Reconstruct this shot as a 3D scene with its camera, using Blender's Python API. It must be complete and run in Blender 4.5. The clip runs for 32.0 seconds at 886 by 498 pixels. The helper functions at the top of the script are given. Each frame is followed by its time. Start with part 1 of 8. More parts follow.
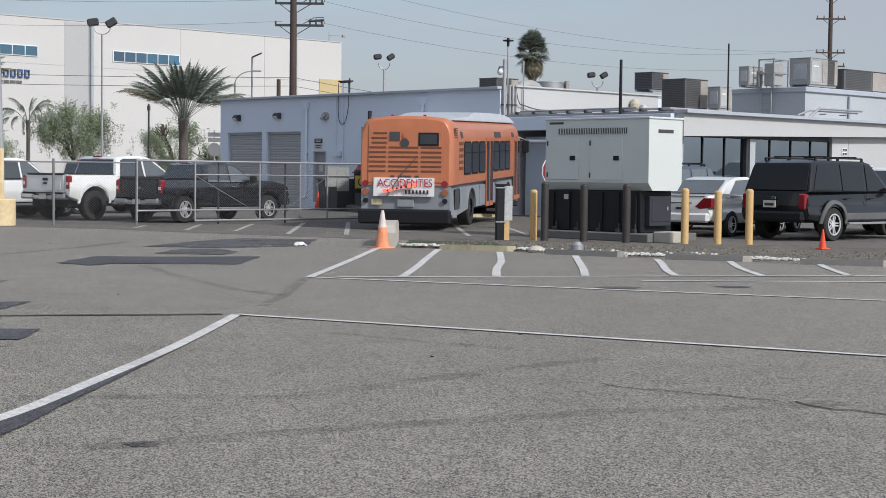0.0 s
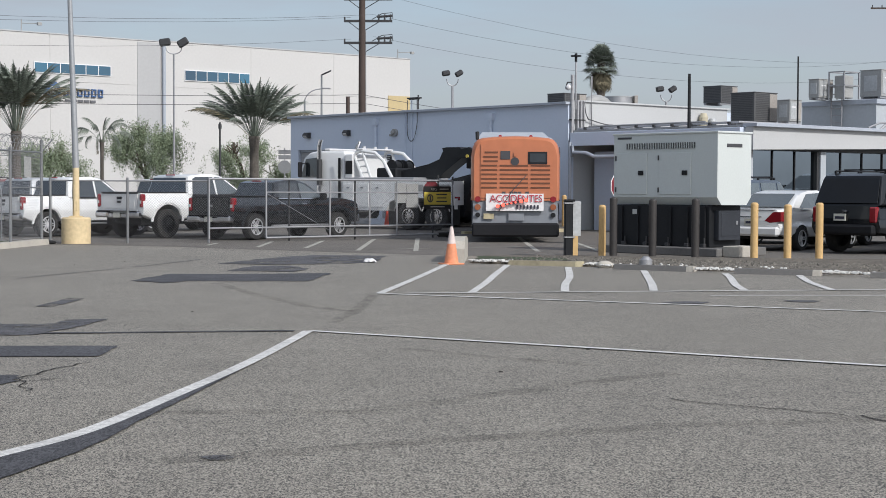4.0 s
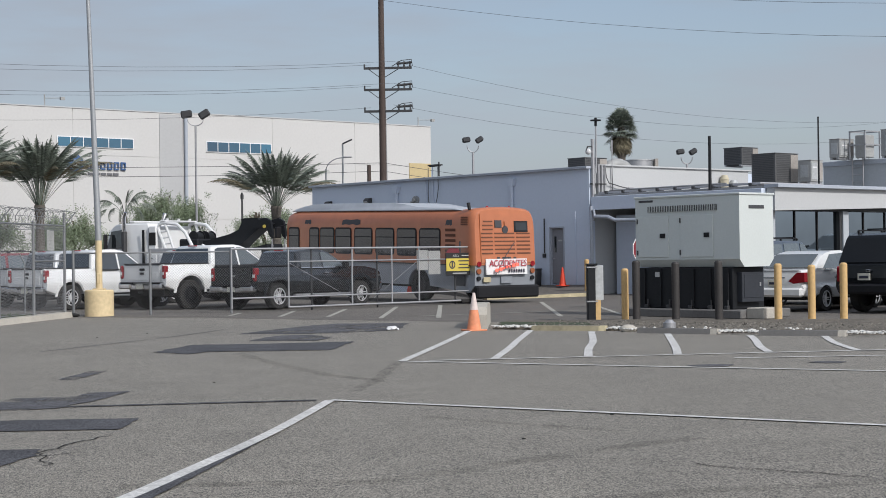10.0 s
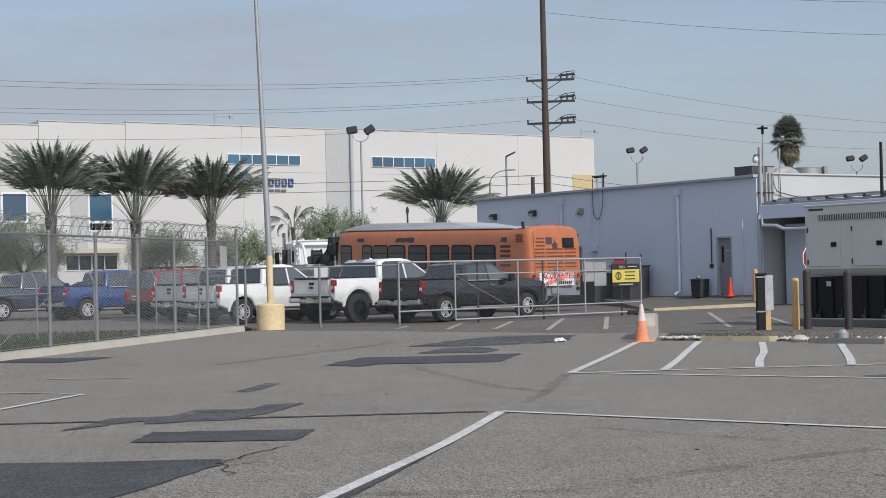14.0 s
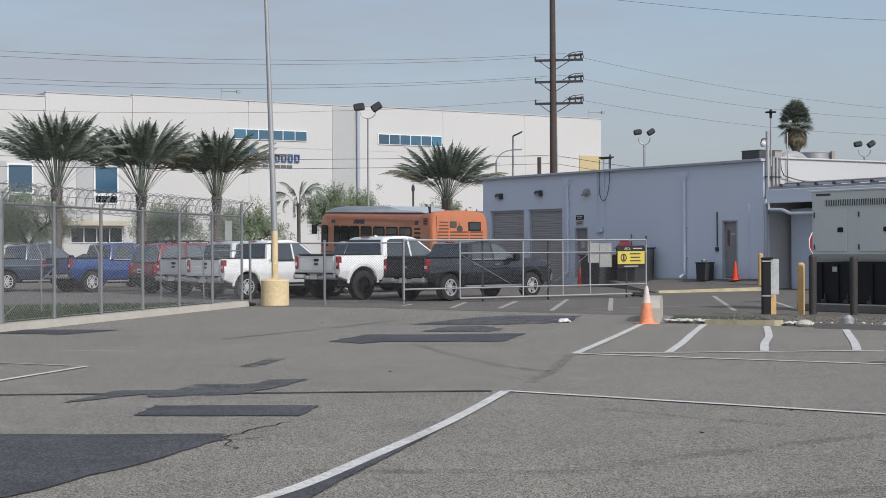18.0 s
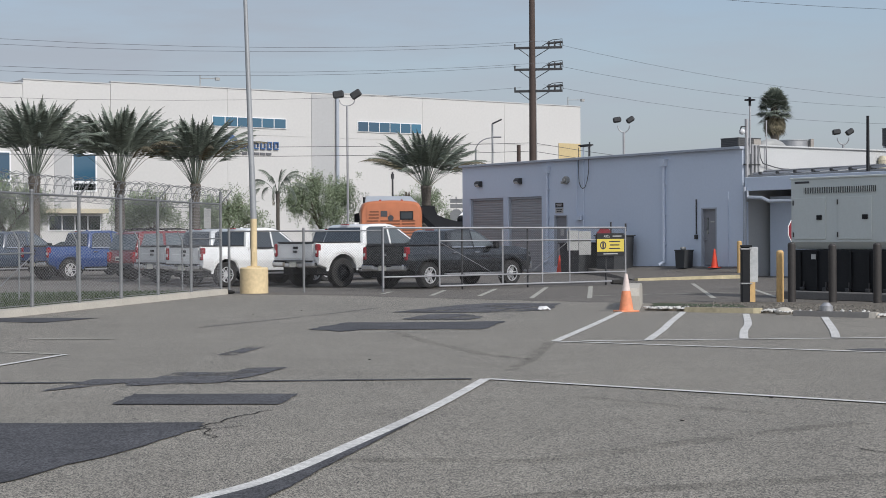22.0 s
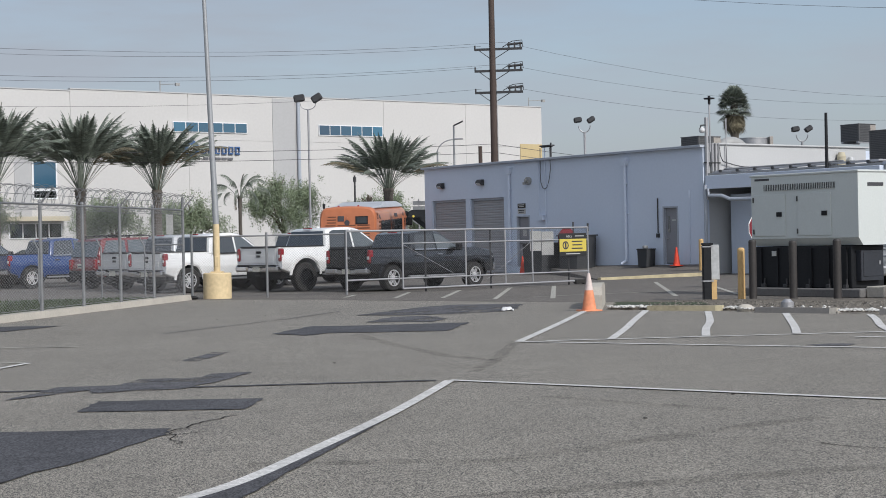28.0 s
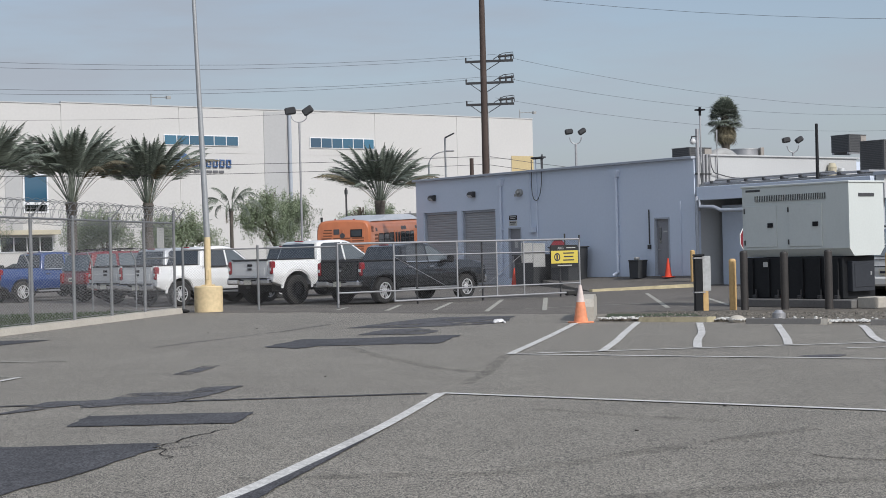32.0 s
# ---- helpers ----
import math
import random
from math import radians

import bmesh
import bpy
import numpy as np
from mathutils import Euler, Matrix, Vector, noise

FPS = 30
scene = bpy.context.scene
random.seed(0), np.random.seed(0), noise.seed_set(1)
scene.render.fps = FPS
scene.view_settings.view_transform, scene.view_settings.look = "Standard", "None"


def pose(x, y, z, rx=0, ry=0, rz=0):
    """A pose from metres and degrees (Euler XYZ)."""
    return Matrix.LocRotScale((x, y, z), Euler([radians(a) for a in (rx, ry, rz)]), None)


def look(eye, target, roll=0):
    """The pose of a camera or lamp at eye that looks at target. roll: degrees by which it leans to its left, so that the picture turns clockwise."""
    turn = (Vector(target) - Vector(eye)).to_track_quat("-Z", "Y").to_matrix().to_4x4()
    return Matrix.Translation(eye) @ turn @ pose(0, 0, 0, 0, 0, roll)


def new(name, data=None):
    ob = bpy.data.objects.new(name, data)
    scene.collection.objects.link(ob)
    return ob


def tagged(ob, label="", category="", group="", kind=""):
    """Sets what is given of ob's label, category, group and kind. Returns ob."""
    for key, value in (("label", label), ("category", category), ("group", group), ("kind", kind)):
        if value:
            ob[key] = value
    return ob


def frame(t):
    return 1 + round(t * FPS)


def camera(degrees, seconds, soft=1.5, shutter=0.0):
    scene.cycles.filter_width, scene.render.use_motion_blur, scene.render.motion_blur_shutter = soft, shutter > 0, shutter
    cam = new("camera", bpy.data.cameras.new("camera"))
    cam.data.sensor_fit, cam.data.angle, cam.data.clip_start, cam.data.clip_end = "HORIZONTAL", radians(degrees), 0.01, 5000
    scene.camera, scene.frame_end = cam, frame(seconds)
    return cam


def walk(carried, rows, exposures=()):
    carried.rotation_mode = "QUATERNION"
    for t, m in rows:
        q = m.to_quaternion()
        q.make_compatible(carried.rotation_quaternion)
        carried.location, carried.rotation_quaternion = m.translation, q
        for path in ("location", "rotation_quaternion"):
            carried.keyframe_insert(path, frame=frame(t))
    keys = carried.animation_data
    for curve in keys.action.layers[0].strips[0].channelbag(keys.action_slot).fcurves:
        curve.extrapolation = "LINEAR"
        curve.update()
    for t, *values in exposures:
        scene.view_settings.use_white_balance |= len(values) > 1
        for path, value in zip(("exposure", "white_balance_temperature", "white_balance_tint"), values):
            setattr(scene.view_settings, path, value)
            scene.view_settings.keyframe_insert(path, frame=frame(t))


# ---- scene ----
cam = camera(31.27, 32.0, soft=0.88)

# seconds, eye x y z, yaw to the left, pitch up, lean to the left (degrees)
PATH = [
    (0.0, 0.068, 0.210, 1.520, -8.375, -2.688, 0.672),
    (0.5, 0.056, 0.228, 1.510, -8.335, -2.192, 0.904),
    (1.0, 0.049, 0.242, 1.509, -8.191, -2.175, 1.042),
    (1.5, 0.045, 0.185, 1.518, -7.812, -2.231, 0.970),
    (2.0, 0.049, 0.139, 1.532, -7.149, -2.031, 0.620),
    (2.5, 0.057, 0.109, 1.536, -6.788, -1.916, 0.299),
    (3.0, 0.048, 0.125, 1.537, -6.538, -2.082, 0.470),
    (3.5, 0.050, 0.028, 1.544, -6.121, -2.233, 0.530),
    (5.5, 0.074, -0.011, 1.545, -5.691, -1.213, -0.913),
    (6.0, 0.081, 0.002, 1.546, -6.194, -0.852, -0.861),
    (6.5, 0.081, 0.013, 1.539, -6.128, -0.738, -0.784),
    (7.0, 0.068, -0.002, 1.536, -6.010, -0.614, -0.684),
    (7.5, 0.072, 0.014, 1.545, -5.960, -0.373, -0.695),
    (8.0, 0.067, 0.001, 1.540, -5.802, -0.187, -0.671),
    (8.5, 0.068, 0.040, 1.538, -5.739, -0.075, -0.669),
    (9.0, 0.070, 0.023, 1.539, -5.781, -0.004, -0.596),
    (9.5, 0.070, 0.069, 1.536, -5.551, 0.159, -0.658),
    (10.0, 0.087, 0.054, 1.546, -5.022, 0.248, -0.769),
    (10.5, 0.067, 0.005, 1.535, -4.728, 0.365, -0.650),
    (11.0, 0.060, -0.008, 1.546, -4.025, 0.227, -0.557),
    (11.5, 0.032, -0.043, 1.541, -3.022, 0.175, -0.609),
    (12.0, 0.036, -0.023, 1.545, -1.627, 0.253, -0.773),
    (12.5, 0.030, -0.041, 1.547, -0.564, 0.426, -0.814),
    (13.0, 0.043, -0.091, 1.548, -0.311, 0.541, -0.914),
    (13.5, 0.026, -0.058, 1.548, 0.176, 0.598, -0.994),
    (14.0, 0.025, -0.056, 1.544, 0.888, 0.802, -1.371),
    (14.5, 0.013, -0.086, 1.542, 1.481, 0.846, -1.903),
    (16.5, -0.001, -0.041, 1.547, 2.244, 0.712, -1.238),
    (17.0, -0.000, -0.003, 1.547, 2.003, 0.359, -0.702),
    (17.5, -0.001, -0.001, 1.542, 1.573, 0.184, -0.446),
    (18.0, 0.000, 0.009, 1.538, 1.064, 0.034, -0.354),
    (18.5, 0.006, 0.001, 1.537, 0.939, -0.304, -0.333),
    (19.0, 0.006, -0.000, 1.535, 0.854, -0.553, -0.345),
    (19.5, 0.010, 0.001, 1.542, 0.914, -0.694, -0.343),
    (20.0, -0.001, 0.034, 1.537, 0.904, -0.819, -0.382),
    (20.5, 0.000, 0.002, 1.542, 0.850, -0.891, -0.557),
    (21.0, -0.006, 0.036, 1.536, 0.617, -0.911, -0.507),
    (21.5, -0.003, 0.058, 1.531, 0.183, -0.776, -0.287),
    (22.0, -0.004, 0.056, 1.539, 0.321, -0.416, -0.367),
    (22.5, -0.007, 0.018, 1.547, 0.682, 0.143, -0.723),
    (23.0, -0.011, 0.008, 1.540, 0.197, 0.436, -0.784),
    (23.5, -0.005, 0.004, 1.541, -0.456, 0.626, -0.820),
    (24.0, 0.003, -0.013, 1.547, -0.794, 0.887, -1.052),
    (24.5, 0.001, -0.010, 1.548, -1.235, 1.255, -1.228),
    (26.5, 0.011, 0.030, 1.551, -1.613, 0.120, -1.102),
    (27.0, 0.001, -0.006, 1.542, -1.323, -0.336, -1.184),
    (27.5, -0.005, -0.005, 1.541, -0.996, -0.543, -1.252),
    (28.0, 0.003, -0.024, 1.543, -1.007, -0.361, -1.236),
    (28.5, 0.005, -0.026, 1.545, -1.109, -0.086, -1.109),
    (29.0, 0.011, 0.005, 1.546, -1.036, -0.113, -1.093),
    (29.5, 0.010, -0.033, 1.546, -0.935, -0.090, -1.045),
    (30.0, 0.009, -0.067, 1.539, -0.828, -0.121, -1.109),
    (30.5, -0.006, -0.037, 1.544, -0.959, -0.324, -1.100),
    (31.0, -0.002, 0.027, 1.550, -0.894, -0.207, -1.137),
    (31.5, 0.003, -0.000, 1.546, -0.967, 0.003, -1.391),
    (32.0, 0.017, 0.007, 1.548, -1.310, 0.068, -1.456),
]


def eye_pose(x, y, z, yaw, pitch, lean):
    a, b = radians(yaw), radians(pitch)
    ahead = Vector((-math.sin(a) * math.cos(b), math.cos(a) * math.cos(b), math.sin(b)))
    eye = Vector((x, y, z))
    return look(eye, eye + ahead, lean)


walk(cam, [(r[0], eye_pose(*r[1:])) for r in PATH], [(0.0, 0.44, 6250, 10), (6.6, 0.45, 6250, 10), (8.0, 0.33, 6250, 10), (32.0, 0.33, 6250, 10)])

# ---- light: hazy sun from the right, pale sky ----
SUN_AZ, SUN_EL = radians(-52), radians(37)
world = bpy.data.worlds.new("world")
scene.world = world
world.use_nodes = True
wn = world.node_tree
wn.nodes.clear()
w_out = wn.nodes.new("ShaderNodeOutputWorld")
w_bg = wn.nodes.new("ShaderNodeBackground")
w_sky = wn.nodes.new("ShaderNodeTexSky")
w_sky.sky_type = "NISHITA"
w_sky.sun_disc = False
w_sky.sun_elevation = SUN_EL
w_sky.sun_rotation = math.pi / 2 - SUN_AZ
w_sky.air_density, w_sky.dust_density, w_sky.ozone_density = 1.0, 2.5, 1.5
w_bg.inputs["Strength"].default_value = 0.112
w_tc = wn.nodes.new("ShaderNodeTexCoord")
w_map = wn.nodes.new("ShaderNodeMapping")
w_map.inputs["Scale"].default_value = (1.6, 1.6, 9.0)
w_noise = wn.nodes.new("ShaderNodeTexNoise")
w_noise.inputs["Scale"].default_value = 2.2
w_noise.inputs["Detail"].default_value = 5.0
w_noise.inputs["Roughness"].default_value = 0.55
w_ramp = wn.nodes.new("ShaderNodeValToRGB")
w_ramp.color_ramp.elements[0].position, w_ramp.color_ramp.elements[0].color = 0.38, (0.42, 0.42, 0.42, 1)
w_ramp.color_ramp.elements[1].position, w_ramp.color_ramp.elements[1].color = 0.66, (0.92, 0.92, 0.92, 1)
w_mix = wn.nodes.new("ShaderNodeMixRGB")
# the cloud veil greys towards the zenith
w_sep = wn.nodes.new("ShaderNodeSeparateXYZ")
w_high = wn.nodes.new("ShaderNodeMapRange")
w_high.inputs["From Min"].default_value, w_high.inputs["From Max"].default_value = 0.06, 0.3
w_veil = wn.nodes.new("ShaderNodeMixRGB")
w_veil.inputs["Color1"].default_value = (3.1, 3.3, 3.66, 1)
w_veil.inputs["Color2"].default_value = (2.3, 2.43, 2.66, 1)
wn.links.new(w_tc.outputs["Generated"], w_sep.inputs["Vector"])
wn.links.new(w_sep.outputs["Z"], w_high.inputs["Value"])
wn.links.new(w_high.outputs["Result"], w_veil.inputs["Fac"])
# and brightens round the sun, as thin high cloud does
w_sun = wn.nodes.new("ShaderNodeVectorMath")
w_sun.operation = "DOT_PRODUCT"
w_sun.inputs[1].default_value = (math.cos(SUN_AZ) * math.cos(SUN_EL), math.sin(SUN_AZ) * math.cos(SUN_EL), math.sin(SUN_EL))
w_halo = wn.nodes.new("ShaderNodeMapRange")
w_halo.inputs["From Min"].default_value, w_halo.inputs["From Max"].default_value = -0.25, 1.0
w_halo.inputs["To Min"].default_value, w_halo.inputs["To Max"].default_value = 1.0, 2.3
w_lit = wn.nodes.new("ShaderNodeVectorMath")
w_lit.operation = "SCALE"
wn.links.new(w_tc.outputs["Generated"], w_sun.inputs[0])
wn.links.new(w_sun.outputs["Value"], w_halo.inputs["Value"])
wn.links.new(w_veil.outputs["Color"], w_lit.inputs[0])
wn.links.new(w_halo.outputs["Result"], w_lit.inputs["Scale"])
wn.links.new(w_lit.outputs["Vector"], w_mix.inputs["Color2"])
wn.links.new(w_tc.outputs["Generated"], w_map.inputs["Vector"])
wn.links.new(w_map.outputs["Vector"], w_noise.inputs["Vector"])
wn.links.new(w_noise.outputs["Fac"], w_ramp.inputs["Fac"])
wn.links.new(w_ramp.outputs["Color"], w_mix.inputs["Fac"])
wn.links.new(w_sky.outputs["Color"], w_mix.inputs["Color1"])
wn.links.new(w_mix.outputs["Color"], w_bg.inputs["Color"])
wn.links.new(w_bg.outputs["Background"], w_out.inputs["Surface"])

sun_data = bpy.data.lights.new("sun", "SUN")
sun_data.energy, sun_data.angle, sun_data.color = 2.32, radians(2.5), (1.0, 0.965, 0.915)
sun = new("sun", sun_data)
sun_dir = Vector((math.cos(SUN_AZ) * math.cos(SUN_EL), math.sin(SUN_AZ) * math.cos(SUN_EL), math.sin(SUN_EL)))
sun.matrix_world = look(sun_dir * 200, (0, 0, 0))


# ---- materials ----
def material(name, color, rough=0.6, metal=0.0, fine=60.0, coarse=1.2, vary=0.12, bump=0.0, coat=0.0, speck=None, spec=0.5, worn=None, ior=1.5, blotch=None):
    """A surface with grain and stains at two scales, in metres of the object."""
    m = bpy.data.materials.new(name)
    m.use_nodes = True
    nt = m.node_tree
    b = nt.nodes["Principled BSDF"]
    b.inputs["Roughness"].default_value = rough
    b.inputs["Metallic"].default_value = metal
    b.inputs["Specular IOR Level"].default_value = spec
    b.inputs["IOR"].default_value = ior
    b.inputs["Coat Weight"].default_value = coat
    b.inputs["Coat Roughness"].default_value = 0.06
    tc = nt.nodes.new("ShaderNodeTexCoord")
    n1 = nt.nodes.new("ShaderNodeTexNoise")
    n1.inputs["Scale"].default_value, n1.inputs["Detail"].default_value = fine, 3.0
    n2 = nt.nodes.new("ShaderNodeTexNoise")
    n2.inputs["Scale"].default_value, n2.inputs["Detail"].default_value = coarse, 4.0
    nt.links.new(tc.outputs["Object"], n1.inputs["Vector"])
    nt.links.new(tc.outputs["Object"], n2.inputs["Vector"])
    add = nt.nodes.new("ShaderNodeMath")
    add.operation = "ADD"
    nt.links.new(n1.outputs["Fac"], add.inputs[0])
    nt.links.new(n2.outputs["Fac"], add.inputs[1])
    rng = nt.nodes.new("ShaderNodeMapRange")
    rng.inputs["From Min"].default_value, rng.inputs["From Max"].default_value = 0.6, 1.4
    rng.inputs["To Min"].default_value, rng.inputs["To Max"].default_value = 1 - vary, 1 + vary
    nt.links.new(add.outputs[0], rng.inputs["Value"])
    mul = nt.nodes.new("ShaderNodeVectorMath")
    mul.operation = "SCALE"
    mul.inputs[0].default_value = color
    nt.links.new(rng.outputs["Result"], mul.inputs["Scale"])
    last = mul.outputs["Vector"]
    if speck:
        vor = nt.nodes.new("ShaderNodeTexVoronoi")
        vor.inputs["Scale"].default_value = speck[0]
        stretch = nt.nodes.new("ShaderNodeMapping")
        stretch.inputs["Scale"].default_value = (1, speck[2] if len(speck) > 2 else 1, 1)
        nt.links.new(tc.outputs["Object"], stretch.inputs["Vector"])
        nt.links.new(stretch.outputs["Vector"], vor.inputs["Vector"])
        ramp = nt.nodes.new("ShaderNodeMapRange")
        ramp.inputs["From Min"].default_value, ramp.inputs["From Max"].default_value = 0.0, 1.0
        ramp.inputs["To Min"].default_value, ramp.inputs["To Max"].default_value = 1 - speck[1], 1 + speck[1]
        sep = nt.nodes.new("ShaderNodeSeparateColor")
        nt.links.new(vor.outputs["Color"], sep.inputs["Color"])
        nt.links.new(sep.outputs["Red"], ramp.inputs["Value"])
        m2 = nt.nodes.new("ShaderNodeVectorMath")
        m2.operation = "SCALE"
        nt.links.new(last, m2.inputs[0])
        nt.links.new(ramp.outputs["Result"], m2.inputs["Scale"])
        last = m2.outputs["Vector"]
    if blotch:
        n4 = nt.nodes.new("ShaderNodeTexNoise")
        n4.inputs["Scale"].default_value, n4.inputs["Detail"].default_value, n4.inputs["Roughness"].default_value = blotch[0], 6.0, 0.75
        nt.links.new(tc.outputs["Object"], n4.inputs["Vector"])
        r4 = nt.nodes.new("ShaderNodeMapRange")
        r4.inputs["From Min"].default_value, r4.inputs["From Max"].default_value = 0.3, 0.7
        r4.inputs["To Min"].default_value, r4.inputs["To Max"].default_value = 1 - blotch[1], 1 + blotch[1]
        nt.links.new(n4.outputs["Fac"], r4.inputs["Value"])
        m4 = nt.nodes.new("ShaderNodeVectorMath")
        m4.operation = "SCALE"
        nt.links.new(last, m4.inputs[0])
        nt.links.new(r4.outputs["Result"], m4.inputs["Scale"])
        last = m4.outputs["Vector"]
    nt.links.new(last, b.inputs["Base Color"])
    if bump:
        bp = nt.nodes.new("ShaderNodeBump")
        bp.inputs["Strength"].default_value, bp.inputs["Distance"].default_value = bump, 0.01
        nt.links.new(n1.outputs["Fac"], bp.inputs["Height"])
        nt.links.new(bp.outputs["Normal"], b.inputs["Normal"])
    if worn:
        # worn through in places, down to what lies beneath
        n3 = nt.nodes.new("ShaderNodeTexNoise")
        n3.inputs["Scale"].default_value, n3.inputs["Detail"].default_value = worn[0], 8.0
        n3.inputs["Roughness"].default_value = 0.7
        nt.links.new(tc.outputs["Object"], n3.inputs["Vector"])
        cut = nt.nodes.new("ShaderNodeMapRange")
        cut.inputs["From Min"].default_value, cut.inputs["From Max"].default_value = worn[1] - 0.06, worn[2]
        nt.links.new(n3.outputs["Fac"], cut.inputs["Value"])
        nt.links.new(cut.outputs["Result"], b.inputs["Alpha"])
    return m


def glow(name, color, strength):
    m = bpy.data.materials.new(name)
    m.use_nodes = True
    b = m.node_tree.nodes["Principled BSDF"]
    b.inputs["Base Color"].default_value = (*color, 1)
    b.inputs["Emission Color"].default_value = (*color, 1)
    b.inputs["Emission Strength"].default_value = strength
    b.inputs["Roughness"].default_value = 0.25
    return m


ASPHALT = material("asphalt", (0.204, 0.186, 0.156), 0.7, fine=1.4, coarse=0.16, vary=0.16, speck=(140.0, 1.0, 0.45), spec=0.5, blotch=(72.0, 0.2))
DRIVE = material("driveway_asphalt", (0.14, 0.128, 0.114), 0.85, fine=3.0, coarse=0.3, vary=0.2, speck=(95.0, 0.6, 0.3), spec=0.25)
PATCH = material("patch_asphalt", (0.066, 0.066, 0.072), 0.9, fine=3.0, coarse=0.8, vary=0.3, speck=(90.0, 0.5, 0.3), spec=0.3)
# worn old patch; its base also carries the sheen seen at a low angle
PATCH_OLD_SHEEN = material("old_sheen_patch_asphalt", (0.095, 0.094, 0.1), 0.92, fine=5.0, coarse=0.6, vary=0.25, speck=(90.0, 0.5, 0.3), spec=0.25, worn=(1.3, 0.42, 0.5))
TYRE_MARK = material("tyre_mark", (0.1, 0.094, 0.085), 0.95, fine=9.0, coarse=0.5, vary=0.2, speck=(85.0, 0.5, 0.3), spec=0.25, worn=(2.5, 0.42, 1.35))
CRACK = material("crack", (0.03, 0.028, 0.026), 0.95, fine=20.0, vary=0.3, spec=0.2)
LINE = material("line_paint", (0.54, 0.53, 0.51), 0.85, fine=9.0, coarse=1.5, vary=0.22, speck=(55.0, 0.22), spec=0.3)
LINE_OLD = material("worn_line_paint", (0.36, 0.35, 0.31), 0.9, fine=9.0, coarse=1.5, vary=0.25, speck=(55.0, 0.3), spec=0.3)
CONCRETE = material("concrete", (0.42, 0.39, 0.34), 0.9, fine=25.0, coarse=1.5, vary=0.16, bump=0.2)
DARK_CONCRETE = material("dark_concrete", (0.14, 0.135, 0.13), 0.9, fine=25.0, coarse=1.5, vary=0.2, bump=0.3)
FADED_YELLOW = material("faded_yellow_concrete", (0.26, 0.23, 0.155), 0.9, fine=18.0, coarse=2.5, vary=0.3, bump=0.2)
YELLOW_CURB = material("worn_yellow_paint", (0.45, 0.39, 0.25), 0.85, fine=12.0, coarse=2.0, vary=0.3)
DIRT = material("dirt", (0.115, 0.1, 0.08), 0.95, fine=7.0, coarse=1.2, vary=0.5, bump=0.8, speck=(40.0, 0.5, 0.4))
GRASS = material("grass", (0.036, 0.05, 0.022), 0.9, fine=8.0, coarse=0.8, vary=0.4, bump=0.6)
ROCK = material("pale_rock", (0.56, 0.55, 0.52), 0.85, fine=18.0, coarse=3.0, vary=0.2, bump=0.4)
GREY_WALL = material("painted_block", (0.59, 0.65, 0.75), 0.8, fine=9.0, coarse=0.25, vary=0.035, bump=0.02)
WALL_TRIM = material("painted_trim", (0.37, 0.4, 0.45), 0.7, fine=14.0, coarse=0.5, vary=0.1)
BLOCK_WALL = material("pale_grey_stucco", (0.4, 0.425, 0.45), 0.85, fine=9.0, coarse=0.3, vary=0.08, bump=0.05)
WHITE_WALL = material("white_stucco", (0.46, 0.465, 0.465), 0.85, fine=14.0, coarse=0.3, vary=0.06, bump=0.1)
CREAM_WALL = material("cream_tilt_up", (0.53, 0.52, 0.505), 0.85, fine=6.0, coarse=0.12, vary=0.05)
PANEL_GREY = material("pale_grey_panel", (0.41, 0.41, 0.41), 0.85, fine=6.0, coarse=0.2, vary=0.05)
SHUTTER = material("shutter_grey", (0.36, 0.36, 0.37), 0.6, fine=20.0, coarse=0.8, vary=0.1)
DOOR_BROWN = material("door_grey", (0.24, 0.24, 0.255), 0.55, fine=20.0, coarse=1.0, vary=0.12)
CANOPY = material("canopy_beige", (0.5, 0.45, 0.33), 0.85, fine=6.0, coarse=0.3, vary=0.08)
WINDOW_WHITE = material("window_frame_white", (0.72, 0.73, 0.74), 0.5, vary=0.05)
PAPER_DIM = material("weathered_notice", (0.36, 0.36, 0.35), 0.7, vary=0.12)
YELLOW_WALL = material("ochre_paint", (0.5, 0.4, 0.22), 0.85, fine=6.0, coarse=0.3, vary=0.08)
ROOFING = material("roofing", (0.3, 0.3, 0.3), 0.9, fine=10.0, coarse=0.4, vary=0.2)
GALV = material("galvanised_steel", (0.36, 0.36, 0.37), 0.5, 0.55, fine=30.0, coarse=2.0, vary=0.15)
FENCE_STEEL = material("fence_steel", (0.21, 0.215, 0.22), 0.5, 0.4, fine=30.0, coarse=2.0, vary=0.15)
WIRE_PALE = material("pale_fence_wire", (0.32, 0.32, 0.33), 0.6, 0.3, fine=30.0, vary=0.1)
WIRE = material("fence_wire", (0.14, 0.14, 0.145), 0.6, 0.3, fine=30.0, vary=0.1)
COIL = material("coil_fins", (0.06, 0.061, 0.065), 0.6, 0.1, fine=15.0, coarse=1.0, vary=0.2)
HVAC_GREY = material("hvac_grey", (0.34, 0.34, 0.33), 0.6, 0.2, fine=15.0, coarse=1.0, vary=0.15)
CABINET_BLACK = material("cabinet_black", (0.028, 0.031, 0.038), 0.45, fine=12.0, coarse=1.2, vary=0.2)
HVAC_DARK = material("hvac_dark", (0.1, 0.1, 0.1), 0.6, 0.1, fine=15.0, coarse=1.0, vary=0.2)
HVAC_TAN = material("hvac_tan", (0.33, 0.3, 0.27), 0.6, 0.1, fine=15.0, coarse=1.5, vary=0.2)
HVAC_PALE = material("hvac_pale", (0.45, 0.46, 0.46), 0.5, 0.3, fine=15.0, coarse=1.5, vary=0.2)
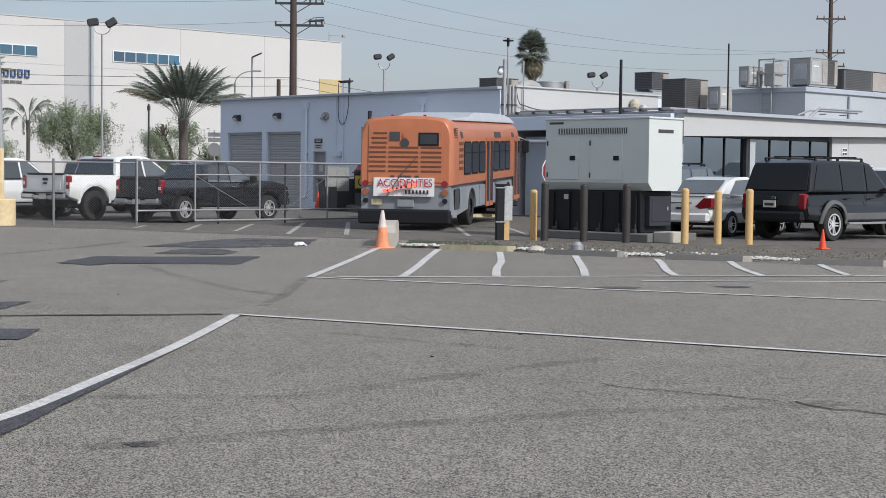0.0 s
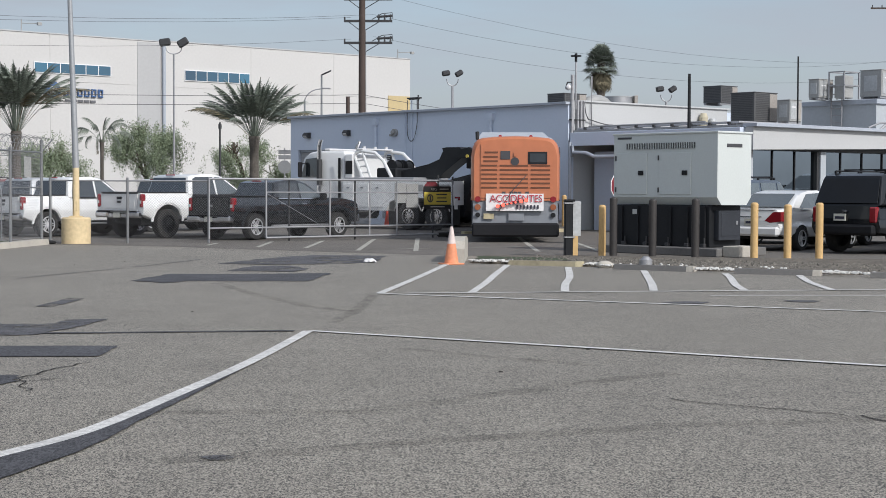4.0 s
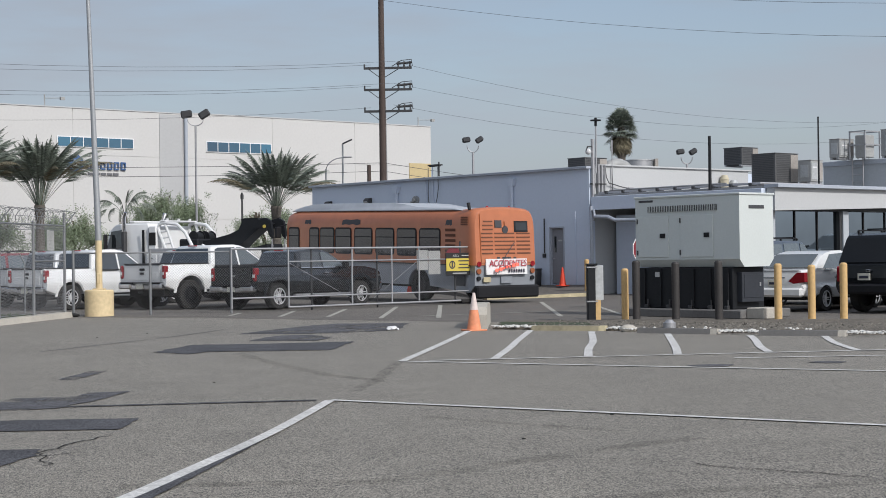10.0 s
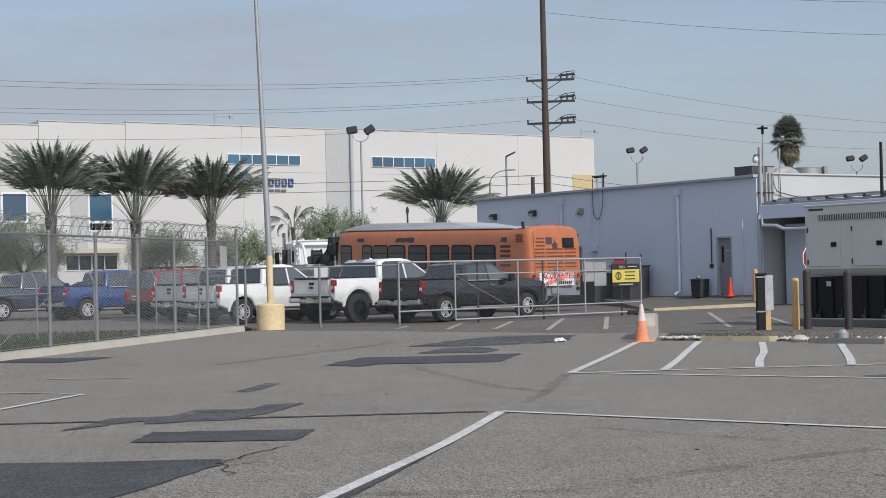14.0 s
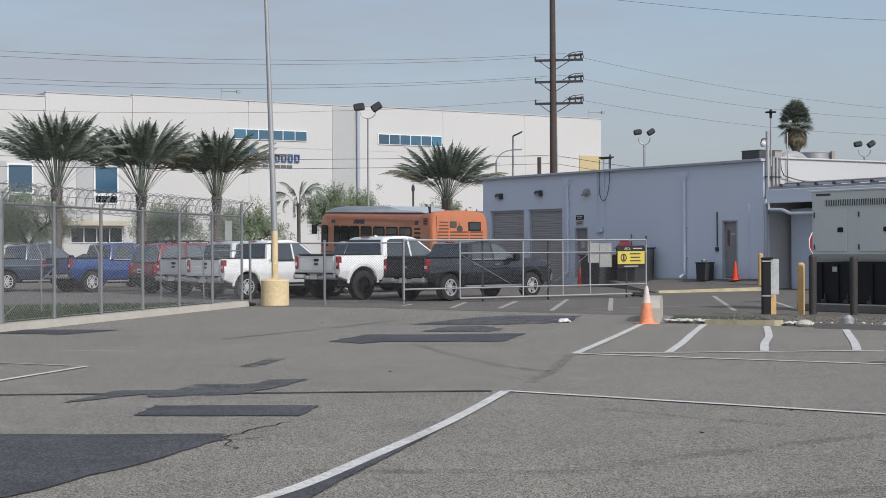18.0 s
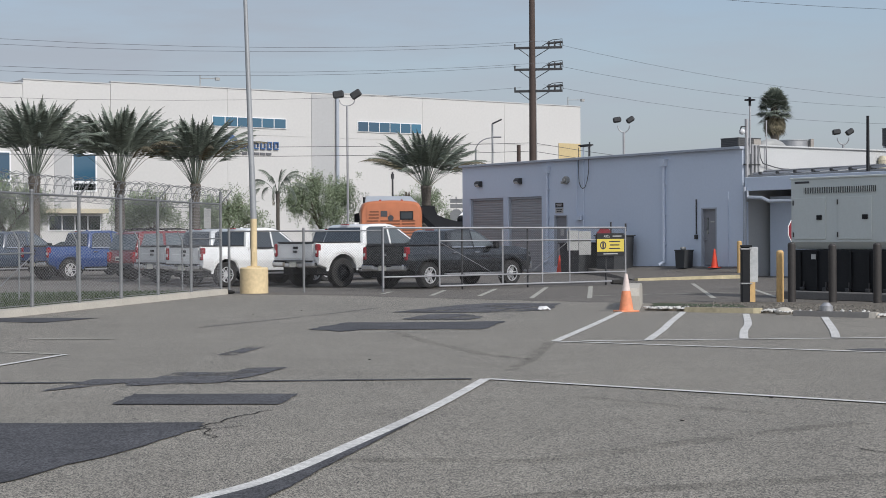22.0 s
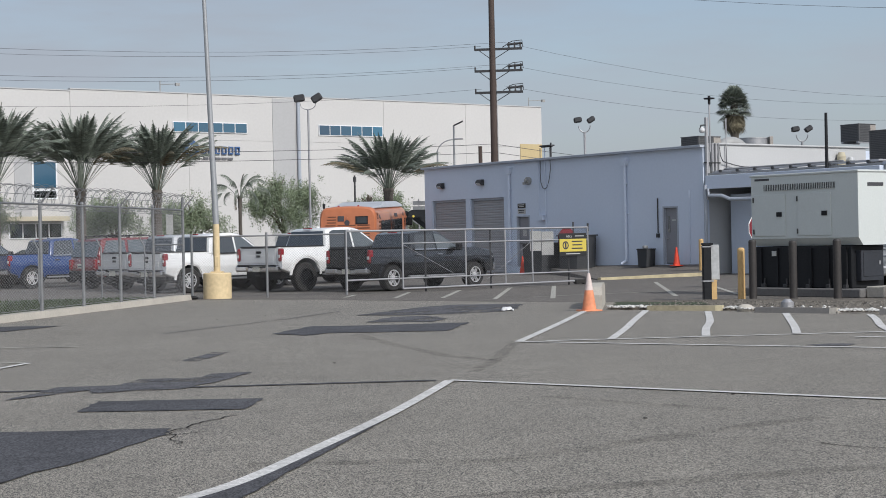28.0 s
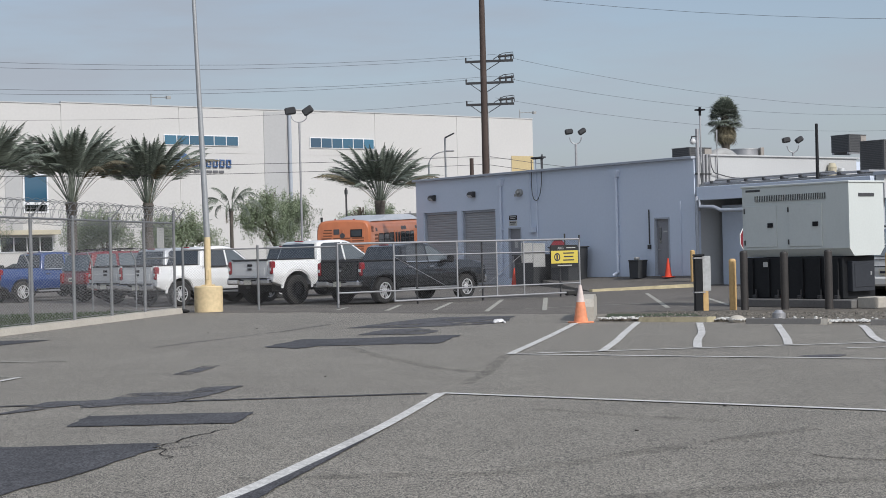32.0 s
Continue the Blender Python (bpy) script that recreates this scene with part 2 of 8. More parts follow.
GEN_GREY = material("generator_enamel", (0.56, 0.59, 0.57), 0.45, fine=20.0, coarse=0.8, vary=0.05, coat=0.2)
BLACK_STEEL = material("black_steel", (0.014, 0.015, 0.017), 0.55, 0.0, fine=20.0, coarse=1.5, vary=0.3, spec=0.25)
BLACK_PLASTIC = material("black_plastic", (0.013, 0.013, 0.015), 0.6, fine=20.0, vary=0.25, spec=0.25)
RUBBER = material("tyre_rubber", (0.022, 0.021, 0.02), 0.8, fine=40.0, coarse=4.0, vary=0.3)
BOLLARD_YELLOW = material("bollard_yellow", (0.56, 0.37, 0.16), 0.6, fine=14.0, coarse=2.0, vary=0.15)
BASE_YELLOW = material("lamp_base_yellow", (0.62, 0.49, 0.29), 0.75, fine=10.0, coarse=1.5, vary=0.18, bump=0.15)
BOLLARD_DARK = material("bollard_dark", (0.036, 0.032, 0.03), 0.6, fine=14.0, coarse=2.0, vary=0.3)
POLE_WOOD = material("pole_wood", (0.07, 0.05, 0.042), 0.85, fine=30.0, coarse=1.0, vary=0.3)
POLE_GREY = material("lamp_pole_grey", (0.34, 0.35, 0.36), 0.5, 0.4, fine=20.0, coarse=0.8, vary=0.12)
DARK_METAL = material("dark_metal", (0.05, 0.05, 0.052), 0.5, 0.3, fine=20.0, vary=0.2)
CABLE = material("cable", (0.08, 0.08, 0.085), 0.7, vary=0.1)
CONE_ORANGE = material("cone_orange", (0.7, 0.26, 0.13), 0.6, fine=14.0, coarse=5.0, vary=0.2)
CONE_RED = material("cone_red", (0.75, 0.07, 0.03), 0.6, fine=14.0, coarse=5.0, vary=0.15)
CONE_WHITE = material("cone_sleeve", (0.62, 0.52, 0.48), 0.6, fine=14.0, coarse=5.0, vary=0.15)
BUS_ORANGE = material("bus_orange", (0.46, 0.152, 0.064), 0.42, fine=3.0, coarse=0.6, vary=0.12, coat=0.3)
BUS_GREY = material("bus_silver", (0.27, 0.285, 0.31), 0.42, 0.15, fine=3.0, coarse=0.6, vary=0.1, coat=0.2)
BUS_ROOF = material("bus_roof", (0.42, 0.44, 0.47), 0.5, fine=3.0, coarse=0.6, vary=0.12)
SLOT = material("louvre_slot", (0.13, 0.05, 0.025), 0.8, vary=0.15)
GRILL_DARK = material("cover_panel", (0.05, 0.05, 0.055), 0.6, vary=0.2)
BANNER = material("banner_vinyl", (0.72, 0.71, 0.7), 0.55, fine=8.0, coarse=2.0, vary=0.05)
RED_INK = material("red_ink", (0.42, 0.03, 0.05), 0.6, vary=0.08)
DARK_INK = material("dark_ink", (0.03, 0.03, 0.05), 0.6, vary=0.08)
TAIL_RED = material("tail_lens", (0.24, 0.014, 0.02), 0.2, vary=0.15, coat=0.5)
AMBER = material("amber_lens", (0.3, 0.1, 0.045), 0.25, vary=0.15, coat=0.5)
TOW_LAMP = glow("tow_lamp", (1.0, 0.12, 0.08), 0.9)
CLEAR_LENS = material("clear_lens", (0.6, 0.6, 0.6), 0.15, vary=0.1, coat=0.5)
GLASS = material("dark_glass", (0.02, 0.025, 0.028), 0.04, fine=2.0, vary=0.25, spec=1.0, ior=1.7)
BUS_GLASS = material("bus_glass", (0.018, 0.022, 0.026), 0.1, fine=1.5, coarse=0.7, vary=0.4, spec=0.6)
# base raised to carry reflected sky and light seen through the cab
CAR_GLASS = material("sky_lifted_car_glass", (0.07, 0.085, 0.092), 0.05, fine=2.0, vary=0.25, spec=1.0, ior=1.7)
BLUE_GLASS = material("blue_glass", (0.035, 0.105, 0.17), 0.08, fine=1.5, coarse=0.5, vary=0.25, spec=0.6)
g_info = BLUE_GLASS.node_tree.nodes.new("ShaderNodeObjectInfo")
g_mix = BLUE_GLASS.node_tree.nodes.new("ShaderNodeMixRGB")
g_mix.inputs["Color1"].default_value, g_mix.inputs["Color2"].default_value = (0.032, 0.06, 0.1, 1), (0.045, 0.15, 0.235, 1)
BLUE_GLASS.node_tree.links.new(g_info.outputs["Random"], g_mix.inputs["Fac"])
BLUE_GLASS.node_tree.links.new(g_mix.outputs["Color"], BLUE_GLASS.node_tree.nodes["Principled BSDF"].inputs["Base Color"])
OFFICE_GLASS = material("office_glass", (0.21, 0.245, 0.27), 0.03, 1.0, fine=0.8, coarse=0.4, vary=0.1)
SMOKED_GLASS = material("smoked_glass", (0.008, 0.009, 0.011), 0.06, fine=2.0, vary=0.25, spec=0.4)
WHITE_PAINT = material("white_car_paint", (0.72, 0.72, 0.71), 0.3, fine=3.0, vary=0.03, coat=0.8)
SILVER_PAINT = material("silver_car_paint", (0.55, 0.56, 0.57), 0.32, 0.3, fine=3.0, vary=0.04, coat=0.8)
CHARCOAL_PAINT = material("charcoal_car_paint", (0.012, 0.014, 0.017), 0.18, fine=3.0, vary=0.08, coat=0.9, spec=0.5)
BLACK_PAINT = material("black_car_paint", (0.008, 0.009, 0.011), 0.25, fine=3.0, vary=0.08, coat=0.3, spec=0.35)
BLUE_PAINT = material("blue_car_paint", (0.014, 0.045, 0.16), 0.28, fine=3.0, vary=0.06, coat=0.9)
RED_PAINT = material("red_car_paint", (0.15, 0.014, 0.018), 0.28, fine=3.0, vary=0.06, coat=0.9)
NAVY_PAINT = material("steel_blue_car_paint", (0.035, 0.05, 0.075), 0.28, fine=3.0, vary=0.06, coat=0.9)
CHROME = material("chrome", (0.62, 0.62, 0.63), 0.16, 1.0, vary=0.05)
ALLOY = material("alloy", (0.72, 0.72, 0.73), 0.3, 0.45, vary=0.08)
UNDER = material("underbody", (0.012, 0.012, 0.012), 0.85, vary=0.3)
PLATE = material("plate_white", (0.6, 0.58, 0.5), 0.5, vary=0.05)
SIGN_YELLOW = material("sign_yellow", (0.58, 0.46, 0.08), 0.5, vary=0.06)
SIGN_BLACK = material("sign_black", (0.02, 0.02, 0.02), 0.5, vary=0.1)
SIGN_RED = material("sign_red", (0.2, 0.02, 0.03), 0.5, vary=0.08)
SIGN_BACK = material("sign_back", (0.5, 0.5, 0.48), 0.55, 0.3, vary=0.08)
BIN_BLACK = material("bin_plastic", (0.035, 0.037, 0.04), 0.6, vary=0.2)
LOGO_BLUE = material("logo_blue", (0.05, 0.11, 0.25), 0.5, vary=0.05)
LOGO_GREY = material("logo_grey", (0.12, 0.12, 0.13), 0.5, vary=0.05)
PALM_TRUNK = material("palm_trunk", (0.1, 0.088, 0.075), 0.95, fine=14.0, coarse=2.5, vary=0.35, bump=0.8)
BARK = material("bark", (0.1, 0.08, 0.06), 0.95, fine=20.0, coarse=2.5, vary=0.35, bump=0.6)
DARK_CREST = material("truck_box_yellow", (0.6, 0.41, 0.16), 0.5, fine=3.0, coarse=0.4, vary=0.06)


def foliage(name, color, vary):
    """Leaves, each island a little different."""
    m = bpy.data.materials.new(name)
    m.use_nodes = True
    nt = m.node_tree
    b = nt.nodes["Principled BSDF"]
    b.inputs["Roughness"].default_value = 0.65
    b.inputs["Specular IOR Level"].default_value = 0.3
    g = nt.nodes.new("ShaderNodeNewGeometry")
    r = nt.nodes.new("ShaderNodeMapRange")
    r.inputs["To Min"].default_value, r.inputs["To Max"].default_value = 1 - vary, 1 + vary
    nt.links.new(g.outputs["Random Per Island"], r.inputs["Value"])
    v = nt.nodes.new("ShaderNodeVectorMath")
    v.operation = "SCALE"
    v.inputs[0].default_value = color
    nt.links.new(r.outputs["Result"], v.inputs["Scale"])
    nt.links.new(v.outputs["Vector"], b.inputs["Base Color"])
    return m


# frond and leaf bases are lifted to stand in for distance haze
FROND = foliage("palm_frond", (0.165, 0.19, 0.155), 0.35)
FROND_DRY = foliage("dry_frond", (0.17, 0.15, 0.1), 0.4)
GRAVEL = foliage("gravel", (0.14, 0.128, 0.108), 0.7)
BLADE = foliage("grass_blade", (0.045, 0.065, 0.026), 0.4)
LEAF = foliage("pepper_leaf", (0.215, 0.26, 0.165), 0.25)


# ---- mesh helpers ----
def part(name, bm, mat, parent=None, label=""):
    """Links a bmesh as one mesh object, under a thing or a part."""
    me = bpy.data.meshes.new(name)
    bmesh.ops.recalc_face_normals(bm, faces=bm.faces)
    bm.to_mesh(me)
    bm.free()
    me.materials.append(mat)
    me.shade_smooth()
    me.set_sharp_from_angle(angle=radians(32))
    ob = new(name, me)
    if parent:
        ob.parent = parent
    if label:
        tagged(ob, label=label)
    return ob


def thing(name, m, label, category, group="", kind=""):
    ob = new(name)
    ob.empty_display_size = 0.2
    ob.matrix_basis = m
    return tagged(ob, label, category, group, kind)


def box(bm, c, s, rz=0.0, bev=0.0, ry=0.0, rx=0.0):
    m = Matrix.Translation(c) @ Euler((radians(rx), radians(ry), radians(rz))).to_matrix().to_4x4() @ Matrix.Diagonal((*s, 1))
    r = bmesh.ops.create_cube(bm, size=1.0, matrix=m)
    if bev:
        edges = list({e for v in r["verts"] for e in v.link_edges})
        bmesh.ops.bevel(bm, geom=edges, offset=bev, segments=1, affect="EDGES", profile=0.5)
    return bm


def tube(bm, a, b, r, r2=None, seg=8, caps=True):
    a, b = Vector(a), Vector(b)
    d = b - a
    m = Matrix.Translation((a + b) / 2) @ d.to_track_quat("Z", "Y").to_matrix().to_4x4()
    bmesh.ops.create_cone(bm, cap_ends=caps, segments=seg, radius1=r, radius2=r if r2 is None else r2, depth=d.length, matrix=m)
    return bm


def pipe(bm, pts, r, seg=6):
    pts = [Vector(p) for p in pts]
    last = None
    for i, p in enumerate(pts):
        d = (pts[min(i + 1, len(pts) - 1)] - pts[max(i - 1, 0)]).normalized()
        u = d.cross(Vector((0, 0, 1)) if abs(d.z) < 0.9 else Vector((1, 0, 0))).normalized()
        w = d.cross(u)
        ring = [bm.verts.new(p + (u * math.cos(2 * math.pi * k / seg) + w * math.sin(2 * math.pi * k / seg)) * r) for k in range(seg)]
        if last is None:
            bm.faces.new(ring)
        else:
            for k in range(seg):
                bm.faces.new((last[k], last[(k + 1) % seg], ring[(k + 1) % seg], ring[k]))
        last = ring
    bm.faces.new(last[::-1])
    return bm


def prism(bm, pts, axis, a, b):
    """A polygon in the other two axes, drawn out along axis from a to b."""
    def at(p, w):
        p = list(p)
        p.insert(axis, w)
        return p
    v0 = [bm.verts.new(at(p, a)) for p in pts]
    v1 = [bm.verts.new(at(p, b)) for p in pts]
    bm.faces.new(v0)
    bm.faces.new(v1[::-1])
    n = len(pts)
    for i in range(n):
        bm.faces.new((v0[i], v0[(i + 1) % n], v1[(i + 1) % n], v1[i]))
    return bm


def loft(bm, pts, half):
    """A side outline (x, z) made into a body whose half width depends on x and z."""
    left = [bm.verts.new((x, half(x, z), z)) for x, z in pts]
    right = [bm.verts.new((x, -half(x, z), z)) for x, z in pts]
    bm.faces.new(left)
    bm.faces.new(right[::-1])
    n = len(pts)
    for i in range(n):
        bm.faces.new((left[i], right[i], right[(i + 1) % n], left[(i + 1) % n]))
    return bm


def soften(bm, off):
    """Round the long rims where a flank meets the top, front and rear."""
    rims = [e for e in bm.edges if e.verts[0].co.y * e.verts[1].co.y > 0]
    bmesh.ops.bevel(bm, geom=rims, offset=off, segments=2, profile=0.5, affect="EDGES", clamp_overlap=True)
    return bm


def crease(bm, half, cuts):
    """Break the flanks along level lines, so that the body swells and tucks in as half() says."""
    for zc in cuts:
        bmesh.ops.bisect_plane(bm, geom=bm.verts[:] + bm.edges[:] + bm.faces[:], plane_co=(0, 0, zc), plane_no=(0, 0, 1))
        for v in bm.verts:
            if abs(v.co.z - zc) < 1e-4 and abs(v.co.y) > half(v.co.x, zc) - 0.06:
                v.co.y = math.copysign(half(v.co.x, zc), v.co.y)
    return bm


def slab(bm, quad, thick):
    """A flat plate with the given corners, drawn out along its normal."""
    q = [Vector(p) for p in quad]
    n = (q[1] - q[0]).cross(q[2] - q[0]).normalized() * thick
    v0 = [bm.verts.new(p) for p in q]
    v1 = [bm.verts.new(p + n) for p in q]
    bm.faces.new(v0)
    bm.faces.new(v1[::-1])
    k = len(q)
    for i in range(k):
        bm.faces.new((v0[i], v0[(i + 1) % k], v1[(i + 1) % k], v1[i]))
    return bm


def BM():
    return bmesh.new()


def lettering(text, size, depth, mat, parent, m, name="lettering"):
    cu = bpy.data.curves.new(name, "FONT")
    cu.body, cu.size, cu.extrude, cu.align_x, cu.align_y = text, size, depth, "CENTER", "CENTER"
    tmp = bpy.data.objects.new("tmp", cu)
    me = bpy.data.meshes.new_from_object(tmp)
    bpy.data.objects.remove(tmp)
    me.materials.clear()
    me.materials.append(mat)
    ob = new(name, me)
    ob.parent = parent
    ob.matrix_basis = m
    return ob


# the yard's grid: along the workshop wall, and square to it
ALONG = Vector((0.579, -0.815, 0))
ACROSS = Vector((0.815, 0.579, 0))
ALONG_DEG = math.degrees(math.atan2(-0.815, 0.579))
ACROSS_DEG = math.degrees(math.atan2(0.579, 0.815))
WALL_END = Vector((0.51, 74.0, 0))
CORNER = WALL_END + ALONG * 17.93


def sheet(name, pts, z, mat, label, category, depth=0.0, kind="structure"):
    if sum(x0 * y1 - x1 * y0 for (x0, y0), (x1, y1) in zip(pts, pts[1:] + pts[:1])) < 0:
        pts = pts[::-1]
    bm = BM()
    if depth:
        low = [bm.verts.new((x, y, z - depth)) for x, y in pts]
        top = [bm.verts.new((x, y, z)) for x, y in pts]
        bm.faces.new(top)
        for i in range(len(pts)):
            j = (i + 1) % len(pts)
            bm.faces.new((low[i], low[j], top[j], top[i]))
    else:
        bm.faces.new([bm.verts.new((x, y, z)) for x, y in pts])
    for f in bm.faces:
        if f.normal.z < 0 and not depth:
            f.normal_flip()
    return tagged(part(name, bm, mat), label, category, kind=kind)


def glide(pts, n=6):
    """A smooth line through the points."""
    out = []
    for i in range(len(pts) - 1):
        a, b, c, d = pts[max(i - 1, 0)], pts[i], pts[i + 1], pts[min(i + 2, len(pts) - 1)]
        for k in range(n):
            t = k / n
            out.append(0.5 * (2 * b + (c - a) * t + (2 * a - 5 * b + 4 * c - d) * t * t + (3 * b - a - 3 * c + d) * t**3))
    return out + [pts[-1]]


def ribbon(bm, pts, width, z, thick=0.004):
    """A flat painted stripe along a line on the ground."""
    pts = [Vector((x, y, 0)) for x, y in pts]
    if 2 < len(pts) < 12:
        pts = glide(pts)
    left, right = [], []
    for i, p in enumerate(pts):
        d = (pts[min(i + 1, len(pts) - 1)] - pts[max(i - 1, 0)]).normalized()
        n = Vector((-d.y, d.x, 0)) * width / 2
        left.append(bm.verts.new((p + n) + Vector((0, 0, z))))
        right.append(bm.verts.new((p - n) + Vector((0, 0, z))))
    for i in range(len(pts) - 1):
        bm.faces.new((left[i], right[i], right[i + 1], left[i + 1]))
    return bm


# ---- ground ----
bm = BM()
bmesh.ops.create_grid(bm, x_segments=2, y_segments=2, size=2500)
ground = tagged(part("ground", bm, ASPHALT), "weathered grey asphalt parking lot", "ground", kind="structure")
sheet("road", [(-60, 44.0), (-6.4, 44.0), (-2.6, 42.3), (-1.9, 41.4), (3.2, 37.2), (5.0, 36.2), (7.6, 35.6), (40, 26), (60, 60), (60, 120), (-60, 120)], 0.004,
              DRIVE, "darker asphalt driveway behind the chain-link gate", "road")


def outline_noise(pts, k, seed):
    """The corner points with small uneven steps between them, as a worn edge has."""
    rnd = random.Random(seed)
    out = []
    for (x0, y0), (x1, y1) in zip(pts, pts[1:] + pts[:1]):
        n = 6
        for i in range(n):
            f = i / n
            j = 0 if i == 0 else k
            out.append((x0 + (x1 - x0) * f + rnd.uniform(-j, j), y0 + (y1 - y0) * f + rnd.uniform(-j, j)))
    return out


PATCHES = [
    ([(-3.18, 14.76), (-1.61, 14.69), (-1.53, 15.65), (-3.17, 15.72)], PATCH, 0.02),
    ([(-5.5, 13.3), (-2.08, 13.27), (-2.06, 12.79), (-2.3, 11.8), (-2.93, 9.88), (-5.5, 9.0)], PATCH, 0.04),
    ([(-4.18, 16.06), (-3.96, 17.4), (-3.3, 17.5), (-3.2, 18.2), (-2.5, 18.3), (-2.45, 18.85), (-1.96, 18.89), (-2.2, 17.81), (-2.52, 16.9), (-3.42, 16.58), (-3.5, 17.0)], PATCH_OLD_SHEEN, 0.03),
    ([(-3.12, 20.98), (-2.88, 20.86), (-2.66, 22.47), (-2.9, 22.48)], PATCH_OLD_SHEEN, 0.02),
    ([(-2.44, 26.75), (-1.8, 26.0), (-1.5, 26.6), (0.51, 26.48), (0.97, 28.94), (-1.0, 28.7), (-1.91, 28.84)], PATCH, 0.05),
    ([(-1.25, 32.6), (-0.2, 32.3), (1.0, 32.4), (2.0, 33.2), (2.5, 36.4), (0.9, 36.9), (0.1, 35.8), (-0.6, 34.3)], PATCH_OLD_SHEEN, 0.06),
    ([(-0.95, 29.8), (0.3, 29.5), (0.6, 30.6), (0.25, 31.8), (-0.5, 31.6)], PATCH_OLD_SHEEN, 0.05),
    ([(-10.5, 30.2), (-8.85, 29.91), (-7.6, 29.4), (-6.94, 30.98), (-8.2, 31.2), (-10.5, 31.6)], PATCH, 0.03),
    ([(0.3, 16.5), (-0.46, 12.6), (-0.61, 11.83), (-0.78, 11.04), (-0.9, 10.46), (-1.0, 9.84), (-1.14, 9.3), (-1.5, 8.3), (-1.9, 7.6), (-2.0, 8.0), (-1.5, 9.3), (-1.16, 10.2), (-0.97, 10.95), (-0.82, 11.55), (-0.3, 14.0), (0.24, 16.4)], PATCH, 0.006),
]
for i, (pts, mt, k) in enumerate(PATCHES):
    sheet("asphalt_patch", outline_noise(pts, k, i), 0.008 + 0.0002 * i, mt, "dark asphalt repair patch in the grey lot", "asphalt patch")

# painted lines
STRIPES = [
    ([(0.35, 17.15), (-0.2, 14.2), (-0.78, 11.68), (-1.18, 10.12), (-1.59, 9.22), (-2.1, 8.2), (-2.9, 7.0)], 0.118, LINE),
    ([(0.35, 17.18), (3.84, 14.56), (8.8, 10.8)], 0.105, LINE),
    ([(1.5, 23.25), (5.48, 20.8), (12.5, 16.6)], 0.105, LINE),
    ([(1.9, 23.3), (6.3, 23.6), (8.6, 23.75), (14.0, 24.1)], 0.1, LINE),
    ([(6.3, 22.6), (14.0, 22.3)], 0.1, LINE),
    ([(1.5, 23.25), (2.5, 27.8), (3.42, 32.2)], 0.13, LINE),
    ([(2.88, 23.39), (3.5, 26.0), (3.9, 28.3), (4.66, 32.0)], 0.13, LINE),
    ([(4.33, 23.6), (4.66, 25.5), (5.25, 27.6), (5.73, 31.0)], 0.13, LINE),
    ([(5.72, 23.7), (6.15, 25.4), (6.55, 27.5), (6.96, 29.7)], 0.13, LINE),
    ([(7.17, 23.8), (7.35, 25.2), (7.95, 27.2), (8.24, 28.6)], 0.13, LINE),
    ([(8.56, 23.75), (8.9, 25.8), (9.42, 27.9)], 0.13, LINE),
    ([(10.0, 23.8), (10.5, 26.0), (10.9, 27.4)], 0.13, LINE),
    ([(-5.99, 17.34), (-5.18, 21.17)], 0.1, LINE),
    ([(-7.40, 22.27), (-5.23, 21.23)], 0.08, LINE_OLD),
    ([(-6.6, 24.6), (-5.2, 24.4)], 0.09, LINE_OLD),
    ([(-1.94, 43.1), (-1.72, 45.0)], 0.13, LINE_OLD),
    ([(-0.56, 41.77), (-0.2, 46.2)], 0.13, LINE_OLD),
    ([(0.69, 41.19), (1.3, 47.0)], 0.13, LINE_OLD),
    ([(1.96, 39.49), (2.9, 48.5)], 0.13, LINE_OLD),
    ([(3.4, 39.29), (4.3, 49.2)], 0.13, LINE_OLD),
    ([(3.0, 40.6), (5.0, 41.6), (9.6, 43.6)], 0.1, LINE_OLD),
    ([(7.73, 51.0), (6.41, 38.86)], 0.13, LINE_OLD),
    ([(8.7, 46.5), (8.03, 39.36)], 0.13, LINE_OLD),
]
for pts, w, mt in STRIPES:
    bm = BM()
    if len(pts) == 4 and w > 0.12:
        # the bays' lines bend only a little
        (xa, ya), (xb, yb) = pts[0], pts[-1]
        pts = [pts[0]] + [(0.32 * x + 0.68 * (xa + (xb - xa) * (y - ya) / (yb - ya)), y) for x, y in pts[1:-1]] + [pts[-1]]
    ribbon(bm, pts, w, 0.0108)
    tagged(part("painted_line", bm, mt), "worn white painted parking line on asphalt", "line", "parking lines", "structure")


def crack_line(pts, w, seed, mat=CRACK, z=0.006, name="crack", label="thin dark crack in the asphalt"):
    rnd = random.Random(seed)
    out = []
    k = 1.6 if name == "crack" else 0.08
    for (x0, y0), (x1, y1) in zip(pts, pts[1:]):
        n = max(2, int(math.hypot(x1 - x0, y1 - y0) / (0.11 if name == "crack" else 0.25)))
        for i in range(n):
            f = i / n
            out.append((x0 + (x1 - x0) * f + rnd.gauss(0, w * k), y0 + (y1 - y0) * f + rnd.gauss(0, w * k)))
    bm = BM()
    ribbon(bm, out, w, z)
    return tagged(part(name, bm, mat), label, name.replace("_", " "), kind="structure")


